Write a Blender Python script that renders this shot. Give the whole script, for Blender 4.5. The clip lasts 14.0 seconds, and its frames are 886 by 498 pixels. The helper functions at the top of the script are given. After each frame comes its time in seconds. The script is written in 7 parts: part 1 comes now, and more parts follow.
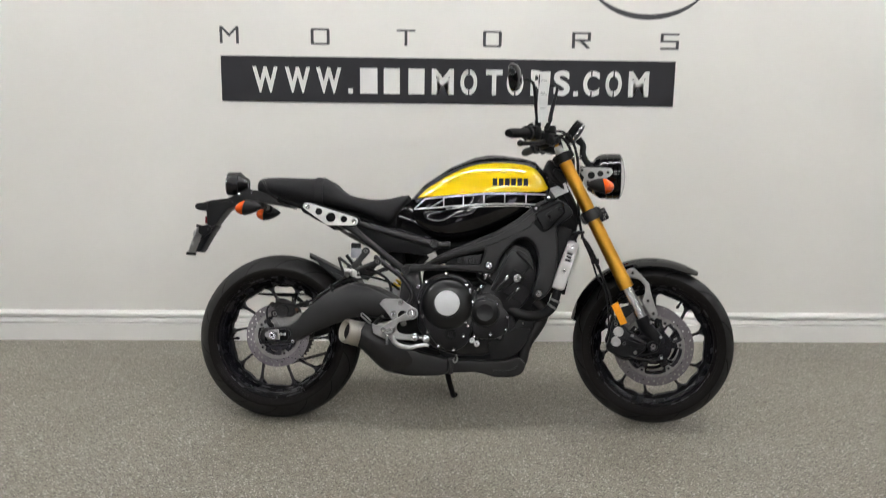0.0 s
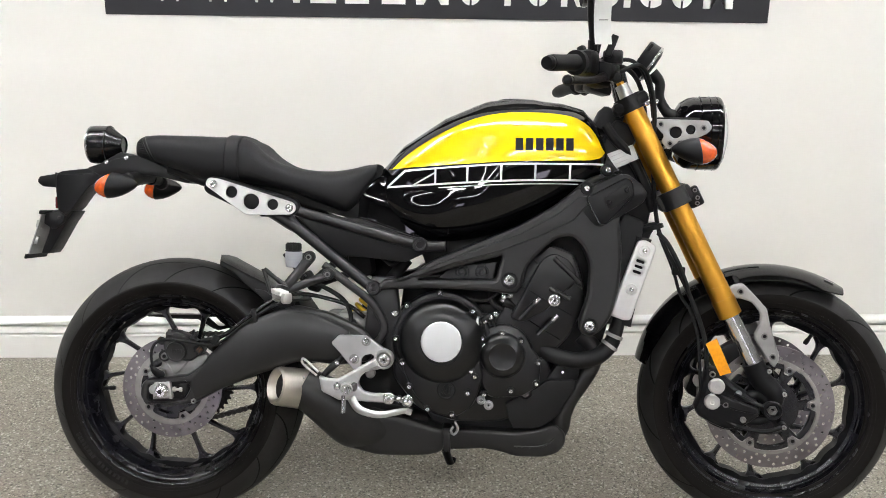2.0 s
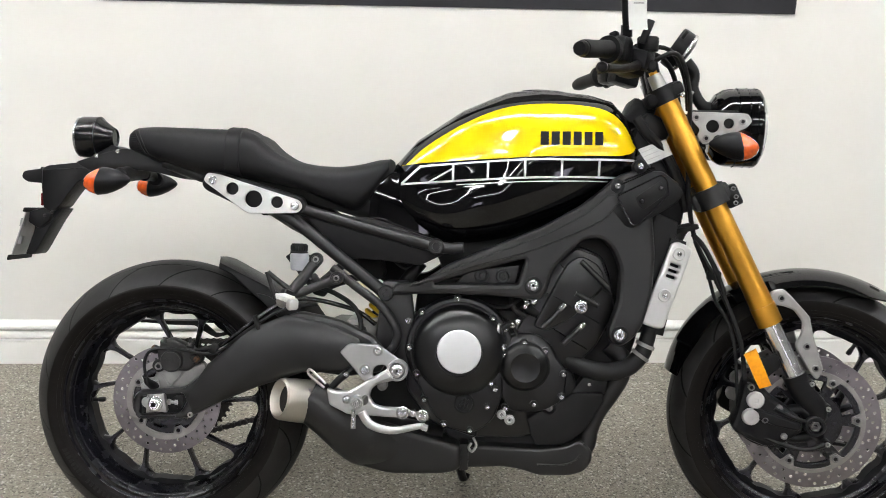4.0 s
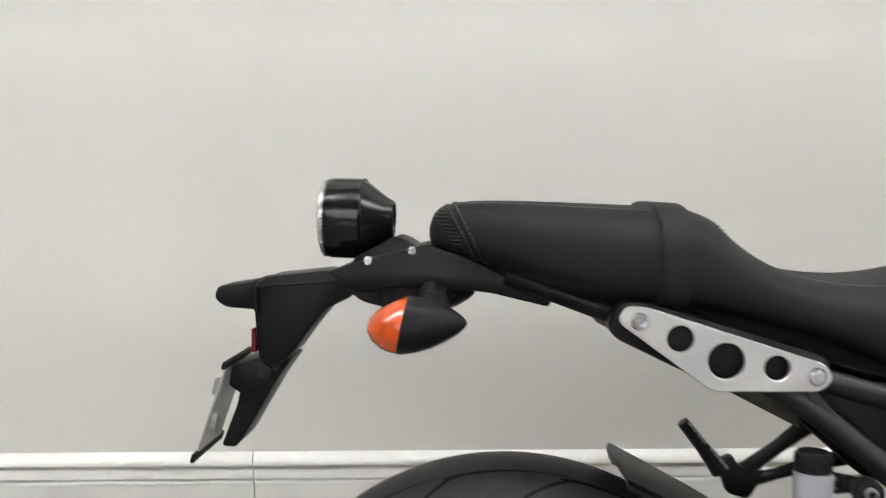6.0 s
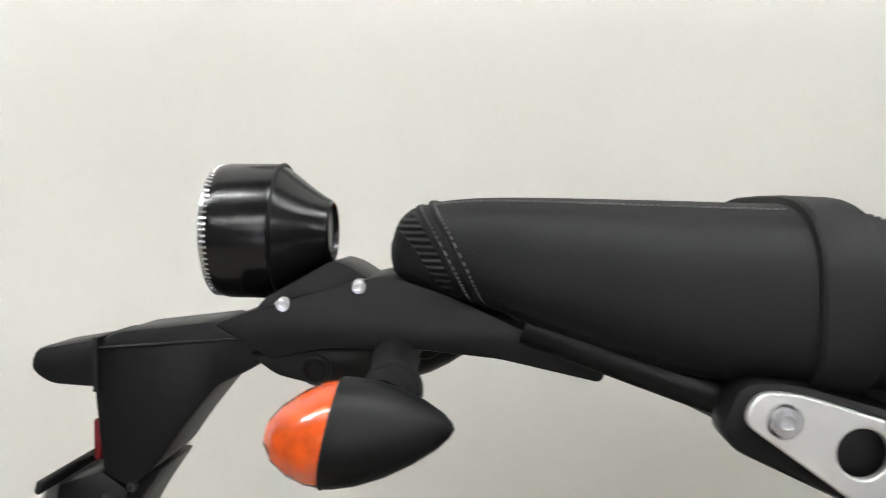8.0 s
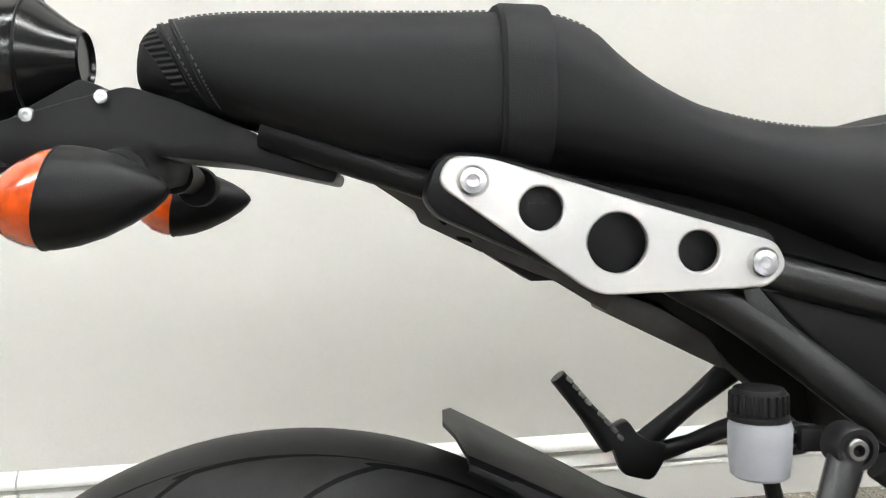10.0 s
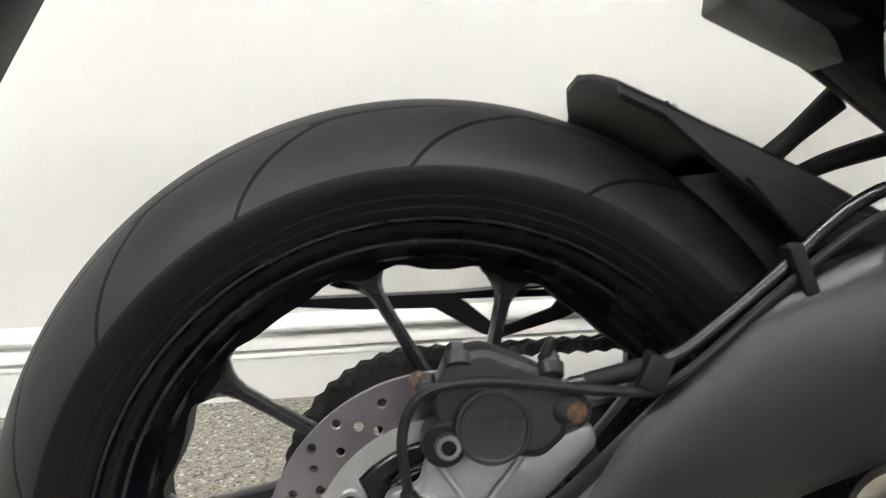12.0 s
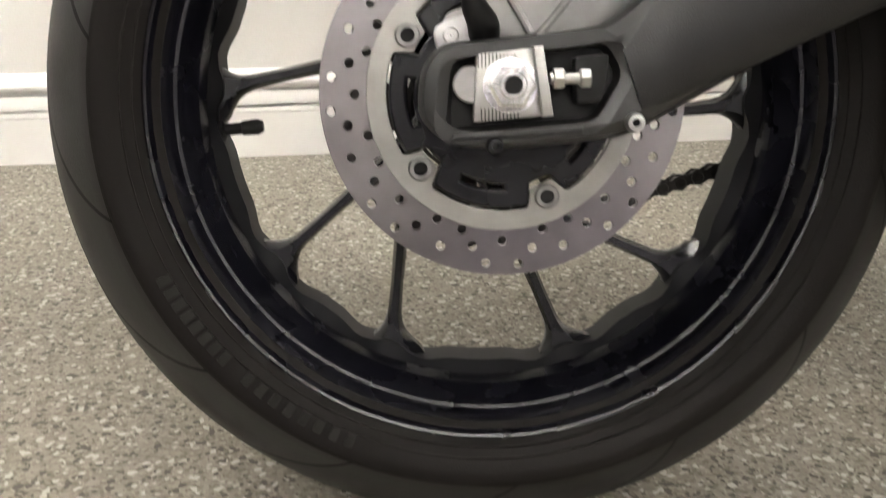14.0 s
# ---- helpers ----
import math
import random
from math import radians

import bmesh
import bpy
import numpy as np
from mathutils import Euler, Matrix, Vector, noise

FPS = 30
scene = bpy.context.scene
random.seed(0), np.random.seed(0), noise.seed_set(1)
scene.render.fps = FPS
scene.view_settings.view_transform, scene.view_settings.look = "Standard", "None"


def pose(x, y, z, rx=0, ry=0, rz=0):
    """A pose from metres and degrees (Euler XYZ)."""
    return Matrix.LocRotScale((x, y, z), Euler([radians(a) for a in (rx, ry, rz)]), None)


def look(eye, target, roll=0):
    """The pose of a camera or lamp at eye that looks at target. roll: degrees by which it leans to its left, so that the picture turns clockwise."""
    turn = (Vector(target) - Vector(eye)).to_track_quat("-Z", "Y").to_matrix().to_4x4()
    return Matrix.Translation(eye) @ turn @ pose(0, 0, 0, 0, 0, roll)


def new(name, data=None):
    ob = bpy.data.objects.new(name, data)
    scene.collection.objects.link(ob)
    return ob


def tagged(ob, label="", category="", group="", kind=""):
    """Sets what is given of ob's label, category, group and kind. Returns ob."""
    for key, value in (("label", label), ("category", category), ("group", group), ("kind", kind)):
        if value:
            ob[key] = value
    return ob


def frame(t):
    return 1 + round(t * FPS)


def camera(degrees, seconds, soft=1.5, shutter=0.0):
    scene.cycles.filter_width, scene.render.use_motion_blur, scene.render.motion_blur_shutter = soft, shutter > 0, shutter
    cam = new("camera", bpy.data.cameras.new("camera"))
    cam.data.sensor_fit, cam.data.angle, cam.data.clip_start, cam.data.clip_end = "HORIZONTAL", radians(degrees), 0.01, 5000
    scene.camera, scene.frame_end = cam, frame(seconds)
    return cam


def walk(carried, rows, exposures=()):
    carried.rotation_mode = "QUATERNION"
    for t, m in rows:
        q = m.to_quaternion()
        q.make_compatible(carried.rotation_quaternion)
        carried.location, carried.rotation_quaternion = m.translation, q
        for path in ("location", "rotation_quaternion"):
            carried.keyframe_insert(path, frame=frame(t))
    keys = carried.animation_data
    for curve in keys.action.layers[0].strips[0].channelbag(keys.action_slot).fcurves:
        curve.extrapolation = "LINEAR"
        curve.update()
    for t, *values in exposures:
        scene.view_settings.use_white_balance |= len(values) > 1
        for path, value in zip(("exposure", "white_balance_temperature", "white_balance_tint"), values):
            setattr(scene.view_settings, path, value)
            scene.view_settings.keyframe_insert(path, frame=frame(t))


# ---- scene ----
cam = camera(53.0, 14.0, 0.9, 0.3)
PATH = [
    (0, (-0.097, -0.164, 1.383), (-0.031, 1.79, 0.961), 0.8),
    (0.5, (-0.074, 0.247, 1.374), (-0.018, 2.158, 0.787), 0.9),
    (1, (-0.053, 0.683, 1.329), (0.029, 2.592, 0.737), 0.9),
    (1.5, (-0.058, 0.998, 1.287), (0.029, 2.911, 0.709), 0.9),
    (2, (-0.062, 1.142, 1.277), (0.031, 3.055, 0.704), 0.9),
    (2.2, (-0.036, 1.168, 1.275), (0.04, 3.082, 0.7), 0.7),
    (4.3, (-0.154, 1.363, 1.211), (-0.04, 3.277, 0.641), 1.3),
    (4.5, (-0.19, 1.458, 1.192), (-0.084, 3.373, 0.625), 1.2),
    (5, (-0.337, 1.833, 1.176), (-0.272, 3.748, 0.604), 1.1),
    (5.5, (-0.561, 2.112, 1.169), (-0.527, 4.034, 0.615), 1.0),
    (6, (-0.722, 2.364, 1.158), (-0.678, 4.264, 0.562), 0.3),
    (6.5, (-0.785, 2.604, 1.086), (-0.788, 4.510, 0.499), 0.0),
    (7, (-0.812, 2.741, 1.053), (-0.863, 4.653, 0.467), -0.8),
    (7.5, (-0.764, 2.786, 1.048), (-0.795, 4.698, 0.462), -1.1),
    (8, (-0.691, 2.777, 1.041), (-0.655, 4.694, 0.474), -0.4),
    (8.5, (-0.625, 2.752, 1.021), (-0.519, 4.662, 0.438), 0.5),
    (8.7, (-0.606, 2.763, 0.992), (-0.48, 4.689, 0.468), 1.1),
    (10.8, (-0.600, 2.634, 0.865), (-0.210, 4.508, 0.287), 0.5),
    (11, (-0.619, 2.629, 0.830), (-0.217, 4.505, 0.264), 0.8),
    (11.5, (-0.650, 2.626, 0.750), (-0.333, 4.516, 0.181), -0.4),
    (12, (-0.711, 2.646, 0.685), (-0.390, 4.537, 0.118), 0.2),
    (12.5, (-0.754, 2.648, 0.618), (-0.431, 4.537, 0.048), 0.5),
    (13, (-0.763, 2.656, 0.562), (-0.477, 4.547, -0.025), -0.2),
    (13.5, (-0.771, 2.617, 0.512), (-0.492, 4.483, -0.15), 0.1),
    (14, (-0.738, 2.579, 0.462), (-0.497, 4.397, -0.336), 0.2),
]
STOPS = [(0, -0.31, 6500, 10), (0.5, 0.06, 6500, 10), (1.5, 0.24, 6500, 10), (2.2, 0.24, 6500, 10), (4.3, 0.22, 6500, 9), (5, 0.26, 6500, 8), (5.5, 0.02, 6500, 8), (6, -0.12, 6500, 9), (6.5, 0.02, 6500, 9), (7.5, 0.01, 6500, 7), (8.5, 0.28, 6500, 7), (10.8, 0.43, 6450, 7), (12, 0.54, 6450, 8), (12.5, 0.44, 6500, 8), (13, 0.41, 6500, 8), (13.5, 0.42, 6600, 8), (14, 0.56, 7100, 11)]
walk(cam, [(t, look(eye, target, roll)) for t, eye, target, roll in PATH], STOPS)

# ---- place ----
world = bpy.data.worlds.new("world")
scene.world = world
world.use_nodes = True
world.node_tree.nodes["Background"].inputs[0].default_value = (0.9, 0.95, 1.0, 1)
world.node_tree.nodes["Background"].inputs[1].default_value = 0.05

ROOM_X0, ROOM_X1, ROOM_Y0, WALL_Y, CEIL_Z, FLOOR_Z = -4.2, 4.6, -4.2, 4.113, 3.1, -0.010
LAMP_W = 200.0
LAMP_X, LAMP_Y = (-2.75, 0.1, 2.95), (-2.4, 0.2, 3.05)
for lx in LAMP_X:
    for ly in LAMP_Y:
        lamp = bpy.data.lights.new("ceiling_lamp", "AREA")
        lamp.shape, lamp.size, lamp.size_y = "RECTANGLE", 2.4, 0.10
        lamp.energy, lamp.color = LAMP_W, (0.985, 0.988, 0.985)
        lob = new("ceiling_lamp", lamp)
        lob.matrix_world = pose(lx, ly, CEIL_Z - 0.055)


# ---- materials ----
def ramp_node(nt, stops, interp="LINEAR"):
    n = nt.nodes.new("ShaderNodeValToRGB")
    cr = n.color_ramp
    cr.interpolation = interp
    while len(cr.elements) < len(stops):
        cr.elements.new(0.5)
    for e, (p, c) in zip(cr.elements, stops):
        e.position, e.color = p, (*c, 1)
    return n


def material(name, color, rough=0.5, metal=0.0, grain=60.0, vary=0.12, bump=0.15, fine=600.0, rvar=0.12, coat=0.0,
             spec=0.5, dist=0.0006, wear=None, transmission=0.0):
    """A surface with two scales of variation: soft patches and fine grain."""
    m = bpy.data.materials.new(name)
    m.use_nodes = True
    nt = m.node_tree
    b = nt.nodes["Principled BSDF"]
    co = nt.nodes.new("ShaderNodeTexCoord")
    big, small = nt.nodes.new("ShaderNodeTexNoise"), nt.nodes.new("ShaderNodeTexNoise")
    big.inputs["Scale"].default_value, big.inputs["Detail"].default_value = grain, 6
    small.inputs["Scale"].default_value, small.inputs["Detail"].default_value = fine, 3
    for n in (big, small):
        nt.links.new(co.outputs["Object"], n.inputs["Vector"])
    lo = tuple(max(0, c * (1 - vary)) for c in color)
    hi = tuple(min(1, c * (1 + vary)) for c in color)
    r = ramp_node(nt, [(0.3, lo), (0.7, hi)])
    nt.links.new(big.outputs["Fac"], r.inputs["Fac"])
    out = r.outputs["Color"]
    if wear:
        wn = nt.nodes.new("ShaderNodeTexNoise")
        wn.inputs["Scale"].default_value, wn.inputs["Detail"].default_value = wear[1], 8
        nt.links.new(co.outputs["Object"], wn.inputs["Vector"])
        wr = ramp_node(nt, [(wear[2], (0, 0, 0)), (wear[2] + 0.12, (1, 1, 1))])
        nt.links.new(wn.outputs["Fac"], wr.inputs["Fac"])
        mx = nt.nodes.new("ShaderNodeMixRGB")
        mx.inputs[2].default_value = (*wear[0], 1)
        nt.links.new(wr.outputs["Color"], mx.inputs[0])
        nt.links.new(out, mx.inputs[1])
        out = mx.outputs[0]
    nt.links.new(out, b.inputs["Base Color"])
    mr = nt.nodes.new("ShaderNodeMapRange")
    mr.inputs["To Min"].default_value = max(0.02, rough - rvar)
    mr.inputs["To Max"].default_value = min(1, rough + rvar)
    nt.links.new(big.outputs["Fac"], mr.inputs["Value"])
    nt.links.new(mr.outputs[0], b.inputs["Roughness"])
    b.inputs["Metallic"].default_value = metal
    b.inputs["Specular IOR Level"].default_value = spec
    b.inputs["Coat Weight"].default_value = coat
    b.inputs["Coat Roughness"].default_value = 0.04
    b.inputs["Transmission Weight"].default_value = transmission
    if bump:
        bp = nt.nodes.new("ShaderNodeBump")
        bp.inputs["Strength"].default_value, bp.inputs["Distance"].default_value = bump, dist
        nt.links.new(small.outputs["Fac"], bp.inputs["Height"])
        nt.links.new(bp.outputs[0], b.inputs["Normal"])
    return m


def floor_material():
    """Flake epoxy: small chips of grey, beige, white and dark in a clear coat."""
    m = bpy.data.materials.new("flake_floor")
    m.use_nodes = True
    nt = m.node_tree
    b = nt.nodes["Principled BSDF"]
    co = nt.nodes.new("ShaderNodeTexCoord")
    warp = nt.nodes.new("ShaderNodeTexNoise")
    warp.inputs["Scale"].default_value = 150
    nt.links.new(co.outputs["Object"], warp.inputs["Vector"])
    add = nt.nodes.new("ShaderNodeVectorMath")
    add.operation = "MULTIPLY_ADD"
    add.inputs[1].default_value = (0.0025, 0.0025, 0.0025)
    nt.links.new(warp.outputs["Color"], add.inputs[0])
    nt.links.new(co.outputs["Object"], add.inputs[2])
    layers = []
    for scale, stops in ((310, [(0.0, (0.130, 0.118, 0.096)), (0.16, (0.172, 0.160, 0.134)), (0.45, (0.205, 0.192, 0.163)), (0.76, (0.240, 0.226, 0.194)), (0.90, (0.330, 0.315, 0.282)), (0.945, (0.070, 0.061, 0.051))]),
                         (200, [(0.0, (0, 0, 0)), (0.80, (1, 1, 1))]),
                         (200, [(0.0, (0.225, 0.212, 0.182)), (0.86, (0.390, 0.377, 0.348)), (0.925, (0.075, 0.067, 0.057))])):
        v = nt.nodes.new("ShaderNodeTexVoronoi")
        v.inputs["Scale"].default_value = scale
        nt.links.new(add.outputs[0], v.inputs["Vector"])
        sep = nt.nodes.new("ShaderNodeSeparateColor")
        nt.links.new(v.outputs["Color"], sep.inputs[0])
        r = ramp_node(nt, stops, "CONSTANT")
        nt.links.new(sep.outputs[0], r.inputs["Fac"])
        layers.append(r)
    mx = nt.nodes.new("ShaderNodeMixRGB")
    nt.links.new(layers[1].outputs[0], mx.inputs[0])
    nt.links.new(layers[0].outputs[0], mx.inputs[1])
    nt.links.new(layers[2].outputs[0], mx.inputs[2])
    dirt = nt.nodes.new("ShaderNodeTexNoise")
    dirt.inputs["Scale"].default_value, dirt.inputs["Detail"].default_value = 2.2, 7
    nt.links.new(co.outputs["Object"], dirt.inputs["Vector"])
    dr = ramp_node(nt, [(0.3, (1.06, 1.035, 0.99)), (0.7, (1.22, 1.21, 1.17))])
    nt.links.new(dirt.outputs["Fac"], dr.inputs["Fac"])
    mul = nt.nodes.new("ShaderNodeMixRGB")
    mul.blend_type, mul.inputs[0].default_value = "MULTIPLY", 1.0
    nt.links.new(mx.outputs[0], mul.inputs[1])
    nt.links.new(dr.outputs[0], mul.inputs[2])
    nt.links.new(mul.outputs[0], b.inputs["Base Color"])
    b.inputs["Roughness"].default_value = 0.42
    b.inputs["Specular IOR Level"].default_value = 0.35
    bp = nt.nodes.new("ShaderNodeBump")
    bp.inputs["Strength"].default_value, bp.inputs["Distance"].default_value = 0.25, 0.001
    nt.links.new(warp.outputs["Fac"], bp.inputs["Height"])
    nt.links.new(bp.outputs[0], b.inputs["Normal"])
    return m


def tyre_material(name, count, edge, reach, sweep, shoulder, shift=0.25):
    """Rubber with curved tread grooves that run in from the shoulder, their shade painted in near-black; the wheel's
    axle is the object's y.
    """
    m = material(name, (0.0152, 0.0148, 0.0150), 0.50, 0, 28, 0.34, 0.3, 700, 0.12, spec=0.32, wear=((0.0085, 0.0072, 0.0066), 16, 0.54))
    nt = m.node_tree
    b = nt.nodes["Principled BSDF"]
    co = nt.nodes.new("ShaderNodeTexCoord")
    sep = nt.nodes.new("ShaderNodeSeparateXYZ")
    nt.links.new(co.outputs["Object"], sep.inputs[0])

    def math_node(op, a, c=None, d=None):
        n = nt.nodes.new("ShaderNodeMath")
        n.operation = op
        for i, v in enumerate((a, c, d)):
            if v is None:
                continue
            if isinstance(v, (int, float)):
                n.inputs[i].default_value = v
            else:
                nt.links.new(v, n.inputs[i])
        return n.outputs[0]

    ang = math_node("ARCTAN2", sep.outputs[2], sep.outputs[0])
    ay = math_node("ABSOLUTE", sep.outputs[1])
    s = math_node("DIVIDE", math_node("SUBTRACT", edge, ay), edge)
    pos = math_node("MAXIMUM", s, 0.0)
    late = math_node("MAXIMUM", math_node("SUBTRACT", s, reach - 0.07), 0.0)
    bend = math_node("ADD", math_node("MULTIPLY", math_node("ADD", pos, math_node("MULTIPLY", pos, pos)), sweep), math_node("MULTIPLY", math_node("MULTIPLY", late, late), 62.0))
    slope = math_node("ADD", math_node("MULTIPLY", math_node("ADD", math_node("MULTIPLY", pos, 2.0), 1.0), sweep), math_node("MULTIPLY", late, 124.0))
    run = math_node("MULTIPLY", slope, 0.30 / edge)
    stretch = math_node("SQRT", math_node("ADD", math_node("MULTIPLY", run, run), 1.0))
    side = math_node("MULTIPLY", math_node("SIGN", sep.outputs[1]), shift)
    ph = math_node("ADD", math_node("MULTIPLY", math_node("ADD", ang, bend), count / (2 * math.pi)), side)
    fr = math_node("ABSOLUTE", math_node("SUBTRACT", math_node("FRACT", math_node("ADD", ph, 10.0)), 0.5))
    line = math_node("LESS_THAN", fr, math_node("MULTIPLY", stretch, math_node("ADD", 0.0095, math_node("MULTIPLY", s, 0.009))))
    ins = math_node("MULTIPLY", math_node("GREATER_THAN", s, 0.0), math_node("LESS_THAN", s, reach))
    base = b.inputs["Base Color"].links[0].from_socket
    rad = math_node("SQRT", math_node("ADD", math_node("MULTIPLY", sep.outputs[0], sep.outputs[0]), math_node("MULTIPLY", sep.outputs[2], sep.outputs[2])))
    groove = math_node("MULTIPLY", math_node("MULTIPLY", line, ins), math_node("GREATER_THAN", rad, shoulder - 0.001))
    wall = nt.nodes.new("ShaderNodeMixRGB")
    wall.inputs[2].default_value = (0.0078, 0.0066, 0.0060, 1)
    nt.links.new(math_node("LESS_THAN", rad, shoulder), wall.inputs[0])
    nt.links.new(base, wall.inputs[1])
    gloss = math_node("SUBTRACT", 0.30, math_node("MULTIPLY", math_node("LESS_THAN", rad, shoulder), 0.20))
    nt.links.new(math_node("MULTIPLY", gloss, math_node("SUBTRACT", 1.0, math_node("MULTIPLY", groove, 0.6))), b.inputs["Specular IOR Level"])
    # near-black groove colour stands in for the shade inside the tread cuts
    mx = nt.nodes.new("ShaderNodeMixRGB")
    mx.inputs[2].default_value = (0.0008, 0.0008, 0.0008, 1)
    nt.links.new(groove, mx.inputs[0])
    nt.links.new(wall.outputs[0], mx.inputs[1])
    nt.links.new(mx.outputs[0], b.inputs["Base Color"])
    bp2 = nt.nodes.new("ShaderNodeBump")
    bp2.invert = True
    bp2.inputs["Strength"].default_value, bp2.inputs["Distance"].default_value = 1.0, 0.004
    nt.links.new(groove, bp2.inputs["Height"])
    nt.links.new(b.inputs["Normal"].links[0].from_socket, bp2.inputs["Normal"])
    nt.links.new(bp2.outputs[0], b.inputs["Normal"])
    return m


def disc_material():
    """Ground steel, with fine rings round the axle (the object's y)."""
    m = material("disc_steel", (0.222, 0.205, 0.212), 0.31, 1.0, 30, 0.10, 0.0, 500, 0.03)
    nt = m.node_tree
    b = nt.nodes["Principled BSDF"]
    co = nt.nodes.new("ShaderNodeTexCoord")
    sep = nt.nodes.new("ShaderNodeSeparateXYZ")
    nt.links.new(co.outputs["Object"], sep.inputs[0])
    comb = nt.nodes.new("ShaderNodeCombineXYZ")
    nt.links.new(sep.outputs[0], comb.inputs[0])
    nt.links.new(sep.outputs[2], comb.inputs[1])
    ln = nt.nodes.new("ShaderNodeVectorMath")
    ln.operation = "LENGTH"
    nt.links.new(comb.outputs[0], ln.inputs[0])
    nz = nt.nodes.new("ShaderNodeTexNoise")
    nz.noise_dimensions = "1D"
    nz.inputs["Scale"].default_value, nz.inputs["Detail"].default_value = 1400, 3
    nt.links.new(ln.outputs["Value"], nz.inputs["W"])
    bp = nt.nodes.new("ShaderNodeBump")
    bp.inputs["Strength"].default_value, bp.inputs["Distance"].default_value = 0.12, 0.0003
    nt.links.new(nz.outputs["Fac"], bp.inputs["Height"])
    nt.links.new(bp.outputs[0], b.inputs["Normal"])
    tg = nt.nodes.new("ShaderNodeTangent")
    tg.direction_type, tg.axis = "RADIAL", "Y"
    nt.links.new(tg.outputs[0], b.inputs["Tangent"])
    b.inputs["Anisotropic"].default_value = 0.7
    return m


M = {}
M["wall"] = material("wall_paint", (0.80, 0.785, 0.745), 0.55, 0, 1.3, 0.025, 0.25, 240, 0.06, dist=0.0012)
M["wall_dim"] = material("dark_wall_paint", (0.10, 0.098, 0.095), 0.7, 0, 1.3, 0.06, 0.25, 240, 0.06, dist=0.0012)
M["trim"] = material("trim_paint", (0.83, 0.82, 0.79), 0.35, 0, 3.0, 0.03, 0.08, 120, 0.06)
M["ceiling"] = material("ceiling_paint", (0.22, 0.218, 0.212), 0.85, 0, 2.0, 0.03, 0.2, 90, 0.05)
M["floor"] = floor_material()
M["vinyl_black"] = material("vinyl_black", (0.018, 0.018, 0.022), 0.45, 0, 12, 0.15, 0.08, 300, 0.08)
M["vinyl_white"] = material("vinyl_white", (0.80, 0.79, 0.76), 0.5, 0, 12, 0.03, 0.05, 300, 0.08)
M["vinyl_grey"] = material("vinyl_grey", (0.05, 0.05, 0.055), 0.5, 0, 14, 0.3, 0.05, 300, 0.08)
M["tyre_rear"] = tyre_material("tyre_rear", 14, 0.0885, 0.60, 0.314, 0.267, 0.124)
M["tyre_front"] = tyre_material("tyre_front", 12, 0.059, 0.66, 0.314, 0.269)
M["sidewall"] = material("sidewall_rubber", (0.008, 0.0072, 0.0066), 0.72, 0, 40, 0.3, 0.2, 800, 0.08, spec=0.3)
M["rim_inner"] = material("rim_inner_paint", (0.0028, 0.0028, 0.0040), 0.50, 0, 25, 0.15, 0.04, 500, 0.05, spec=0.22)
M["rim"] = material("rim_paint", (0.0032, 0.0032, 0.0054), 0.27, 0, 25, 0.15, 0.04, 500, 0.05, spec=0.5)
M["frame"] = material("frame_satin", (0.0074, 0.0072, 0.0078), 0.38, 0, 22, 0.25, 0.35, 900, 0.09, spec=0.48)
M["swingarm"] = material("satin_cast_paint", (0.0078, 0.0075, 0.0078), 0.35, 0, 22, 0.25, 0.35, 900, 0.09, spec=0.66)
M["hose"] = material("hose_rubber", (0.0040, 0.0040, 0.0044), 0.22, 0, 40, 0.2, 0.25, 1200, 0.06, spec=0.6)
M["plastic"] = material("black_plastic", (0.0031, 0.0031, 0.0039), 0.42, 0, 30, 0.2, 0.3, 1600, 0.08, spec=0.25)
M["plastic_dark"] = material("matt_black_plastic", (0.0032, 0.0032, 0.0036), 0.6, 0, 30, 0.2, 0.3, 1400, 0.07, spec=0.3)
M["engine"] = material("engine_black", (0.0042, 0.0042, 0.0046), 0.31, 0.0, 26, 0.25, 0.25, 1000, 0.07, spec=0.46)
M["tray_grey"] = material("tray_grey_plastic", (0.115, 0.110, 0.100), 0.5, 0, 24, 0.3, 0.3, 500, 0.1, spec=0.4)
M["gloss"] = material("gloss_black", (0.0020, 0.0020, 0.0024), 0.05, 0, 9, 0.1, 0.0, 300, 0.02, coat=0.0, spec=0.42)
M["satin"] = material("satin_black", (0.0035, 0.0035, 0.0042), 0.21, 0, 14, 0.12, 0.02, 900, 0.02, spec=0.5)
M["yellow"] = material("yellow_paint", (0.92, 0.63, 0.003), 0.16, 0, 7, 0.04, 0.0, 300, 0.04, coat=0.9)
M["white_paint"] = material("white_stripe", (0.74, 0.74, 0.73), 0.2, 0, 9, 0.04, 0.0, 300, 0.04, coat=0.6)
M["seat"] = material("seat_vinyl", (0.0048, 0.0048, 0.0059), 0.60, 0, 18, 0.14, 0.55, 1500, 0.06, dist=0.0005, spec=0.3)
M["seat_rough"] = material("seat_grip_vinyl", (0.005, 0.005, 0.006), 0.62, 0, 18, 0.14, 0.9, 420, 0.06, dist=0.002, spec=0.3)
_nt = M["seat_rough"].node_tree
_w = _nt.nodes.new("ShaderNodeTexWave")
_w.bands_direction = "Z"
_w.inputs["Scale"].default_value, _w.inputs["Distortion"].default_value = 75.0, 1.2
_nt.links.new(_nt.nodes["Texture Coordinate"].outputs["Object"], _w.inputs["Vector"])
_bp = _nt.nodes.new("ShaderNodeBump")
_bp.inputs["Strength"].default_value, _bp.inputs["Distance"].default_value = 0.8, 0.0016
_nt.links.new(_w.outputs["Fac"], _bp.inputs["Height"])
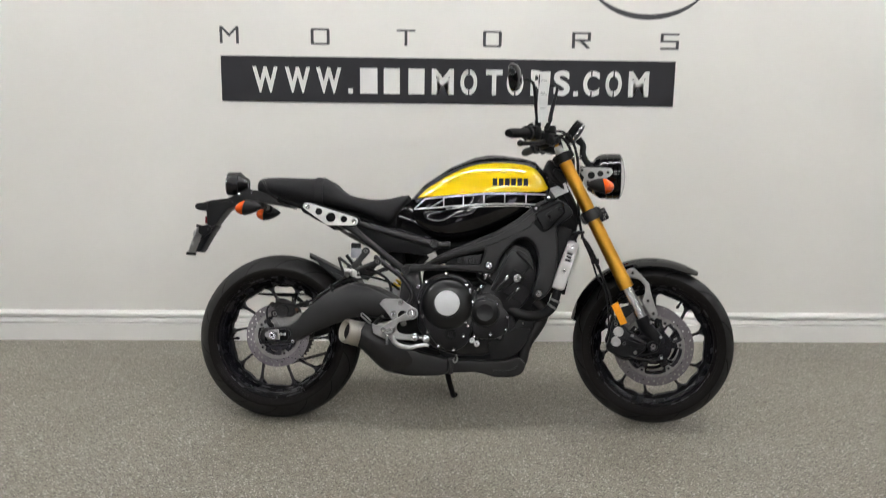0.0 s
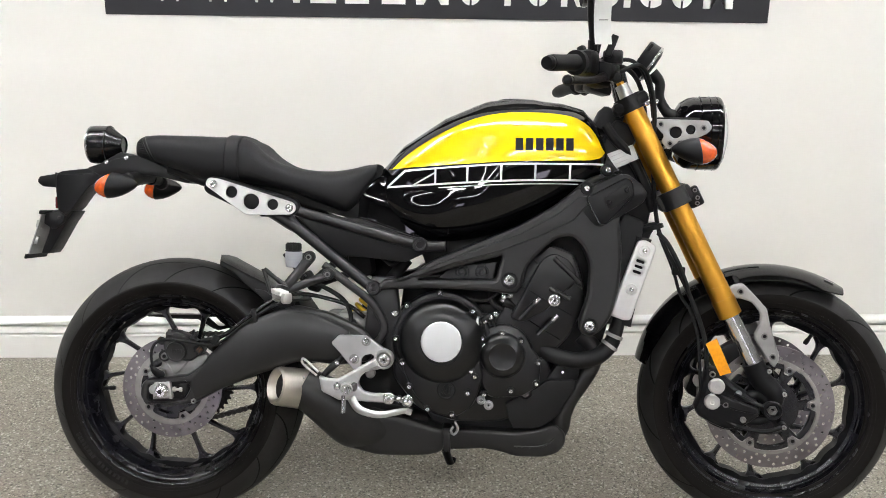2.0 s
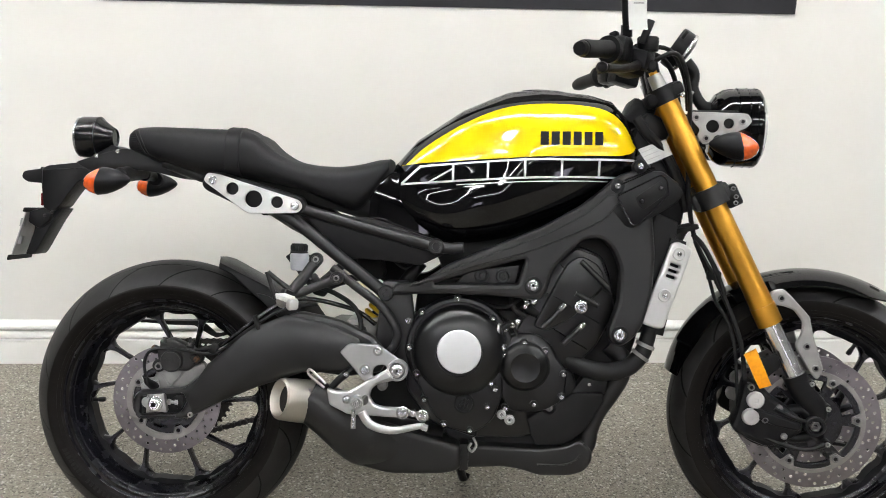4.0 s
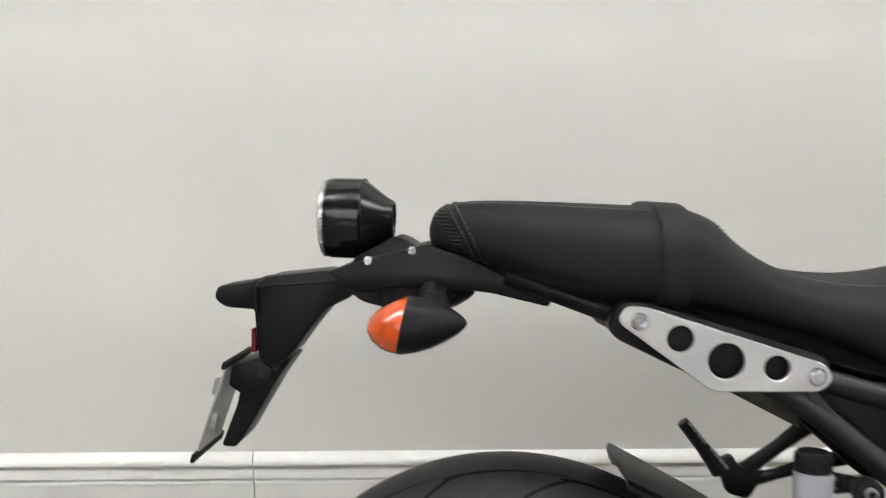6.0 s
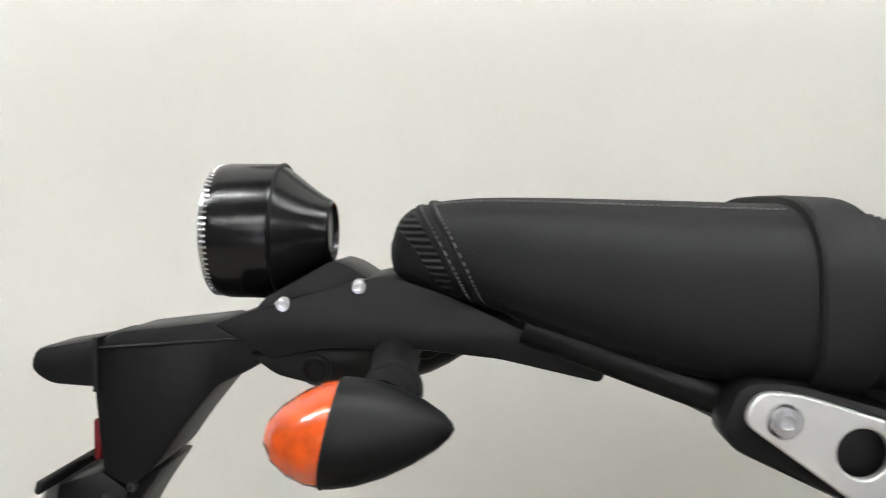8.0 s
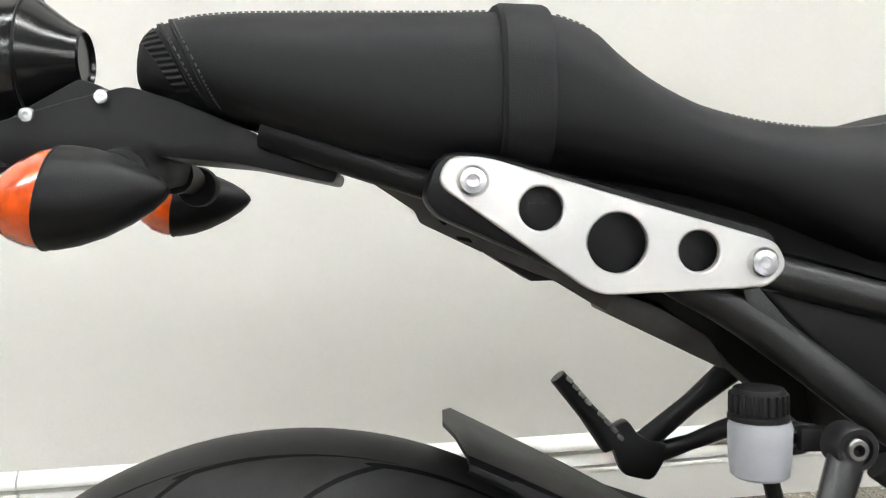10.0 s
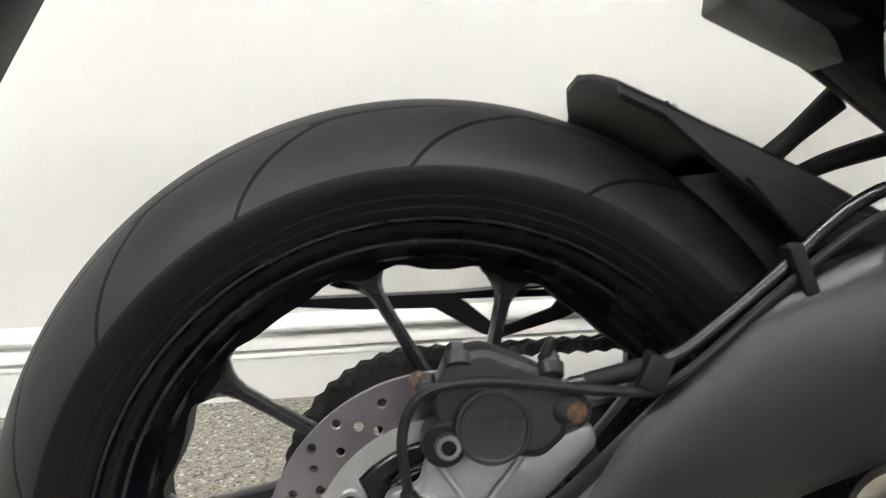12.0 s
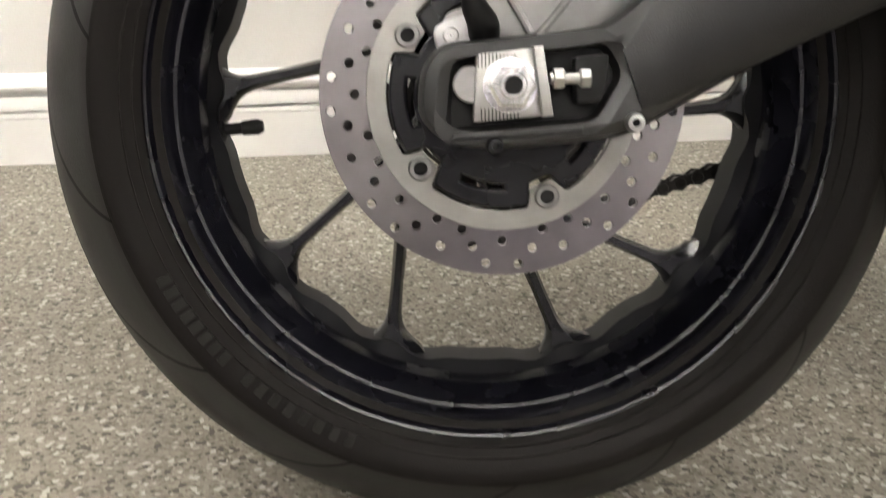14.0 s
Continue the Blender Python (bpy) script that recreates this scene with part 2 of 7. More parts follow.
_nt.links.new(_bp.outputs[0], _nt.nodes["Principled BSDF"].inputs["Normal"])
M["stitch"] = material("thread", (0.13, 0.13, 0.13), 0.8, 0, 90, 0.3, 0.3, 900)
M["gold"] = material("gold_anodised", (0.70, 0.36, 0.05), 0.36, 1.0, 12, 0.08, 0.05, 500, 0.05)
M["alu"] = material("brushed_aluminium", (0.66, 0.65, 0.635), 0.38, 0.85, 18, 0.06, 0.12, 700, 0.07)
M["alu_paint"] = material("silver_paint", (0.47, 0.47, 0.468), 0.32, 0.75, 25, 0.07, 0.1, 700, 0.06)
M["cast_silver"] = material("cast_silver", (0.36, 0.355, 0.345), 0.42, 0.7, 26, 0.12, 0.2, 500, 0.08)
M["cap_silver"] = material("silver_cap", (0.68, 0.69, 0.70), 0.42, 0.5, 16, 0.03, 0.08, 700, 0.05)
M["chrome"] = material("polished_steel", (0.78, 0.78, 0.79), 0.25, 1.0, 30, 0.06, 0.0, 500, 0.06)
M["steel"] = material("zinc_steel", (0.46, 0.46, 0.45), 0.34, 1.0, 60, 0.14, 0.1, 500, 0.1)
M["exh_tip"] = material("exhaust_tip_steel", (0.46, 0.43, 0.385), 0.43, 1.0, 14, 0.14, 0.1, 600, 0.1)
M["disc"] = disc_material()
M["disc_ring"] = material("disc_carrier", (0.30, 0.292, 0.275), 0.42, 0.7, 40, 0.14, 0.12, 700, 0.08)
M["caliper"] = material("caliper_grey", (0.0135, 0.0130, 0.0130), 0.5, 0.2, 30, 0.25, 0.35, 700, 0.1, wear=((0.06, 0.055, 0.05), 60, 0.66))
M["bolt_dark"] = material("dark_steel", (0.25, 0.245, 0.24), 0.4, 1.0, 90, 0.25, 0.1, 500, 0.1)
M["rust"] = material("rusty_steel", (0.10, 0.045, 0.022), 0.7, 0.2, 120, 0.4, 0.5, 500, 0.1, wear=((0.03, 0.022, 0.018), 180, 0.5))
M["bracket"] = material("cast_bracket", (0.30, 0.296, 0.288), 0.45, 0.7, 26, 0.18, 0.3, 500, 0.1)
M["rubber"] = material("rubber_hose", (0.0045, 0.0045, 0.005), 0.55, 0, 40, 0.2, 0.2, 700, 0.1, spec=0.3)
M["muffler"] = material("muffler_black", (0.0085, 0.0080, 0.0080), 0.42, 0.1, 16, 0.25, 0.3, 700, 0.12, wear=((0.03, 0.027, 0.025), 9, 0.62), spec=0.45)
M["orange"] = material("orange_lens", (0.62, 0.074, 0.003), 0.24, 0, 90, 0.25, 0.25, 200, 0.05, coat=1.0)
M["amber"] = material("amber_reflector", (0.95, 0.36, 0.004), 0.3, 0, 160, 0.1, 0.5, 320, 0.05)
M["red"] = material("red_reflector", (0.16, 0.008, 0.012), 0.25, 0, 160, 0.1, 0.5, 320, 0.05)
M["lens"] = material("clear_lens", (0.62, 0.62, 0.62), 0.12, 0.0, 90, 0.08, 0.3, 260, 0.04, coat=0.6)
M["reservoir"] = material("milky_reservoir", (0.34, 0.345, 0.37), 0.35, 0, 30, 0.08, 0.05, 300, 0.06)
M["spring"] = material("yellow_spring", (0.62, 0.40, 0.01), 0.35, 0, 30, 0.1, 0.1, 500)
M["paper"] = material("white_paper", (0.75, 0.75, 0.73), 0.7, 0, 20, 0.08, 0.1, 300)
M["plate"] = material("plate_aluminium", (0.44, 0.44, 0.43), 0.4, 0.4, 25, 0.15, 0.1, 300)
M["chain"] = material("chain_steel", (0.05, 0.047, 0.045), 0.45, 0.8, 90, 0.3, 0.2, 500)
M["glass_dark"] = material("instrument_glass", (0.012, 0.012, 0.014), 0.08, 0, 9, 0.1, 0.0, 300, 0.03, coat=1.0)
M["mirror"] = material("mirror_glass", (0.9, 0.9, 0.9), 0.03, 1.0, 9, 0.01, 0.0, 300, 0.01)
M["glow"] = bpy.data.materials.new("lamp_diffuser")
M["glow"].use_nodes = True
_b = M["glow"].node_tree.nodes["Principled BSDF"]
_b.inputs["Base Color"].default_value = (0.9, 0.9, 0.88, 1)
_b.inputs["Emission Color"].default_value = (0.985, 0.988, 0.985, 1)
_b.inputs["Emission Strength"].default_value = 60.0


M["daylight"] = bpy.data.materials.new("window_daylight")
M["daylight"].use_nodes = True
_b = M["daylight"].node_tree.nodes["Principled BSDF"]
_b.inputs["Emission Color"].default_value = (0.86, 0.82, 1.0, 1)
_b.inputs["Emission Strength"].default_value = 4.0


# ---- mesh helpers ----
def finish(me, sharp=0.62):
    bm = bmesh.new()
    bm.from_mesh(me)
    bmesh.ops.remove_doubles(bm, verts=bm.verts, dist=1e-6)
    bmesh.ops.recalc_face_normals(bm, faces=bm.faces)
    for f in bm.faces:
        f.smooth = True
    for e in bm.edges:
        e.smooth = not (len(e.link_faces) == 2 and e.calc_face_angle(0) > sharp)
    bm.to_mesh(me)
    bm.free()
    return me


def mesh_of(name, bm, sharp=0.62):
    me = bpy.data.meshes.new(name)
    bm.to_mesh(me)
    bm.free()
    return finish(me, sharp)


def part(name, bm, mat, parent=None, label="", at=None, sharp=0.62):
    """One mesh object under a thing or a part. bm: a bmesh or a mesh."""
    me = bm if isinstance(bm, bpy.types.Mesh) else mesh_of(name, bm, sharp)
    if not me.materials:
        me.materials.append(mat)
    ob = new(name, me)
    ob.parent = parent
    if at is not None:
        ob.matrix_local = at
    if label:
        ob["label"] = label
    return ob


def spline(pts, n=6):
    """Points along a smooth curve through pts (Catmull-Rom)."""
    P = [Vector(p) for p in pts]
    P = [P[0] * 2 - P[1], *P, P[-1] * 2 - P[-2]]
    out = []
    for a, b, c, d in zip(P, P[1:], P[2:], P[3:]):
        for k in range(n):
            t = k / n
            out.append(0.5 * (2 * b + (c - a) * t + (2 * a - 5 * b + 4 * c - d) * t * t + (3 * b - a - 3 * c + d) * t ** 3))
    out.append(P[-2])
    return out


def interp(x, table):
    for (a, va), (b, vb) in zip(table, table[1:]):
        if x <= b:
            t = max(0.0, min(1.0, (x - a) / (b - a)))
            return va + (vb - va) * t
    return table[-1][1]


def smooth_table(table, n=6):
    return [(p.x, p.y) for p in spline([(a, b, 0) for a, b in table], n)]


def ring_loft(rings, caps=True, closed=False):
    bm = bmesh.new()
    vs = [[bm.verts.new(p) for p in r] for r in rings]
    k = len(vs[0])
    pairs = list(zip(vs, vs[1:])) + ([(vs[-1], vs[0])] if closed else [])
    for a, b in pairs:
        for i in range(k):
            j = (i + 1) % k
            try:
                bm.faces.new((a[i], a[j], b[j], b[i]))
            except ValueError:
                pass
    if caps and not closed:
        bm.faces.new(vs[0][::-1])
        bm.faces.new(vs[-1])
    return bm


def tube(pts, radius, segs=12, n=6, flat=1.0):
    """A swept round bar; radius one number or one per given point."""
    path = spline(pts, n) if len(pts) > 2 else [Vector(p) for p in pts]
    if isinstance(radius, (int, float)):
        radii = [radius] * len(path)
    else:
        tab = [(i, r) for i, r in enumerate(radius)]
        step = (len(radius) - 1) / (len(path) - 1)
        radii = [interp(i * step, tab) for i in range(len(path))]
    rings, up = [], Vector((0, 1, 0))
    for i, p in enumerate(path):
        d = (path[min(i + 1, len(path) - 1)] - path[max(i - 1, 0)]).normalized()
        if abs(d.dot(up)) > 0.95:
            up = Vector((0.3, 0, 1)).normalized()
        a = (up - d * up.dot(d)).normalized()
        b = d.cross(a)
        up = a
        rings.append([p + radii[i] * (a * math.cos(t) * flat + b * math.sin(t)) for t in (2 * math.pi * k / segs for k in range(segs))])
    return ring_loft(rings)


def lathe(profile, segs=48, close=False):
    """Turns (radius, y) points round the y axis."""
    rings = [[(r * math.cos(t), y, r * math.sin(t)) for t in (2 * math.pi * k / segs for k in range(segs))] for r, y in profile]
    return ring_loft(rings, caps=not close, closed=close)


def moved(bm, m):
    bm.transform(m)
    return bm


def joined(*bms):
    out = bmesh.new()
    for b in bms:
        me = bpy.data.meshes.new("tmp")
        b.to_mesh(me)
        b.free()
        out.from_mesh(me)
        bpy.data.meshes.remove(me)
    return out


def block(size, bevel=0.004, segs=2):
    bm = bmesh.new()
    bmesh.ops.create_cube(bm, size=1)
    bmesh.ops.scale(bm, vec=size, verts=bm.verts)
    if bevel:
        bmesh.ops.bevel(bm, geom=bm.edges[:], offset=bevel, segments=segs, affect="EDGES", profile=0.5)
    return bm


def prism(pts, y0, y1, bevel=0.005, segs=2, taper=1.0):
    """A polygon in the x-z plane, given thickness along y, with rounded edges. taper: size of the face at y0."""
    bm = bmesh.new()
    cx, cz = sum(p[0] for p in pts) / len(pts), sum(p[1] for p in pts) / len(pts)
    a = [bm.verts.new((cx + (x - cx) * taper, y0, cz + (z - cz) * taper)) for x, z in pts]
    b = [bm.verts.new((x, y1, z)) for x, z in pts]
    fa, fb = bm.faces.new(a), bm.faces.new(b[::-1])
    n = len(pts)
    for i in range(n):
        bm.faces.new((a[i], b[i], b[(i + 1) % n], a[(i + 1) % n]))
    bmesh.ops.recalc_face_normals(bm, faces=bm.faces)
    if bevel:
        ed = [e for e in bm.edges if e.verts[0].co.y == e.verts[1].co.y]
        bmesh.ops.bevel(bm, geom=ed, offset=bevel, segments=segs, affect="EDGES", profile=0.5, clamp_overlap=True)
    return bm


def rounded(pts, r=0.01, n=4):
    """A polygon with its corners rounded."""
    out = []
    k = len(pts)
    for i in range(k):
        p, a, b = Vector(pts[i]), Vector(pts[i - 1]), Vector(pts[(i + 1) % k])
        u, v = (a - p), (b - p)
        d = min(r, u.length * 0.45, v.length * 0.45)
        s, e = p + u.normalized() * d, p + v.normalized() * d
        for j in range(n + 1):
            t = j / n
            out.append(tuple(s * (1 - t) ** 2 + p * 2 * t * (1 - t) + e * t * t))
    return out


def circle(cx, cz, r, n=20):
    return [(cx + r * math.cos(2 * math.pi * k / n), cz + r * math.sin(2 * math.pi * k / n)) for k in range(n)]


def plate(name, outline, holes, y, thick, bevel=0.0015):
    """A flat plate with holes, in the x-z plane, centred on y: a mesh."""
    cu = bpy.data.curves.new(name, "CURVE")
    cu.dimensions, cu.fill_mode = "2D", "BOTH"
    cu.extrude, cu.bevel_depth, cu.bevel_resolution = thick / 2 - bevel, bevel, 1
    cu.offset = -bevel
    for loop in (outline, *holes):
        s = cu.splines.new("POLY")
        s.points.add(len(loop) - 1)
        for q, (x, z) in zip(s.points, loop):
            q.co = (x, z, 0, 1)
        s.use_cyclic_u = True
    ob = bpy.data.objects.new(name, cu)
    scene.collection.objects.link(ob)
    dg = bpy.context.evaluated_depsgraph_get()
    me = bpy.data.meshes.new_from_object(ob.evaluated_get(dg))
    bpy.data.objects.remove(ob)
    bpy.data.curves.remove(cu)
    me.transform(Matrix(((1, 0, 0, 0), (0, 0, 1, y), (0, 1, 0, 0), (0, 0, 0, 1))))
    me.materials.clear()
    finish(me)
    for p in me.polygons:
        if abs(p.normal.y) > 0.999:
            p.use_smooth = False
    return me


_bolts = {}


def bolt(parent, x, y, z, r=0.006, mat="steel", h=None, m=None, label="", kind="socket"):
    """A screw head that looks out of the near side (-y)."""
    h = h or r * 0.9
    key = (round(r, 4), round(h, 4), mat, kind)
    if key not in _bolts:
        if kind == "hex":
            bm = lathe([(r * 1.35, 0.0), (r * 1.35, -h * 0.28), (r * 1.22, -h * 0.36), (r * 0.98, -h * 0.40), (r * 0.96, -h * 0.95), (r * 0.86, -h * 1.08), (r * 0.58, -h * 1.08), (r * 0.52, -h * 0.45), (r * 0.28, -h * 0.42), (r * 0.22, -h * 0.75), (0.0005, -h * 0.75)], 24)
        else:
            prof = [(r, 0.0), (r, -h * 0.75), (r * 0.86, -h), (r * 0.56, -h), (r * 0.54, -h * 0.08), (0.0005, -h * 0.05)] if mat == "bolt_dark" else [(r, 0.0), (r, -h * 0.5), (r * 0.8, -h * 0.95), (r * 0.42, -h), (r * 0.36, -h * 0.75), (0.0005, -h * 0.7)]
            bm = lathe(prof, 16)
        me = mesh_of("bolt", bm)
        me.materials.append(M[mat])
        me.materials.append(M["plastic_dark"])
        # faces inside this radius are coloured black for the socket's shade
        shade_r = r * (0.36 if kind == "hex" else 0.585 if mat == "bolt_dark" else 0.0 if mat == "chrome" else 0.36)
        for p in me.polygons:
            if max(math.hypot(me.vertices[v].co.x, me.vertices[v].co.z) for v in p.vertices) < shade_r:
                p.material_index = 1
        _bolts[key] = me
    return part("bolt", _bolts[key], None, parent, label, (m or Matrix()) @ pose(x, y, z))


def thing(name, m, label, category, group="", kind=""):
    ob = new(name)
    ob.empty_display_size = 0.1
    ob.matrix_world = m
    return tagged(ob, label, category, group, kind)


def setting(name, bm, mat, label="", category=""):
    ob = part(name, bm, mat)
    return tagged(ob, label, category, kind="structure")


# ---- the room ----
def box(x0, x1, y0, y1, z0, z1, bevel=0.0):
    return moved(block((x1 - x0, y1 - y0, z1 - z0), bevel), Matrix.Translation(((x0 + x1) / 2, (y0 + y1) / 2, (z0 + z1) / 2)))


def extrude_profile(prof, x0, x1):
    """(y, z) points swept along x."""
    return ring_loft([[(x, y, z) for y, z in prof] for x in (x0, x1)])


T = 0.12
setting("floor", box(ROOM_X0, ROOM_X1, ROOM_Y0, WALL_Y, -0.11, FLOOR_Z), M["floor"], "grey speckled flake epoxy floor", "floor")
setting("wall_north", box(ROOM_X0 - T, ROOM_X1 + T, WALL_Y, WALL_Y + T, -0.1, CEIL_Z), M["wall"], "plain off-white painted showroom wall", "wall")
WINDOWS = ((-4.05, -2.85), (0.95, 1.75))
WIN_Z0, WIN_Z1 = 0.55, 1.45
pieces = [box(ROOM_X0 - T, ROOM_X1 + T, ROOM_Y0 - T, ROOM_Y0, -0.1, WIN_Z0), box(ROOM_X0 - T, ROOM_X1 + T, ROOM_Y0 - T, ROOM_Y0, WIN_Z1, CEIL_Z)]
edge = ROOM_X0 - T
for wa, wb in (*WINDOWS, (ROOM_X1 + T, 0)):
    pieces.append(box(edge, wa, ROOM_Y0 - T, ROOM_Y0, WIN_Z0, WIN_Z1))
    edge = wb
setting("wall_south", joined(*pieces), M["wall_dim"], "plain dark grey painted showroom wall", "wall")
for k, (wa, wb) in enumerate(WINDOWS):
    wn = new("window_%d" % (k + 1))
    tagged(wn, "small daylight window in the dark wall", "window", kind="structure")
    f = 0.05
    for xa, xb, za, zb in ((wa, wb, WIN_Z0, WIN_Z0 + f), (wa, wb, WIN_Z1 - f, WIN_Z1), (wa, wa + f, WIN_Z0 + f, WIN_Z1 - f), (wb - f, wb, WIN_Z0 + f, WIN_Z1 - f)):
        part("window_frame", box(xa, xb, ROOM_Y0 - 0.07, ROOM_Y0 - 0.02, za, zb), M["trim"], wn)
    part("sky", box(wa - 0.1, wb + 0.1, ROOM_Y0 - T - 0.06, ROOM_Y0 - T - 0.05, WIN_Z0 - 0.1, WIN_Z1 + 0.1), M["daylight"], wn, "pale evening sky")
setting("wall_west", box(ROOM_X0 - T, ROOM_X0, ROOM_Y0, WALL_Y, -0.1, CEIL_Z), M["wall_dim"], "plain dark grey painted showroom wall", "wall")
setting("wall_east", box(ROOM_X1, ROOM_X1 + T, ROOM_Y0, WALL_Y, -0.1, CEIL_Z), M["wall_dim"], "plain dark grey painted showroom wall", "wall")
setting("ceiling", box(ROOM_X0 - T, ROOM_X1 + T, ROOM_Y0 - T, WALL_Y + T, CEIL_Z, CEIL_Z + 0.1), M["ceiling"], "plain grey painted ceiling with tube lights", "ceiling")

BASE = [(0.0, 0.0), (-0.018, 0.0), (-0.018, 0.078), (-0.0195, 0.080), (-0.0195, 0.0855), (-0.0185, 0.0872), (-0.003, 0.0880), (-0.003, 0.0935), (-0.0185, 0.0940),
        (-0.0185, 0.098), (-0.0165, 0.108), (-0.0135, 0.1150), (-0.001, 0.116), (-0.001, 0.1265), (-0.0205, 0.1272), (-0.0215, 0.1300), (-0.0205, 0.136), (-0.0150, 0.143), (-0.006, 0.148), (0.0, 0.151)]
JOINT_X = -1.098
for bx0, bx1 in ((ROOM_X0, JOINT_X - 0.0016), (JOINT_X + 0.0016, ROOM_X1)):
    setting("baseboard", extrude_profile([(WALL_Y + y, FLOOR_Z + z) for y, z in BASE], bx0, bx1), M["trim"], "white moulded wooden baseboard along the wall", "baseboard")

for lx in LAMP_X:
    for ly in LAMP_Y:
        lp = thing("ceiling_light", pose(lx, ly, CEIL_Z), "white fluorescent ceiling light with a frosted diffuser", "ceiling light", "ceiling lights")
        part("light_frame", moved(block((2.5, 0.18, 0.05), 0.006), Matrix.Translation((0, 0, -0.025))), M["trim"], lp)
        part("diffuser", moved(block((2.42, 0.11, 0.012), 0.004), Matrix.Translation((0, 0, -0.049))), M["glow"], lp)


# ---- the lettering on the wall ----
def glyph(text, size_x, size_z, bold=0.0, depth=0.0015):
    """A character of the built-in font, fitted to a box: a mesh in the x-z plane, its lower left corner at the origin."""
    cu = bpy.data.curves.new("glyph", "FONT")
    cu.body, cu.extrude, cu.offset = text, depth / 2, bold
    ob = bpy.data.objects.new("glyph", cu)
    scene.collection.objects.link(ob)
    me = bpy.data.meshes.new_from_object(ob.evaluated_get(bpy.context.evaluated_depsgraph_get()))
    bpy.data.objects.remove(ob)
    xs, ys = [v.co.x for v in me.vertices], [v.co.y for v in me.vertices]
    x0, y0, w, h = min(xs), min(ys), max(xs) - min(xs), max(ys) - min(ys)
    for v in me.vertices:
        v.co = ((v.co.x - x0) / w * size_x, -v.co.z, (v.co.y - y0) / h * size_z)
    me.materials.clear()
    return finish(me)


sign = thing("wall_sign", pose(0, WALL_Y, 0), "black banner with white stencil web address on the white wall", "sign")
part("panel", box(-1.004, 1.1405, -0.003, 0, 1.1663, 1.377), M["vinyl_black"], sign)
LETTERS = "WWW.***MOTORS.COM"
LX = [-0.8579, -0.7067, -0.5606, -0.4104, -0.355, -0.2441, -0.1272, -0.0174, 0.1187, 0.2396, 0.3384, 0.4522, 0.5621, 0.6578, 0.7032, 0.81, 0.9198]
LW = [0.118, 0.118, 0.118, 0.022, 0.082, 0.076, 0.076, 0.105, 0.080, 0.078, 0.080, 0.078, 0.078, 0.022, 0.078, 0.078, 0.098]
for ch, lx, lw in zip(LETTERS, LX, LW):
    dz = 0.0
    if ch == ".":
        b = box(lx, lx + lw, -0.0055, -0.0035, 1.2097, 1.2328)
        part("full_stop", b, M["vinyl_white"], sign)
        continue
    if ch == "*":
        part("bar", box(lx, lx + lw, -0.0055, -0.0035, 1.2097, 1.3286), M["vinyl_white"], sign)
        continue
    me = glyph(ch, lw, 0.119, 0.035)
    part("letter", me, M["vinyl_white"], sign, at=pose(lx, -0.0045, 1.2097))
    # the gap of the stencil
    if ch in "OC":
        for gz in (1.2076, 1.3044):
            part("stencil_gap", box(lx + lw * 0.46, lx + lw * 0.54, -0.0065, -0.0055, gz, gz + 0.025), M["vinyl_black"], sign)
word = thing("wall_lettering", pose(0, WALL_Y, 0), "widely spaced thin black capital letters on the wall", "sign")


def square_letter(ch, w, h, v=0.0135, b=0.0085):
    """A squared, wide capital with thick uprights and thin bars."""
    y0, y1 = -0.0012, 0.0012
    m0, m1 = h * 0.5 - b / 2, h * 0.5 + b / 2

    def bar(xa, xb, za, zb):
        return box(xa, xb, y0, y1, za, zb)
    if ch == "O":
        return plate("letter", rounded([(0, 0), (w, 0), (w, h), (0, h)], 0.010, 4), [rounded([(v, b), (w - v, b), (w - v, h - b), (v, h - b)], 0.004, 3)], 0, 0.0024, 0.0002)
    if ch == "T":
        return mesh_of("letter", joined(bar(0, w, h - b, h), bar(w / 2 - v / 2, w / 2 + v / 2, 0, h - b)))
    if ch == "R":
        leg = prism([(w * 0.42, m0), (w * 0.62, m0), (w, 0), (w * 0.80, 0)], y0, y1, 0)
        return mesh_of("letter", joined(bar(0, v, 0, h), bar(v, w, h - b, h), bar(w - v, w, m1, h - b), bar(v, w, m0, m1), leg))
    return mesh_of("letter", joined(bar(0, w, h - b, h), bar(0, v, m1, h - b), bar(0, w, m0, m1), bar(w - v, w, b, m0), bar(0, w, 0, b)))


for ch, lx in zip("MOTORS", (-1.005, -0.5838, -0.1837, 0.2215, 0.6417, 1.0619)):
    part("letter", glyph(ch, 0.088, 0.078, -0.004) if ch == "M" else square_letter(ch, 0.088, 0.074), M["vinyl_grey"], word, at=pose(lx, -0.0015, 1.4324))
swoosh = thing("logo_arc", pose(0, WALL_Y, 0), "dark curved swoosh mark painted on the wall", "sign")
ARC = [(0.993 + 0.30 * math.cos(math.radians(a)), 1.795 + 0.215 * math.sin(math.radians(a)), 0.0016 + 0.011 * math.sin(math.radians((a - 185) / 160 * 180))) for a in range(185, 346, 4)]
bm = bmesh.new()
prev = None
for x, z, w in ARC:
    cur = (bm.verts.new((x, -0.001, z - w)), bm.verts.new((x, -0.001, z + w)))
    if prev:
        bm.faces.new((prev[0], cur[0], cur[1], prev[1]))
    prev = cur
bmesh.ops.solidify(bm, geom=bm.faces[:], thickness=0.001)
part("arc", bm, M["vinyl_grey"], swoosh)

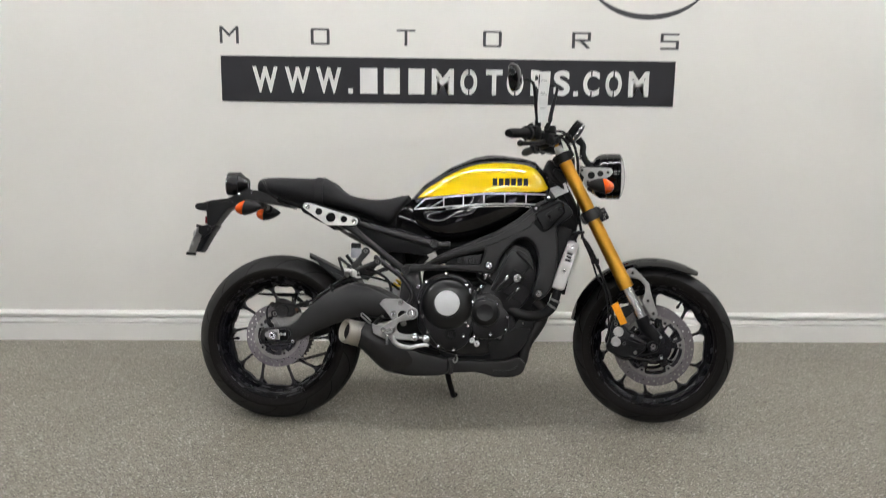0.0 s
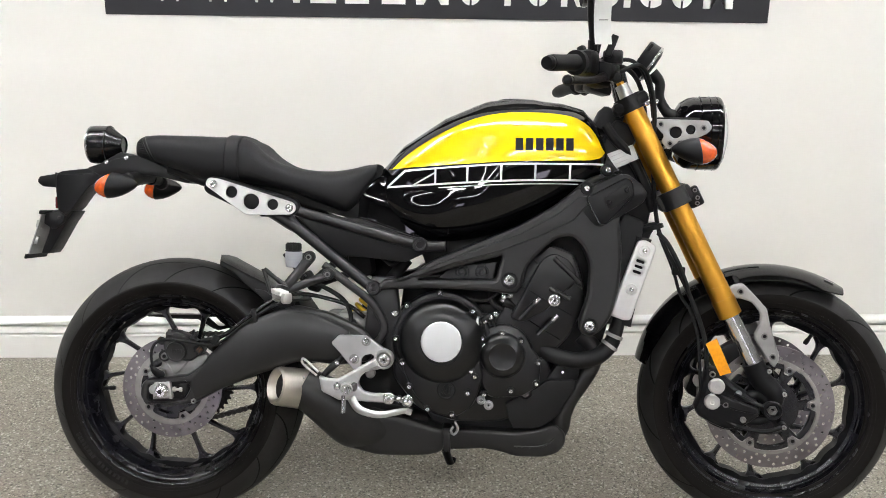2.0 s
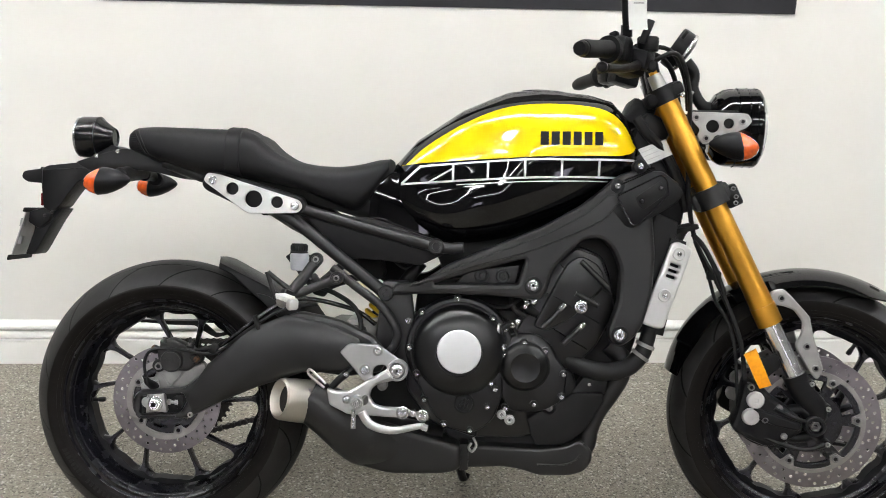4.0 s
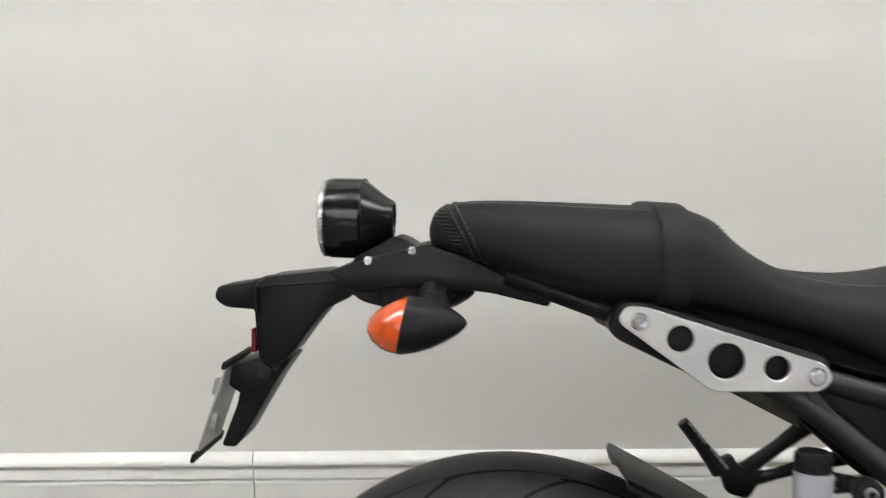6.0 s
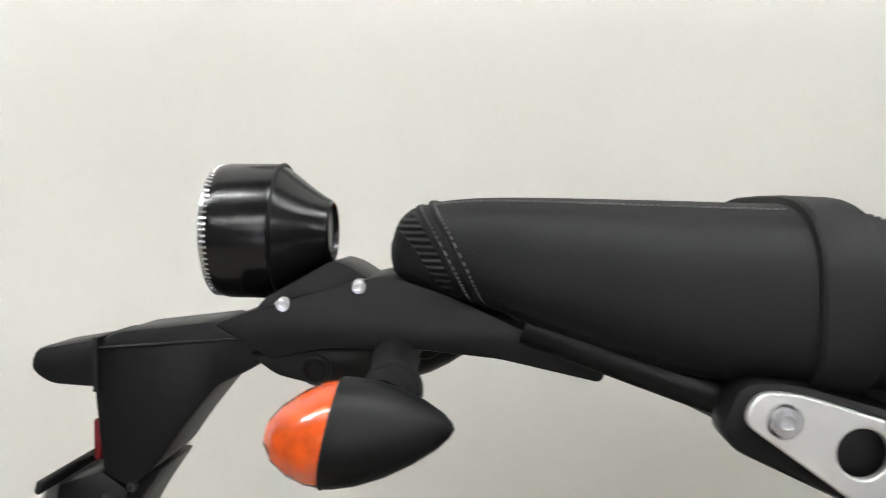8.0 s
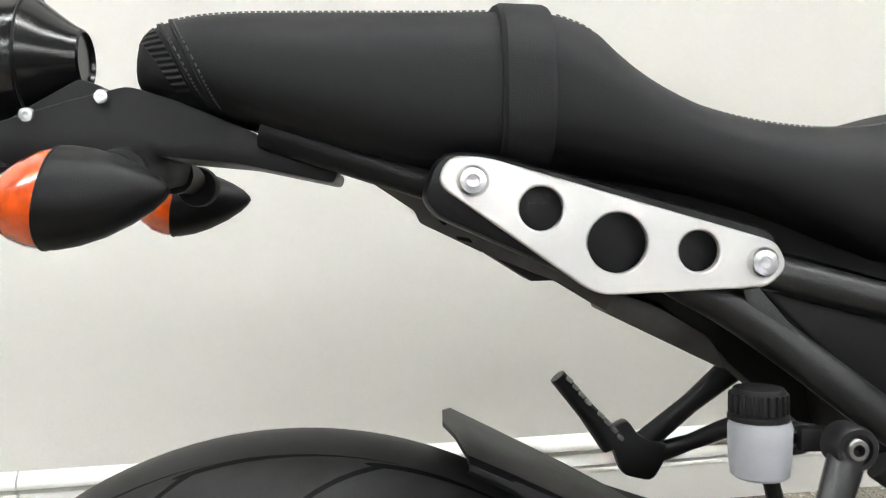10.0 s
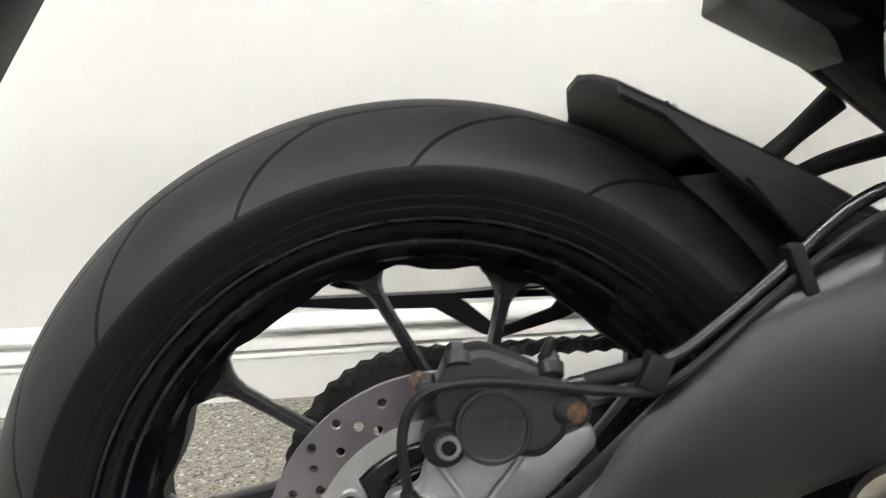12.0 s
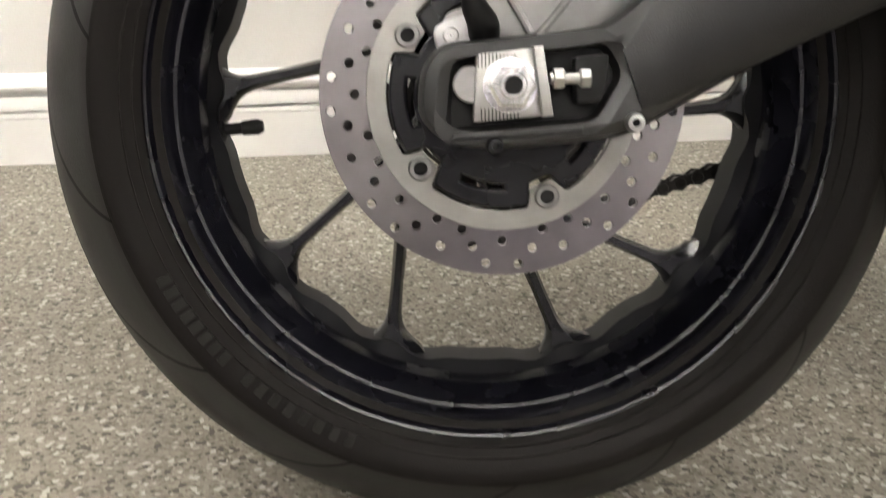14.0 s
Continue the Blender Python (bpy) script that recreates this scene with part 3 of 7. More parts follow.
# ---- the motorcycle ----
# local axes: x towards its front, y to its left (away from the viewer), z up; it leans on its side stand
BIKE = pose(-0.6205, 3.153, 0, 0, 0, -5.0) @ pose(0, 0, 0, -14.0, 0, 0)
bike = thing("motorcycle", BIKE, "black and yellow retro naked motorcycle leaning on its side stand", "motorcycle")
REAR, FRONT = (-0.006, 0.004, 0.303), (1.438, 0.0, 0.309)


def tyre_profile(R, half, bead_r, edge_r, crown):
    """Half the section from bead to crown, mirrored: (radius, y)."""
    side = [(bead_r - 0.010, half * 0.78), (bead_r - 0.001, half * 0.845), (bead_r + 0.003, half * 0.868), (bead_r + 0.012, half * 0.930), (edge_r - 0.010, half * 0.985), (edge_r - 0.002, half * 0.993), (edge_r, half * 0.985)]
    top = []
    for k in range(1, 13):
        y = half * 0.985 * (1 - k / 12)
        drop = (R - edge_r) * (y / (half * 0.985)) ** crown
        top.append((R - drop, y))
    s = side + top
    return [(r, -y) for r, y in s] + [(r, y) for r, y in s[-2::-1]]


def make_wheel(name, at, R, half, rim_half, edge_r, tyre_mat, a0, label):
    flange = 0.2345
    # rolled lip, broad satin face, a step, then the barrel
    half_prof = [(flange - 0.004, rim_half - 0.008), (flange + 0.0005, rim_half - 0.003), (flange + 0.001, rim_half + 0.001), (flange - 0.001, rim_half + 0.0032), (flange - 0.003, rim_half + 0.0022),
                 (flange - 0.0042, rim_half - 0.0012), (0.2285, rim_half - 0.0032), (0.2232, rim_half - 0.0072), (0.2192, rim_half - 0.0122), (0.2182, rim_half - 0.0150), (0.2158, rim_half - 0.0158),
                 (0.2135, rim_half - 0.0205), (0.2100, rim_half * 0.56), (0.2060, rim_half * 0.50), (0.2035, rim_half * 0.34)]
    prof = [(0.216, 0)] + [(0.222, rim_half - 0.012)] + half_prof + [(0.203, 0.0)] + [(r, -y) for r, y in half_prof[::-1]] + [(0.222, -rim_half + 0.012)]
    wheel = part(name, lathe(prof, 96, close=True), M["rim"], bike, label, at=pose(*at), sharp=0.5)
    part("tyre", lathe(tyre_profile(R, half, 0.2345, edge_r, 2.0), 120, close=True), tyre_mat, wheel, "black road tyre with curved tread grooves")
    # smooth rubber wall with its moulded rings
    for s in (-1, 1):
        rings = []
        for rr in (0.2405, 0.2475):
            rings.append(lathe([(rr - 0.0011, s * half * 0.82), (rr - 0.0006, s * (half * (0.868 + (rr - 0.2375) * 6.9) + 0.0003)), (rr + 0.0006, s * (half * (0.868 + (rr - 0.2375) * 6.9) + 0.0003)), (rr + 0.0011, s * half * 0.82)], 72, close=True))
        part("moulded_ring", joined(*rings), tyre_mat, wheel)
    # cast lip with scallops inside the barrel; the spokes stand in five leaning pairs
    pairs = [(a0 + 72 * k + off, a0 + 72 * k + off - lean) for k in range(5) for off, lean in ((0.0, 3.5), (32.0, 11.0))]
    lip = []
    for k in range(360):
        w = min(abs((k - a + 180) % 360 - 180) for a, _ in pairs)
        lip.append((math.radians(k), 0.1915 if w < 2 else 0.1955 if w < 5 else 0.1992 if w < 10 else 0.1970 if w < 11.5 else 0.1942))
    soft = [(a, sum(lip[(k + d) % 360][1] for d in (-2, -1, 0, 1, 2)) / 5) for k, (a, r) in enumerate(lip)]
    rings = []
    for rr, y in ((0.206, -0.026), (None, -0.017), (None, 0.017), (0.206, 0.026)):
        rings.append([((rr or r) * math.cos(t), y, (rr or r) * math.sin(t)) for t, r in soft])
    part("rim_lip", ring_loft(rings, caps=False), M["rim_inner"], wheel, sharp=0.5)
    for rim_a, in_a in pairs:
        # a spoke with a flared root at the rim
        st = [(-0.152, 0.011, 0.018), (-0.125, 0.0075, 0.015), (-0.085, 0.0052, 0.012), (-0.045, 0.0048, 0.011), (-0.022, 0.0054, 0.011), (-0.014, 0.0072, 0.0115), (-0.008, 0.0105, 0.012), (-0.003, 0.0155, 0.0125), (0.001, 0.021, 0.013), (0.007, 0.026, 0.014)]
        rings = []
        for x, w, d in st:
            rings.append([(x, sy * d, sz * w) for sy, sz in ((-1, -0.55), (-1, 0.55), (-0.45, 1), (0.45, 1), (1, 0.55), (1, -0.55), (0.45, -1), (-0.45, -1))])
        ra, ia = math.radians(rim_a), math.radians(in_a)
        px, pz = 0.196 * math.cos(ra), 0.196 * math.sin(ra)
        tilt = math.degrees(math.atan2(pz - 0.12 * math.sin(ia), px - 0.12 * math.cos(ia)))
        part("spoke", ring_loft(rings), M["rim"], wheel, at=pose(px, 0, pz, 0, -tilt, 0))
    part("hub", lathe([(0.018, -0.055), (0.042, -0.055), (0.048, -0.048), (0.052, -0.02), (0.05, 0.02), (0.056, 0.05), (0.056, 0.062), (0.018, 0.062)], 40), M["rim"], wheel)
    return wheel


rear = make_wheel("rear_wheel", REAR, 0.3205, 0.0905, 0.076, 0.2655, M["tyre_rear"], 72, "black ten-spoke cast wheel")
front = make_wheel("front_wheel", FRONT, 0.305, 0.0605, 0.050, 0.2690, M["tyre_front"], 17, "black ten-spoke cast wheel")


def valve(parent, ang, r):
    bm = joined(moved(lathe([(0.009, 0), (0.009, 0.005), (0.0045, 0.006), (0.0045, 0.018), (0.0055, 0.019), (0.006, 0.03), (0.004, 0.034)], 14), pose(0, 0, 0, 0, 0, 90)))
    part("valve", bm, M["rubber"], parent, "black rubber tyre valve", at=pose(0, 0, 0, 0, -ang, 0) @ pose(r, -0.004, 0))


valve(rear, 184.8, 0.2015)
valve(front, 58, 0.2015)


def brake_disc(parent, y, r_out, r_in, rows, count, hole, bolts, a0, bolt_r, label, inner, ear_in, ear_w, ring_mat="disc_ring", deep=0.009, wide=1.0):
    holes = []
    for k in range(count):
        for j, (fr, off) in enumerate(rows):
            rr, t = r_in + (r_out - r_in) * fr, math.radians(151.5) + 2 * math.pi * (k + off) / count
            holes.append(circle(rr * math.cos(t), rr * math.sin(t), hole, 10))
    me = plate("brake_disc", circle(0, 0, r_out, 96), [circle(0, 0, r_in, 72), *holes], y, 0.005, 0.0004)
    disc = part("brake_disc", me, M["disc"], parent, label)
    # a narrow ring with an ear round each bolt, and the black hub inside it
    def off(t):
        ph = ((math.degrees(t) - a0) / (360 / bolts)) % 1.0
        return min(ph, 1 - ph) * 360 / bolts

    ear = inner - ear_in
    notch, star = [], []
    for k in range(240):
        t = 2 * math.pi * k / 240
        q = max(0.0, min(1.0, (ear_w + 3.0 - off(t)) / 5.0))
        q = q * q * (3 - 2 * q)
        rr = inner - ear * q
        notch.append((rr * math.cos(t), rr * math.sin(t)))
        rr -= 0.0016 + 0.002 * q
        star.append((rr * math.cos(t), rr * math.sin(t)))
    part("disc_carrier", plate("disc_carrier", circle(0, 0, r_in + 0.0025, 80), [notch], y - 0.0012, 0.0058, 0.0006), M[ring_mat], parent, "disc carrier ring")
    slots = []
    for k in range(bolts):
        t0 = math.radians(a0 + 360 / bolts * (k + 0.5))
        slots.append([((inner - 0.014 - (deep if q > 7 else 0)) * math.cos(t0 + math.radians(d * wide)), (inner - 0.014 - (deep if q > 7 else 0)) * math.sin(t0 + math.radians(d * wide)))
                      for q, d in enumerate([-18, -13, -8, -3, 3, 8, 13, 18, 18, 13, 8, 3, -3, -8, -13, -18])])
    part("disc_hub", plate("disc_hub", star, slots, y + 0.002, 0.012, 0.002), M["rim"], parent, "black disc hub")
    for k in range(bolts):
        t = math.radians(a0 + 360 / bolts * k)
        bolt(parent, bolt_r * math.cos(t), y - 0.004, bolt_r * math.sin(t), 0.0085, "bolt_dark", 0.0045)
    return disc


HOLES = [(0.17, 0.0), (0.64, 0.125), (0.18, 0.25), (0.46, 0.375), (0.77, 0.5), (0.30, 0.625), (0.79, 0.75), (0.50, 0.875)]
disc_seat = part("disc_flange", lathe([(0.018, -0.078), (0.05, -0.078), (0.05, -0.05), (0.018, -0.05)], 40), M["rim"], rear, at=pose(0.005, 0, 0.008))
brake_disc(disc_seat, -0.080, 0.1225, 0.0890, HOLES, 8, 0.0033, 5, 149, 0.0742, "drilled steel rear brake disc", 0.0782, 0.0655, 8.0, "disc_ring", 0.004, 0.8)
for y in (-0.070, 0.070):
    brake_disc(front, y, 0.1495, 0.114, HOLES, 10, 0.0034, 6, 5.6, 0.0985, "drilled steel front brake disc", 0.1085, 0.0895, 6.0, "disc_ring", 0.026, 1.15)

# tyre lettering that cannot be lettered: plain raised bars
for a0, step, count in ((207, 2.15, 8), (227, 2.7, 8)):
    for a in range(count):
        t = math.radians(a0 + a * step)
        part("moulded_bar", moved(block((0.0062, 0.0018, 0.010), 0.0004, 1), pose(0, 0, 0, 0, -math.degrees(t) + 90, 0)), M["sidewall"], rear, at=pose(0.2505 * math.cos(t), -0.0905, 0.2505 * math.sin(t)))

# final drive: sprocket and chain on the far side
CH_Y = 0.088
teeth = []
for k in range(45):
    for q, rr in ((0.0, 0.110), (0.3, 0.1105), (0.5, 0.117), (0.7, 0.117), (0.9, 0.1105)):
        t = 2 * math.pi * (k + q) / 45
        teeth.append((rr * math.cos(t), rr * math.sin(t)))
cuts = [[(0.06 * math.cos(t + 0.06) if i < 4 else 0.088 * math.cos(t), 0.06 * math.sin(t + 0.06) if i < 4 else 0.088 * math.sin(t)) for i, t in enumerate([math.radians(72 * k + d) for d in (-18, -6, 6, 18, 22, 8, -8, -22)])] for k in range(5)]
part("sprocket", plate("sprocket", teeth, cuts, CH_Y, 0.006, 0.0006), M["chain"], rear, "dark steel rear sprocket")


def chain_path():
    c0, r0, c1, r1 = Vector((REAR[0], REAR[2])), 0.1155, Vector((0.555, 0.395)), 0.042
    d = c1 - c0
    base = math.atan2(d.y, d.x)
    al = math.acos((r0 - r1) / d.length)
    pts = []
    for k in range(61):
        a = base + al + (2 * math.pi - 2 * al) * k / 60
        pts.append(c0 + r0 * Vector((math.cos(a), math.sin(a))))
    for k in range(21):
        a = base - al + 2 * al * k / 20
        pts.append(c1 + r1 * Vector((math.cos(a), math.sin(a))))
    pts.append(pts[0])
    return pts


def make_chain():
    pts = chain_path()
    seg = [(b - a).length for a, b in zip(pts, pts[1:])]
    total, pitch = sum(seg), 0.0159
    n = int(total / pitch)
    pitch = total / n

    def at(s):
        for a, b, ln in zip(pts, pts[1:], seg):
            if s <= ln:
                return a + (b - a) * (s / ln)
            s -= ln
        return pts[-1]
    bms = []
    for k in range(n):
        a, b = at(k * pitch), at((k + 1) * pitch)
        ang = math.degrees(math.atan2(b.y - a.y, b.x - a.x))
        m = pose((a.x + b.x) / 2, CH_Y, (a.y + b.y) / 2, 0, -ang, 0)
        w = 0.0085 if k % 2 else 0.0058
        for s in (-1, 1):
            out = [(-0.0078, -0.0068), (-0.0122, -0.0048), (-0.0142, 0), (-0.0122, 0.0048), (-0.0078, 0.0068), (0, 0.0042), (0.0078, 0.0068), (0.0122, 0.0048), (0.0142, 0), (0.0122, -0.0048), (0.0078, -0.0068), (0, -0.0042)]
            bms.append(moved(prism(out, s * w - 0.0009, s * w + 0.0009, 0), m))
        bms.append(moved(lathe([(0.0042, -0.0105), (0.005, -0.0095), (0.005, 0.0095), (0.0042, 0.0105)], 10), m @ pose(0.0079, 0, 0)))
    return joined(*bms)


part("drive_chain", make_chain(), M["chain"], bike, "oily dark steel drive chain")

# ---- swingarm ----
SA_OUT = [(-0.060, 0.296), (-0.057, 0.326), (-0.046, 0.341), (0.012, 0.346), (0.055, 0.351), (0.085, 0.376), (0.155, 0.440), (0.238, 0.502), (0.310, 0.527),
          (0.395, 0.512), (0.470, 0.478), (0.505, 0.44), (0.490, 0.400), (0.415, 0.388), (0.335, 0.396), (0.262, 0.384), (0.190, 0.352), (0.120, 0.312), (0.068, 0.284), (0.0, 0.277), (-0.040, 0.279)]
SLOT = rounded([(-0.040, 0.290), (-0.036, 0.329), (0.052, 0.339), (0.062, 0.322), (0.047, 0.296)], 0.006, 3)
sa = part("swingarm", plate("swingarm", rounded(SA_OUT, 0.012, 3), [SLOT], -0.122, 0.034, 0.010), M["swingarm"], bike, "satin black cast swingarm")
# a swelling along the outer face of the arm
rings = []
for x, z, rz, ry in ((0.07, 0.318, 0.020, 0.006), (0.12, 0.362, 0.040, 0.012), (0.20, 0.418, 0.058, 0.018), (0.30, 0.458, 0.062, 0.022), (0.38, 0.452, 0.056, 0.020), (0.45, 0.44, 0.034, 0.012)):
    rings.append([(x - 0.35 * rz * math.sin(t), -0.136 - ry * math.cos(t), z + rz * math.sin(t)) for t in (2 * math.pi * k / 20 for k in range(20))])
part("arm_swell", ring_loft(rings), M["frame"], sa)
part("slot_floor", prism(SLOT, -0.128, -0.118, 0), M["plastic_dark"], sa)
LEFT_OUT = [(-0.060, 0.296), (-0.050, 0.336), (0.055, 0.345), (0.15, 0.372), (0.30, 0.400), (0.46, 0.430), (0.50, 0.40), (0.40, 0.365), (0.25, 0.335), (0.12, 0.295), (0.0, 0.280), (-0.045, 0.284)]
part("far_arm", plate("far_arm", rounded(LEFT_OUT, 0.012, 3), [], 0.122, 0.03, 0.007), M["frame"], sa)
part("arm_bridge", moved(block((0.10, 0.23, 0.10), 0.015), pose(0.40, 0, 0.445)), M["frame"], sa)
# chain guard on the far arm
part("chain_guard", plate("chain_guard", [(-0.135, 0.461), (-0.125, 0.468), (0.02, 0.470), (0.14, 0.470), (0.30, 0.486), (0.30, 0.474), (0.145, 0.458), (0.12, 0.445), (0.06, 0.428), (0.045, 0.433), (0.005, 0.456), (-0.06, 0.456)], [[(0.028, 0.4635), (0.034, 0.4600), (0.058, 0.4400), (0.070, 0.4400), (0.108, 0.4540), (0.116, 0.4640)]], 0.103, 0.006, 0.0006), M["plastic"], sa, "black plastic chain guard with an open web")
part("guard_top", prism([(-0.12, 0.462), (0.30, 0.484), (0.30, 0.488), (0.02, 0.471), (-0.12, 0.468)], 0.078, 0.106, 0), M["plastic"], sa)
# axle adjuster
adj = part("axle_adjuster", prism(rounded([(-0.026, 0.294), (-0.024, 0.334), (0.014, 0.338), (0.021, 0.298)], 0.002, 2), -0.1405, -0.128, 0.001), M["cast_silver"], sa, "silver axle adjuster block with index marks")
part("adjuster_lip", prism([(0.009, 0.338), (0.015, 0.3385), (0.0215, 0.2975), (0.015, 0.297)], -0.1455, -0.138, 0.0006), M["cast_silver"], sa)
for k in range(11):
    part("index_mark", box(-0.0235 + k * 0.0022, -0.0229 + k * 0.0022, -0.1409, -0.1404, 0.326, 0.334), M["plastic_dark"], adj)
    part("index_mark", box(-0.0215 + k * 0.0022, -0.0209 + k * 0.0022, -0.1409, -0.1404, 0.295, 0.302), M["plastic_dark"], adj)
nut = joined(lathe([(0.0165, 0), (0.0165, -0.002), (0.0135, -0.0025)], 24), lathe([(0.0145, -0.002), (0.0145, -0.0105), (0.0125, -0.012), (0.0085, -0.012), (0.0082, -0.004)], 6), lathe([(0.0085, -0.01), (0.0085, -0.0155), (0.0075, -0.0165), (0.0055, -0.0165), (0.0052, -0.004)], 20))
# thin black disc that paints the shade in the hollow axle end
part("axle_bore", lathe([(0.0054, -0.0168), (0.0054, -0.0158)], 16), M["plastic_dark"], sa, at=pose(-0.004, -0.1405, 0.3155))
part("axle_nut", nut, M["chrome"], sa, "zinc axle nut with a hollow axle end", at=pose(-0.004, -0.1405, 0.3155))
bm = joined(moved(lathe([(0.0034, 0.0), (0.0034, 0.024)], 12), pose(0, 0, 0, 0, 0, -90)), moved(lathe([(0.0066, 0.002), (0.0066, 0.0075), (0.0055, 0.0085)], 6), pose(0, 0, 0, 0, 0, -90)), moved(lathe([(0.0050, 0.0175), (0.0062, 0.0185), (0.0062, 0.0235), (0.0050, 0.0245)], 6), pose(0, 0, 0, 0, 0, -90)))
part("axle_washer", moved(lathe([(0.0115, 0.003), (0.0115, -0.0015), (0.0105, -0.0025), (0.001, -0.0025)], 28), pose(-0.0265, -0.134, 0.3165)), M["cast_silver"], sa)
part("adjuster_bolt", bm, M["steel"], sa, at=pose(0.020, -0.139, 0.3195))
part("adjuster_stop", prism(rounded([(0.035, 0.332), (0.056, 0.334), (0.052, 0.306), (0.036, 0.304)], 0.003, 2), -0.139, -0.125, 0.001), M["plastic_dark"], sa)
bolt(sa, 0.072, -0.138, 0.293, 0.0062, "steel", 0.006)
bolt(sa, -0.013, -0.138, 0.2795, 0.0055, "plastic", 0.006)
part("lower_rib", prism([(-0.040, 0.2835), (0.04, 0.287), (0.04, 0.291), (-0.038, 0.2875)], -0.1425, -0.135, 0.001), M["frame"], sa)

# ---- rear brake ----
cal = part("rear_caliper", plate("rear_caliper", rounded([(-0.012, 0.424), (0.000, 0.452), (0.022, 0.456), (0.056, 0.442), (0.074, 0.430), (0.074, 0.398), (0.058, 0.384), (0.012, 0.386), (-0.006, 0.400)], 0.006, 3), [], -0.103, 0.036, 0.006), M["caliper"], bike, "dark grey single-piston rear brake caliper")
part("piston_cover", moved(lathe([(0.0245, 0.004), (0.0245, -0.009), (0.0232, -0.0118), (0.0212, -0.0120), (0.0203, -0.0108), (0.001, -0.0105)], 40), pose(0.0246, -0.120, 0.4077)), M["caliper"], cal, "round cast piston cover")
for k, bx in enumerate((0.011, 0.017, 0.023, 0.029, 0.035, 0.041)):
    part("cast_mark", box(bx, bx + 0.0038, -0.1318, -0.1303, 0.4065, 0.4135), M["caliper"], cal)
part("slide_boss", moved(lathe([(0.014, 0.02), (0.014, -0.006), (0.0125, -0.008)], 24), pose(-0.005, -0.118, 0.396)), M["rubber"], cal)
bolt(cal, -0.003, -0.126, 0.396, 0.0085, "bolt_dark", 0.006)
part("slide_pin", moved(lathe([(0.010, 0.012), (0.010, -0.006), (0.008, -0.009), (0.0045, -0.010)], 20), pose(0.072, -0.113, 0.414)), M["rubber"], cal)
for bx, bz, rr in ((0.0045, 0.4527, 0.0085), (0.0629, 0.4453, 0.0082), (-0.0150, 0.4341, 0.0070)):
    part("hex_plug", moved(joined(lathe([(rr, -0.012), (rr * 1.08, -0.007), (rr * 1.08, -0.004), (rr * 0.9, -0.003)], 20), lathe([(rr * 0.86, -0.004), (rr * 0.86, 0.002), (rr * 0.78, 0.0035), (rr * 0.42, 0.0035), (rr * 0.40, 0.001), (rr * 0.1, 0.001)], 6)), pose(bx, -0.112, bz, 55, 0, 0)), M["caliper"], cal)
part("bleed_nipple", tube([(0.060, -0.116, 0.450), (0.0625, -0.118, 0.456), (0.064, -0.119, 0.460)], [0.0040, 0.0034, 0.0026], 10), M["caliper"], cal)
part("caliper_ear", moved(lathe([(0.0112, 0.016), (0.0112, -0.004), (0.0098, -0.0062), (0.001, -0.0062)], 24), pose(0.0779, -0.112, 0.4126)), M["caliper"], cal)
part("pin_end", moved(lathe([(0.0078, 0.001), (0.0078, -0.0030), (0.0062, -0.0046), (0.001, -0.0046)], 8), pose(0.0779, -0.1185, 0.4126)), M["rust"], cal, "rusty end of the caliper pin")
part("banjo_end", moved(lathe([(0.0062, 0.006), (0.0062, -0.002), (0.0048, -0.0036), (0.001, -0.0036)], 10), pose(-0.0195, -0.112, 0.4335)), M["rust"], cal, "rusty bolt end")
part("caliper_web", prism(rounded([(0.046, 0.424), (0.078, 0.424), (0.084, 0.404), (0.070, 0.398), (0.046, 0.400)], 0.005, 2), -0.116, -0.106, 0.003), M["caliper"], cal)
part("caliper_pad", moved(block((0.05, 0.02, 0.03), 0.003), pose(0.03, -0.074, 0.42)), M["caliper"], cal)
br = part("caliper_bracket", prism(rounded([(-0.046, 0.346), (-0.040, 0.362), (-0.020, 0.366), (-0.014, 0.388), (0.006, 0.398), (0.070, 0.394), (0.092, 0.402), (0.096, 0.388), (0.060, 0.352), (0.02, 0.335), (-0.035, 0.335)], 0.005, 3), -0.106, -0.094, 0.003), M["bracket"], bike, "grey cast aluminium caliper bracket")
part("bracket_rib", tube([(-0.012, -0.107, 0.384), (0.002, -0.108, 0.366), (0.012, -0.108, 0.349)], 0.0025, 8), M["bracket"], br)
part("bracket_rib", tube([(0.048, -0.107, 0.386), (0.035, -0.108, 0.368), (0.018, -0.108, 0.347)], 0.0025, 8), M["bracket"], br)
sens = part("speed_sensor", prism(rounded([(-0.047, 0.337), (-0.049, 0.352), (-0.036, 0.358), (-0.010, 0.362), (-0.006, 0.34)], 0.005, 3), -0.114, -0.106, 0.0015), M["alu_paint"], bike, "silver wheel speed sensor")
part("boot", tube([(-0.017, -0.112, 0.347), (-0.019, -0.124, 0.353), (-0.025, -0.134, 0.362), (-0.029, -0.137, 0.372)], [0.0100, 0.0098, 0.0078, 0.0046], 14), M["rubber"], sens)
bolt(sens, -0.038, -0.114, 0.3465, 0.0052, "steel", 0.004)
part("sensor_cable", tube([(-0.028, -0.136, 0.370), (-0.0315, -0.138, 0.3945), (-0.0305, -0.138, 0.411), (-0.025, -0.138, 0.424), (-0.0145, -0.137, 0.4325), (0.006, -0.136, 0.4365), (0.030, -0.136, 0.4365), (0.064, -0.136, 0.4325), (0.096, -0.138, 0.4292), (0.122, -0.141, 0.4300), (0.150, -0.142, 0.446), (0.20, -0.14, 0.487), (0.27, -0.125, 0.53), (0.34, -0.10, 0.54)], 0.0034, 10), M["rubber"], bike, "thin black sensor cable")
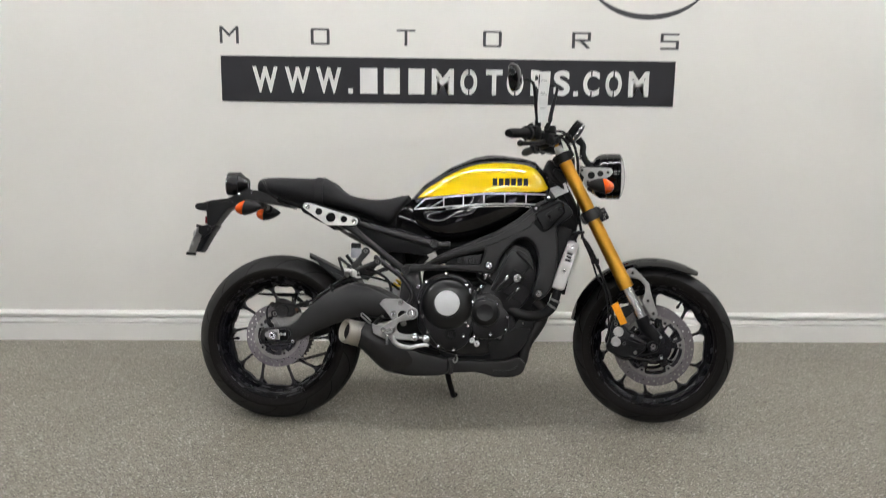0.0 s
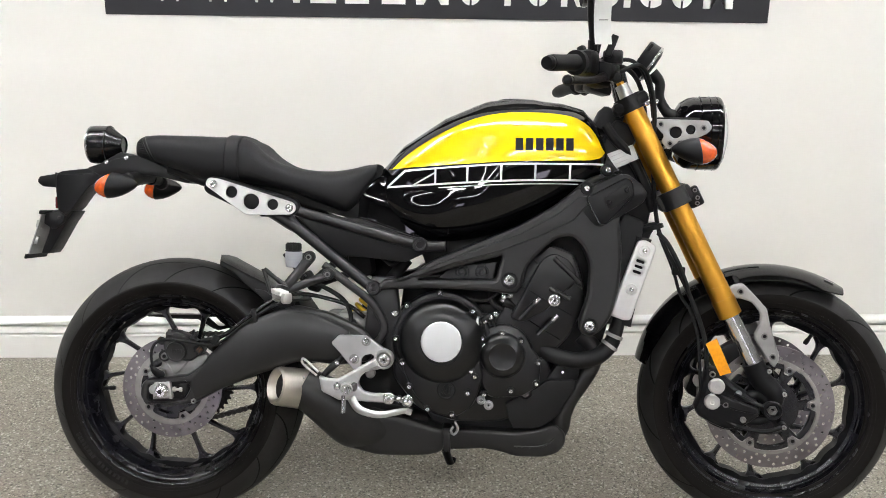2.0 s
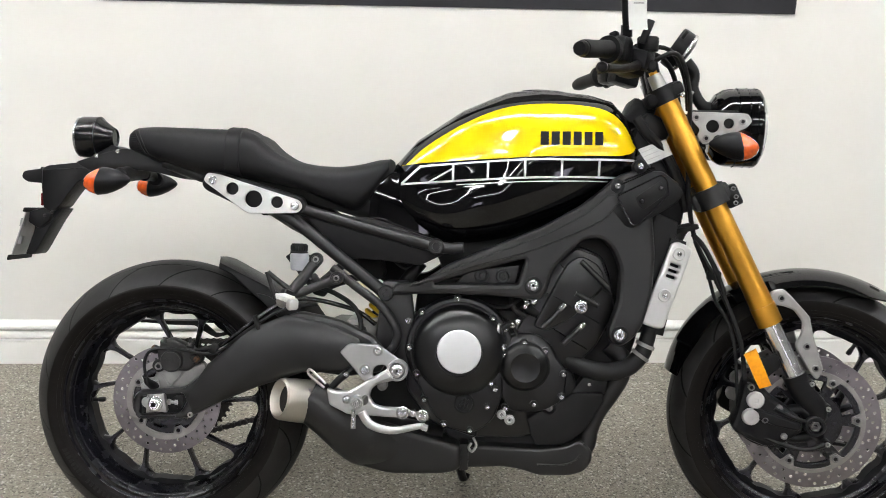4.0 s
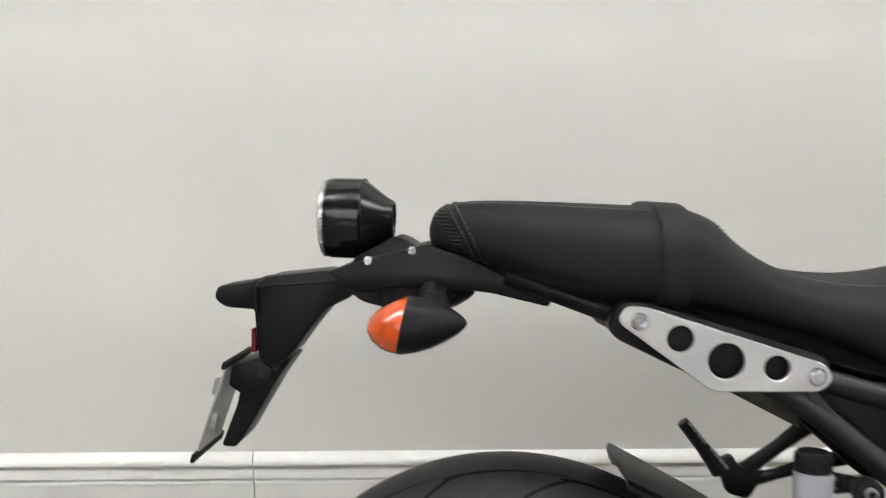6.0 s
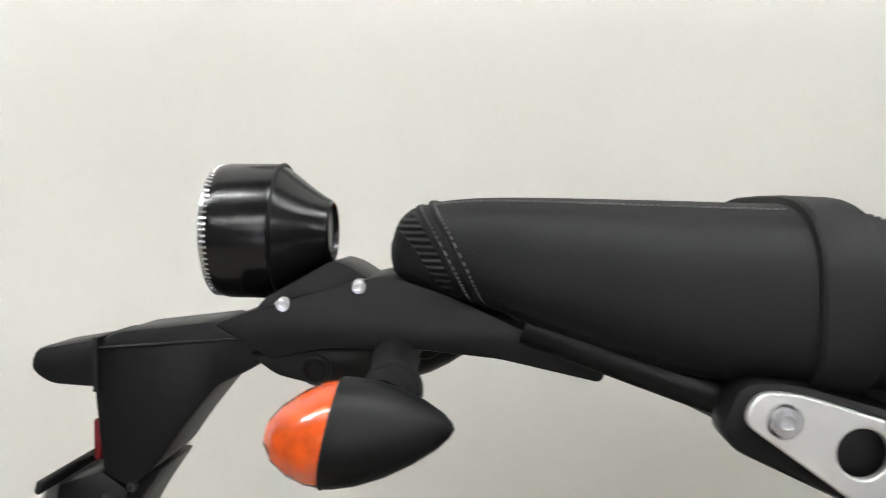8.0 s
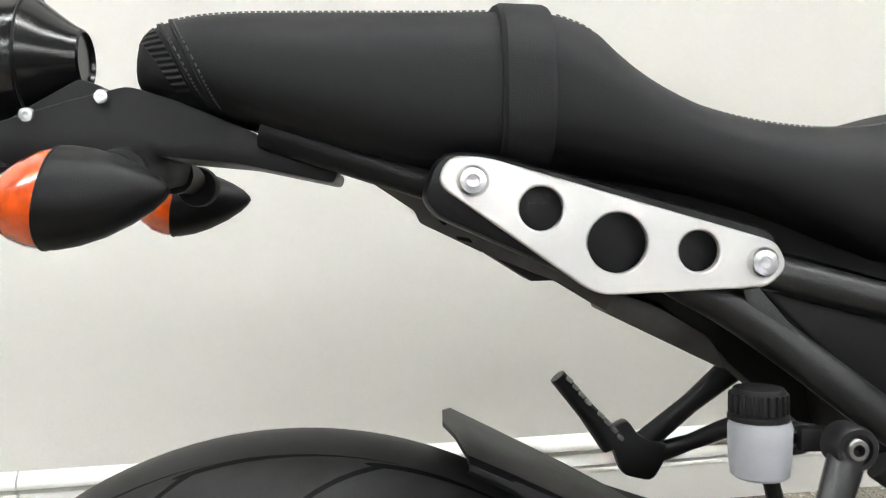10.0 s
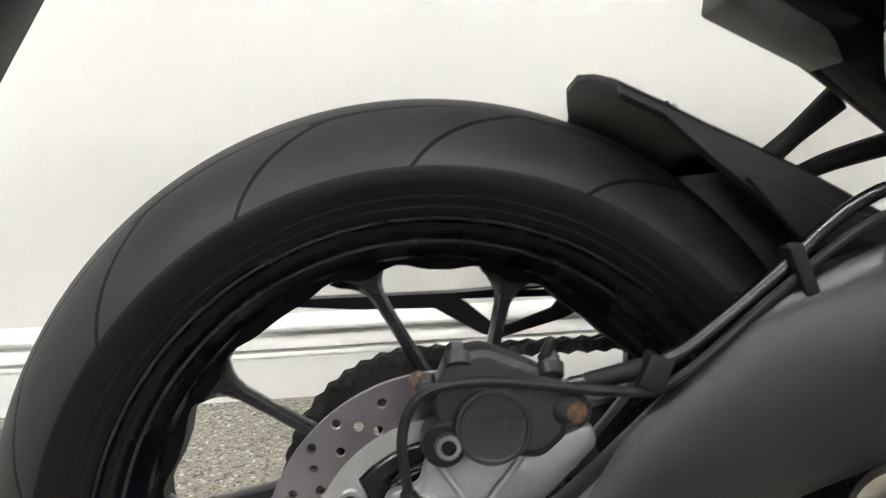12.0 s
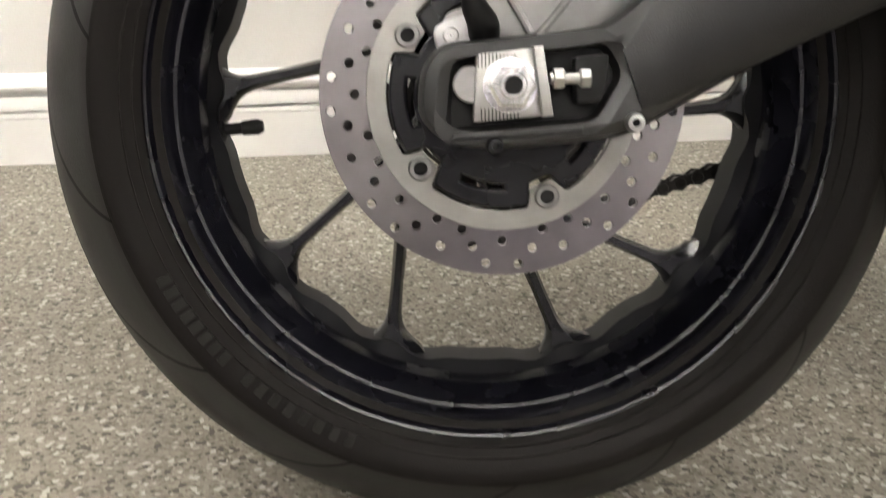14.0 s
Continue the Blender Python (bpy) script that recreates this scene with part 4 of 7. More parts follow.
part("brake_hose", tube([(0.075, -0.118, 0.43), (0.106, -0.13, 0.438), (0.130, -0.134, 0.446), (0.152, -0.136, 0.459), (0.20, -0.135, 0.497), (0.26, -0.12, 0.540), (0.32, -0.10, 0.552), (0.42, -0.09, 0.53), (0.47, -0.10, 0.50)], 0.0050, 12), M["hose"], bike, "black rubber brake hose")
part("hose_fitting", tube([(0.084, -0.124, 0.432), (0.118, -0.133, 0.442)], 0.0065, 12), M["plastic_dark"], bike)
part("hose_clip", moved(block((0.016, 0.016, 0.022), 0.002), pose(0.122, -0.138, 0.440, 0, 25, 0)), M["plastic_dark"], bike)
part("hose_clip", moved(block((0.010, 0.018, 0.034), 0.002), pose(0.215, -0.136, 0.50, 0, -20, 0)), M["plastic_dark"], bike)

# ---- rear hugger ----
rings = []
for x, low, top, crest in ((0.108, 0.616, 0.6255, 0.636), (0.141, 0.602, 0.6115, 0.6205), (0.175, 0.574, 0.596, 0.604), (0.208, 0.549, 0.582, 0.588), (0.235, 0.531, 0.569, 0.573), (0.262, 0.521, 0.555, 0.557), (0.299, 0.505, 0.535, 0.535)):
    k = max(0.0, (0.20 - x) / 0.092)
    ring = [(x + 0.008 * k, -0.0890, low), (x + 0.008 * k, -0.0885, (low + top) / 2), (x + 0.008 * k, -0.0865, top - 0.003), (x + 0.007 * k, -0.083, top), (x + 0.001 * k, -0.055, (top + crest) / 2 + 0.002), (x - 0.006 * k, -0.03, crest), (x - 0.003 * k, 0.02, crest - 0.003), (x + 0.006 * k, 0.06, crest - 0.010), (x + 0.012 * k, 0.082, crest - 0.018), (x + 0.012 * k, 0.088, crest - 0.026), (x + 0.012 * k, 0.089, crest - 0.040)]
    ring += [(a, b * 0.965, c - 0.004) for a, b, c in ring[::-1]]
    rings.append(ring)
hug = part("rear_hugger", ring_loft(rings), M["plastic"], bike, "black plastic hugger over the rear tyre", sharp=0.4)
part("hugger_wing", prism(rounded([(0.200, 0.560), (0.225, 0.556), (0.262, 0.536), (0.297, 0.531), (0.305, 0.505), (0.27, 0.495), (0.235, 0.520)], 0.004, 2), -0.093, -0.086, 0.0015), M["plastic"], hug)

part("hugger_inner", prism([(0.205, 0.565), (0.300, 0.532), (0.345, 0.470), (0.350, 0.400), (0.318, 0.400), (0.293, 0.446), (0.256, 0.506), (0.216, 0.549)], -0.06, 0.09, 0.002), M["plastic_dark"], hug)

# ---- main frame ----
FR_OUT = [(0.505, 0.572), (0.513, 0.594), (0.571, 0.602), (0.630, 0.642), (0.729, 0.685), (0.826, 0.727), (0.909, 0.776), (0.952, 0.812), (0.985, 0.842), (1.020, 0.855), (1.050, 0.830), (1.060, 0.743),
          (1.067, 0.674), (1.064, 0.594), (1.047, 0.523), (1.024, 0.490), (0.999, 0.476), (0.978, 0.484), (0.973, 0.511), (0.993, 0.572), (0.995, 0.642), (0.976, 0.686), (0.951, 0.708), (0.916, 0.703), (0.878, 0.668), (0.850, 0.632), (0.843, 0.595), (0.830, 0.574), (0.812, 0.569), (0.780, 0.574), (0.632, 0.579)]
FR_HOLE = rounded([(0.598, 0.599), (0.682, 0.627), (0.794, 0.659), (0.778, 0.602)], 0.008, 3)
fr = part("main_frame", plate("main_frame", rounded(FR_OUT, 0.014, 3), [FR_HOLE], -0.138, 0.042, 0.0085), M["frame"], bike, "satin black cast aluminium frame spar")
part("far_spar", plate("far_spar", rounded(FR_OUT, 0.014, 3), [FR_HOLE], 0.140, 0.036, 0.008), M["frame"], fr)
part("spar_face", plate("spar_face", rounded([(0.545, 0.594), (0.632, 0.631), (0.735, 0.672), (0.835, 0.712), (0.915, 0.757), (0.965, 0.800), (1.000, 0.800), (0.955, 0.745), (0.900, 0.716), (0.840, 0.690), (0.790, 0.670), (0.680, 0.637), (0.600, 0.606)], 0.006, 2), [], -0.159, 0.006, 0.0028), M["frame"], fr)
part("engine_core", prism(rounded([(0.80, 0.56), (0.86, 0.66), (0.90, 0.72), (1.00, 0.74), (1.045, 0.66), (1.050, 0.50), (1.035, 0.445), (0.95, 0.41), (0.85, 0.44)], 0.01, 2), -0.085, 0.085, 0.004), M["plastic_dark"], bike, "dark engine block behind the frame")
part("engine_top", prism(rounded([(0.55, 0.50), (0.56, 0.585), (0.70, 0.60), (0.80, 0.56), (0.80, 0.47), (0.60, 0.45)], 0.008, 2), -0.06, 0.06, 0.004), M["plastic_dark"], bike, "dark gearbox top behind the covers")
part("sump", prism(rounded([(0.46, 0.30), (0.45, 0.40), (0.53, 0.44), (0.64, 0.42), (0.66, 0.24), (0.54, 0.24)], 0.01, 2), -0.06, 0.07, 0.004), M["plastic_dark"], bike, "dark gearbox underside")
part("tank_bracket", prism(rounded([(0.445, 0.70), (0.45, 0.80), (0.50, 0.84), (0.56, 0.82), (0.60, 0.72), (0.56, 0.67)], 0.01, 2), -0.085, 0.085, 0.004), M["gloss"], bike, "dark bracket under the tank")
part("inner_plate", prism([(0.645, 0.600), (0.675, 0.630), (0.782, 0.642), (0.772, 0.600)], -0.132, -0.126, 0.002), M["frame"], fr)
for bx in (0.701, 0.747):
    part("boss_ring", moved(lathe([(0.0165, 0), (0.0165, -0.004), (0.0145, -0.006), (0.0115, -0.006), (0.0105, -0.002), (0.006, -0.002), (0.005, -0.005), (0.001, -0.005)], 28), pose(bx, -0.132, 0.6185)), M["frame"], fr)
for bx, bz in ((0.810, 0.602), (0.998, 0.502)):
    part("bolt_boss", moved(lathe([(0.019, 0.0), (0.019, -0.008), (0.017, -0.010), (0.0135, -0.010), (0.013, -0.004), (0.001, -0.004)], 28), pose(bx, -0.154, bz)), M["plastic_dark"], fr)
    bolt(fr, bx, -0.158, bz, 0.0098, "chrome", 0.008, kind="hex")
part("head_tube", tube([(1.095, 0, 0.79), (1.025, 0, 0.945)], 0.034, 20), M["frame"], fr)
part("head_gusset", prism([(0.93, 0.78), (0.99, 0.86), (1.04, 0.90), (1.10, 0.82), (1.08, 0.74), (0.98, 0.72)], -0.10, 0.10, 0.02), M["frame"], fr)

# rear subframe
sub = part("rear_subframe", tube([(0.285, -0.112, 0.755), (0.42, -0.112, 0.720), (0.600, -0.118, 0.677), (0.66, -0.12, 0.676)], 0.0125, 12), M["frame"], bike, "satin black steel rear subframe")
part("stay_tube", tube([(0.245, -0.112, 0.748), (0.300, -0.114, 0.715), (0.40, -0.120, 0.640), (0.492, -0.126, 0.572)], 0.0135, 14), M["frame"], sub)
part("far_stay", tube([(0.245, 0.112, 0.748), (0.40, 0.120, 0.640), (0.492, 0.126, 0.572)], 0.0135, 12), M["frame"], sub)
part("far_rail", tube([(0.10, 0.105, 0.80), (0.42, 0.112, 0.713), (0.66, 0.12, 0.676)], 0.0125, 12), M["frame"], sub)
part("rail_tube", tube([(-0.02, -0.055, 0.845), (0.10, -0.080, 0.806), (0.285, -0.112, 0.745)], 0.0125, 12), M["plastic"], sub)
for bx, bz in ((0.600, 0.678), (0.494, 0.574)):
    part("tube_lug", moved(lathe([(0.017, 0.01), (0.017, -0.012), (0.015, -0.015), (0.009, -0.015), (0.0085, -0.008), (0.001, -0.008)], 24), pose(bx, -0.126, bz)), M["frame"], sub)
part("hanger_loop", tube([(0.375, -0.13, 0.625), (0.43, -0.135, 0.585), (0.49, -0.138, 0.54), (0.522, -0.14, 0.485), (0.505, -0.14, 0.445), (0.47, -0.14, 0.43)], 0.0095, 12), M["frame"], sub)
sidep = part("side_panel", prism(rounded([(0.300, 0.742), (0.455, 0.735), (0.62, 0.684), (0.640, 0.672), (0.565, 0.634), (0.470, 0.644), (0.405, 0.645)], 0.012, 3), -0.108, -0.06, 0.008), M["plastic"], bike, "matt black plastic side panel")
part("under_tray", prism(rounded([(0.0415, 0.8526), (0.1202, 0.8512), (0.2782, 0.7991), (0.4026, 0.7090), (0.5440, 0.6454), (0.5333, 0.5727), (0.4239, 0.5966), (0.3497, 0.6593), (0.3393, 0.6720), (0.2878, 0.7127), (0.2471, 0.7254), (0.2096, 0.7443), (0.1628, 0.7688), (0.1483, 0.7891), (0.1003, 0.8153)], 0.004, 2), 0.0525, 0.10, 0.004), M["plastic_dark"], bike, "black plastic under-seat tray")
part("tray_lip", prism([(0.1473, 0.7530), (0.1813, 0.7315), (0.2061, 0.7323), (0.1987, 0.7411)], 0.049, 0.10, 0.002), M["plastic"], bike)
part("tool_box", moved(block((0.10, 0.15, 0.05), 0.006), pose(0.15, -0.02, 0.79, 0, 24, 0)), M["plastic_dark"], bike)

# the silver side plates
GP = rounded([(0.092, 0.806), (0.100, 0.823), (0.122, 0.822), (0.303, 0.769), (0.310, 0.754), (0.298, 0.741), (0.190, 0.737)], 0.011, 4)
gp = part("side_plate", plate("side_plate", GP, [circle(0.1558, 0.7905, 0.0135, 24), circle(0.2028, 0.7692, 0.0185, 28), circle(0.2537, 0.7637, 0.0128, 24)], -0.138, 0.006, 0.0015), M["alu"], bike, "brushed aluminium side plate with three holes")
for bx, bz in ((0.114, 0.8075), (0.293, 0.7565)):
    bolt(gp, bx, -0.141, bz, 0.0098, "chrome", 0.006)
part("plate_mount", prism(rounded([(0.084, 0.797), (0.094, 0.826), (0.126, 0.826), (0.308, 0.776), (0.315, 0.752), (0.300, 0.738), (0.19, 0.742), (0.093, 0.786)], 0.012, 3), -0.128, -0.095, 0.006), M["plastic"], bike, "black plate mount")
part("far_plate", plate("far_plate", GP, [circle(0.1558, 0.7905, 0.0135, 24), circle(0.2028, 0.7692, 0.0185, 28), circle(0.2537, 0.7637, 0.0128, 24)], 0.138, 0.006, 0.0015), M["alu"], bike)


# ---- seat ----
SEAT_TOP = smooth_table([(-0.1105, 0.899), (-0.105, 0.911), (-0.095, 0.919), (-0.078, 0.924), (-0.035, 0.927), (0.06, 0.926), (0.105, 0.925), (0.16, 0.924), (0.178, 0.921), (0.198, 0.912), (0.216, 0.894), (0.240, 0.876), (0.273, 0.860), (0.32, 0.850), (0.373, 0.848), (0.418, 0.854), (0.463, 0.865), (0.490, 0.868)])
SEAT_BOT = smooth_table([(-0.1105, 0.882), (-0.103, 0.872), (-0.055, 0.858), (0.004, 0.838), (0.084, 0.815), (0.168, 0.814), (0.25, 0.802), (0.311, 0.786), (0.372, 0.762), (0.412, 0.748), (0.436, 0.760), (0.462, 0.793), (0.490, 0.838)])
SEAT_W = smooth_table([(-0.1105, 0.036), (-0.103, 0.056), (-0.080, 0.075), (-0.035, 0.092), (0.06, 0.115), (0.125, 0.130), (0.143, 0.134), (0.163, 0.134), (0.20, 0.134), (0.30, 0.135), (0.40, 0.115), (0.490, 0.092)])


def seat_ring(x, grow=0.0, n=40):
    zt, zb, w = interp(x, SEAT_TOP) + grow, interp(x, SEAT_BOT) - grow, interp(x, SEAT_W) + grow
    zm = zb + (zt - zb) * 0.42
    ring = []
    for k in range(n):
        t = 2 * math.pi * k / n
        c, s = math.cos(t), math.sin(t)
        e = 0.50 if s > 0 else 0.46
        y = w * math.copysign(abs(c) ** e, c)
        z = zm + (zt - zm if s > 0 else zm - zb) * math.copysign(abs(s) ** (0.66 if s > 0 else 0.7), s)
        ring.append((x, y, z))
    return ring


xs = [-0.1105, -0.1095, -0.108, -0.105, -0.100, -0.092] + [-0.08 + 0.01 * k for k in range(21)] + [0.1325, 0.138, 0.142, 0.15, 0.158, 0.163, 0.169, 0.178] + [0.19 + 0.01 * k for k in range(31)]
seat = part("seat", ring_loft([seat_ring(x) for x in xs]), M["seat"], bike, "black vinyl dual seat with stitched seams")


def slanted(x0, grow):
    """A section of the seat that leans forward towards its foot."""
    top, bot = interp(x0, SEAT_TOP), interp(x0, SEAT_BOT)
    ring = []
    for k in range(40):
        z = seat_ring(x0, grow)[k][2]
        x = x0 + 0.036 * max(0.0, min(1.0, (top - z) / (top - bot)))
        ring.append(seat_ring(x, grow)[k])
    return ring


part("seat_grip", ring_loft([slanted(x, 0.0012) for x in (-0.1100, -0.108, -0.105, -0.101, -0.097)]), M["seat_rough"], seat, "ribbed black vinyl at the tail")
for x in (-0.095, -0.086):
    part("seam", ring_loft([slanted(x + d, g) for d, g in ((0.0, 0.0), (0.001, 0.0016), (0.0026, 0.0016), (0.0036, 0.0))]), M["seat"], seat)
    st = slanted(x + 0.0018, 0.0022)
    st2 = slanted(x + 0.0042, 0.0008)
    bms = []
    for k in range(11, 27):
        for q in (0.1, 0.6):
            a, b = Vector(st2[k]).lerp(Vector(st2[k + 1]), q), Vector(st2[k]).lerp(Vector(st2[k + 1]), q + 0.25)
            bms.append(tube([a, b], 0.0006, 5))
    part("stitching", joined(*bms), M["stitch"], seat, "grey seam stitching")
part("seat_base", prism(rounded([(0.02, 0.835), (0.10, 0.808), (0.30, 0.770), (0.46, 0.725), (0.49, 0.745), (0.47, 0.80), (0.30, 0.81), (0.10, 0.84)], 0.008, 3), -0.075, 0.08, 0.008), M["plastic_dark"], seat)
# welt between the two halves and the seams
part("strap", ring_loft([seat_ring(x, g) for x, g in ((0.1340, 0.0), (0.1345, 0.0040), (0.137, 0.0052), (0.164, 0.0050), (0.1665, 0.0040), (0.1672, 0.0))]), M["seat"], seat, "black vinyl passenger strap", sharp=0.5)


def seam(x0, x1, frac, count, side=-1):
    bms = []
    for k in range(count):
        xa = x0 + (x1 - x0) * k / count
        xb = xa + (x1 - x0) / count * 0.62
        pa, pb = Vector(seat_ring(xa, 0.0006, 80)[frac]), Vector(seat_ring(xb, 0.0006, 80)[frac])
        bms.append(tube([pa, pb], 0.0006, 5))
    return joined(*bms)


part("seam", seam(-0.085, 0.13, 26, 52), M["stitch"], seat, "grey seam stitching")
part("seam", seam(0.175, 0.47, 26, 70), M["stitch"], seat, "grey seam stitching")



# ---- tank ----
TK_TOP = smooth_table([(0.492, 0.838), (0.508, 0.866), (0.551, 0.912), (0.61, 0.955), (0.668, 0.988), (0.727, 1.012), (0.77, 1.021), (0.815, 1.025), (0.859, 1.025), (0.904, 1.023), (0.955, 1.016), (0.990, 0.999), (1.020, 0.962), (1.040, 0.915), (1.047, 0.88)])
TK_MID = smooth_table([(0.492, 0.805), (0.55, 0.822), (0.65, 0.838), (0.75, 0.850), (0.9, 0.88), (1.0, 0.88), (1.047, 0.868)])
TK_BOT = smooth_table([(0.492, 0.790), (0.515, 0.742), (0.58, 0.700), (0.64, 0.682), (0.72, 0.690), (0.80, 0.715), (0.90, 0.765), (1.0, 0.83), (1.047, 0.855)])
TK_W = smooth_table([(0.492, 0.062), (0.51, 0.085), (0.55, 0.108), (0.61, 0.130), (0.70, 0.150), (0.80, 0.158), (0.90, 0.156), (0.97, 0.144), (1.01, 0.122), (1.035, 0.088), (1.047, 0.05)])


def tank_point(x, a, grow=0.0):
    """A point of the tank's skin: a is the angle from the near flank (0) up to the spine (90) or down (-90)."""
    w, zt, zm, zb = interp(x, TK_W), interp(x, TK_TOP), interp(x, TK_MID), interp(x, TK_BOT)
    t = math.radians(a)
    c, s = math.cos(t), math.sin(t)
    z = zm + (zt - zm) * s ** 0.98 if s >= 0 else zm - (zm - zb) * abs(s) ** 0.9
    # the knee recess and the smaller bowl below it
    edge_x = 0.785 + 0.42 * (z - 0.91)
    w -= 0.0135 / (1 + math.exp((x - edge_x) / 0.0075)) * math.exp(-((z - 0.872) / 0.068) ** 4) * min(1.0, max(0.0, (x - 0.52) / 0.12)) + 0.016 * math.exp(-((x - 0.605) / 0.055) ** 2 - ((z - 0.802) / 0.034) ** 2)
    y = -w * math.copysign(abs(c) ** (0.80 if s >= 0 else 0.80 - 0.34 * min(1.0, -s * 2.5)), c)
    n = Vector((0, -c / max(w, 0.02), s / max(zt - zm if s >= 0 else zm - zb, 0.02))).normalized()
    return Vector((x, y, z)) + n * grow


TK_X = [0.492, 0.496, 0.502, 0.51, 0.52] + [0.53 + 0.01 * k for k in range(48)] + [1.008, 1.018, 1.026, 1.034, 1.040, 1.045, 1.047]
rings = [[tank_point(x, a) for a in [-90 + 5 * k for k in range(72)]] for x in TK_X]
tank = part("fuel_tank", ring_loft(rings), M["gloss"], bike, "glossy black fuel tank with yellow side panels", sharp=0.9)


def angle_of(x, z):
    """The angle on the near flank at which the skin has the height z."""
    lo, hi = -88.0, 89.0
    for _ in range(40):
        mid = (lo + hi) / 2
        if tank_point(x, mid).z < z:
            lo = mid
        else:
            hi = mid
    return lo


def skin_patch(x0, x1, low, high, nx, na, grow, side=-1):
    """A sheet on the tank's skin between two heights (functions of x) or angles."""
    bm = bmesh.new()
    grid = []
    for i in range(nx + 1):
        x = x0 + (x1 - x0) * i / nx
        a0, a1 = low(x), high(x)
        row = []
        for j in range(na + 1):
            p = tank_point(x, a0 + (a1 - a0) * j / na, grow)
            row.append(bm.verts.new((p.x, p.y if side < 0 else -p.y, p.z)))
        grid.append(row)
    for i in range(nx):
        for j in range(na):
            bm.faces.new((grid[i][j], grid[i + 1][j], grid[i + 1][j + 1], grid[i][j + 1]))
    return bm


Y_LOW = smooth_table([(0.515, 0.852), (0.56, 0.8575), (0.60, 0.861), (0.676, 0.867), (0.816, 0.877), (0.899, 0.880), (0.98, 0.883), (1.0, 0.886), (1.018, 0.892), (1.030, 0.905)])
Y_ANG = smooth_table([(0.515, 8), (0.53, 20), (0.56, 32), (0.61, 40), (0.67, 45), (0.73, 49), (0.80, 51), (0.90, 51), (0.96, 48), (1.0, 40), (1.018, 28), (1.030, 14)])
Y_MID = smooth_table([(0.492, 0.815), (0.55, 0.845), (0.65, 0.868), (0.75, 0.875), (0.9, 0.88), (1.0, 0.88), (1.047, 0.868)])


def yellow_top(x):
    """The angle of the yellow's upper edge."""
    zm = interp(x, Y_MID)
    return angle_of(x, zm + (interp(x, TK_TOP) - zm) * math.sin(math.radians(interp(x, Y_ANG))) ** 0.98)


for s in (-1, 1):
    part("yellow_panel", skin_patch(0.518, 1.029, lambda x: angle_of(x, interp(x, Y_LOW)), lambda x: max(yellow_top(x), angle_of(x, interp(x, Y_LOW)) + 0.4), 60, 14, 0.0008, s), M["yellow"], tank, "glossy yellow tank panel")
S_UP = smooth_table([(0.555, 0.850), (0.60, 0.8545), (0.70, 0.8635), (0.80, 0.8705), (0.90, 0.8725), (1.03, 0.876)])
S_DN = smooth_table([(0.517, 0.811), (0.60, 0.818), (0.70, 0.8255), (0.80, 0.832), (0.90, 0.836), (0.985, 0.8375)])
for tab, x0, x1, h in ((S_UP, 0.558, 1.024, 0.0045), (S_DN, 0.517, 0.985, 0.0045)):
    part("white_stripe", skin_patch(x0, x1, lambda x: angle_of(x, interp(x, tab) - h / 2), lambda x: angle_of(x, interp(x, tab) + h / 2), 40, 1, 0.0009), M["white_paint"], tank)
part("white_stripe", skin_patch(0.640, 0.965, lambda x: angle_of(x, interp(x, S_DN) - 0.0095), lambda x: angle_of(x, interp(x, S_DN) - 0.0073), 30, 1, 0.0009), M["white_paint"], tank)
for dx in (0.632, 0.707, 0.785, 0.863, 0.943):
    part("white_bar", skin_patch(dx - 0.0024, dx + 0.0024, lambda x: angle_of(x, interp(x, S_DN)), lambda x: angle_of(x, interp(x, S_UP)), 1, 5, 0.001), M["white_paint"], tank)


def slant(xa, za, xb, zb, h):
    return skin_patch(xa, xb, lambda x: angle_of(x, za + (zb - za) * (x - xa) / (xb - xa) - h), lambda x: angle_of(x, za + (zb - za) * (x - xa) / (xb - xa) + h), 12, 1, 0.0009)


part("white_bar", slant(0.517, 0.811, 0.560, 0.851, 0.0034), M["white_paint"], tank)
part("white_bar", slant(0.575, 0.815, 0.632, 0.848, 0.0022), M["white_paint"], tank)
# the maker's name as plain bars
for k in range(6):
    xa = 0.816 + k * 0.0232
    part("name_bar", skin_patch(xa, xa + 0.0175, lambda x: angle_of(x, 0.901 + 0.02 * (x - 0.816)), lambda x: angle_of(x, 0.930 + 0.02 * (x - 0.816)), 2, 3, 0.0011), M["plastic_dark"], tank)
part("spine_cover", ring_loft([[tank_point(x, a, g) + Vector((0, 0, d)) for a, g in [(62 + 56 * k / 14, 0.003) for k in range(15)]] + [tank_point(x, a, -0.006) for a in [118 - 56 * k / 14 for k in range(15)]] for x, d, g in
     ((0.50, 0, 0), (0.55, 0.001, 0), (0.65, 0.002, 0), (0.72, 0.002, 0), (0.745, 0.005, 0), (0.76, 0.006, 0), (0.82, 0.007, 0), (0.86, 0.006, 0), (0.88, 0.003, 0), (0.93, 0.002, 0), (0.98, 0.003, 0), (1.01, 0.001, 0))]), M["satin"], tank, "black tank spine cover with the filler cap", sharp=0.8)
part("filler_cap", moved(lathe([(0.045, -0.01), (0.045, 0.004), (0.041, 0.009), (0.012, 0.010), (0.001, 0.010)], 36), pose(0.82, 0.0, 1.024, 90, 0, 0)), M["plastic"], tank)
for bx, bz in ((0.668, 0.985), (0.905, 1.018)):
    bolt(tank, bx, -0.05, bz - 0.006, 0.005, "chrome", 0.004, m=Matrix())
part("side_cover", skin_patch(0.55, 0.95, lambda x: -70, lambda x: -48, 20, 3, 0.004), M["gloss"], tank)

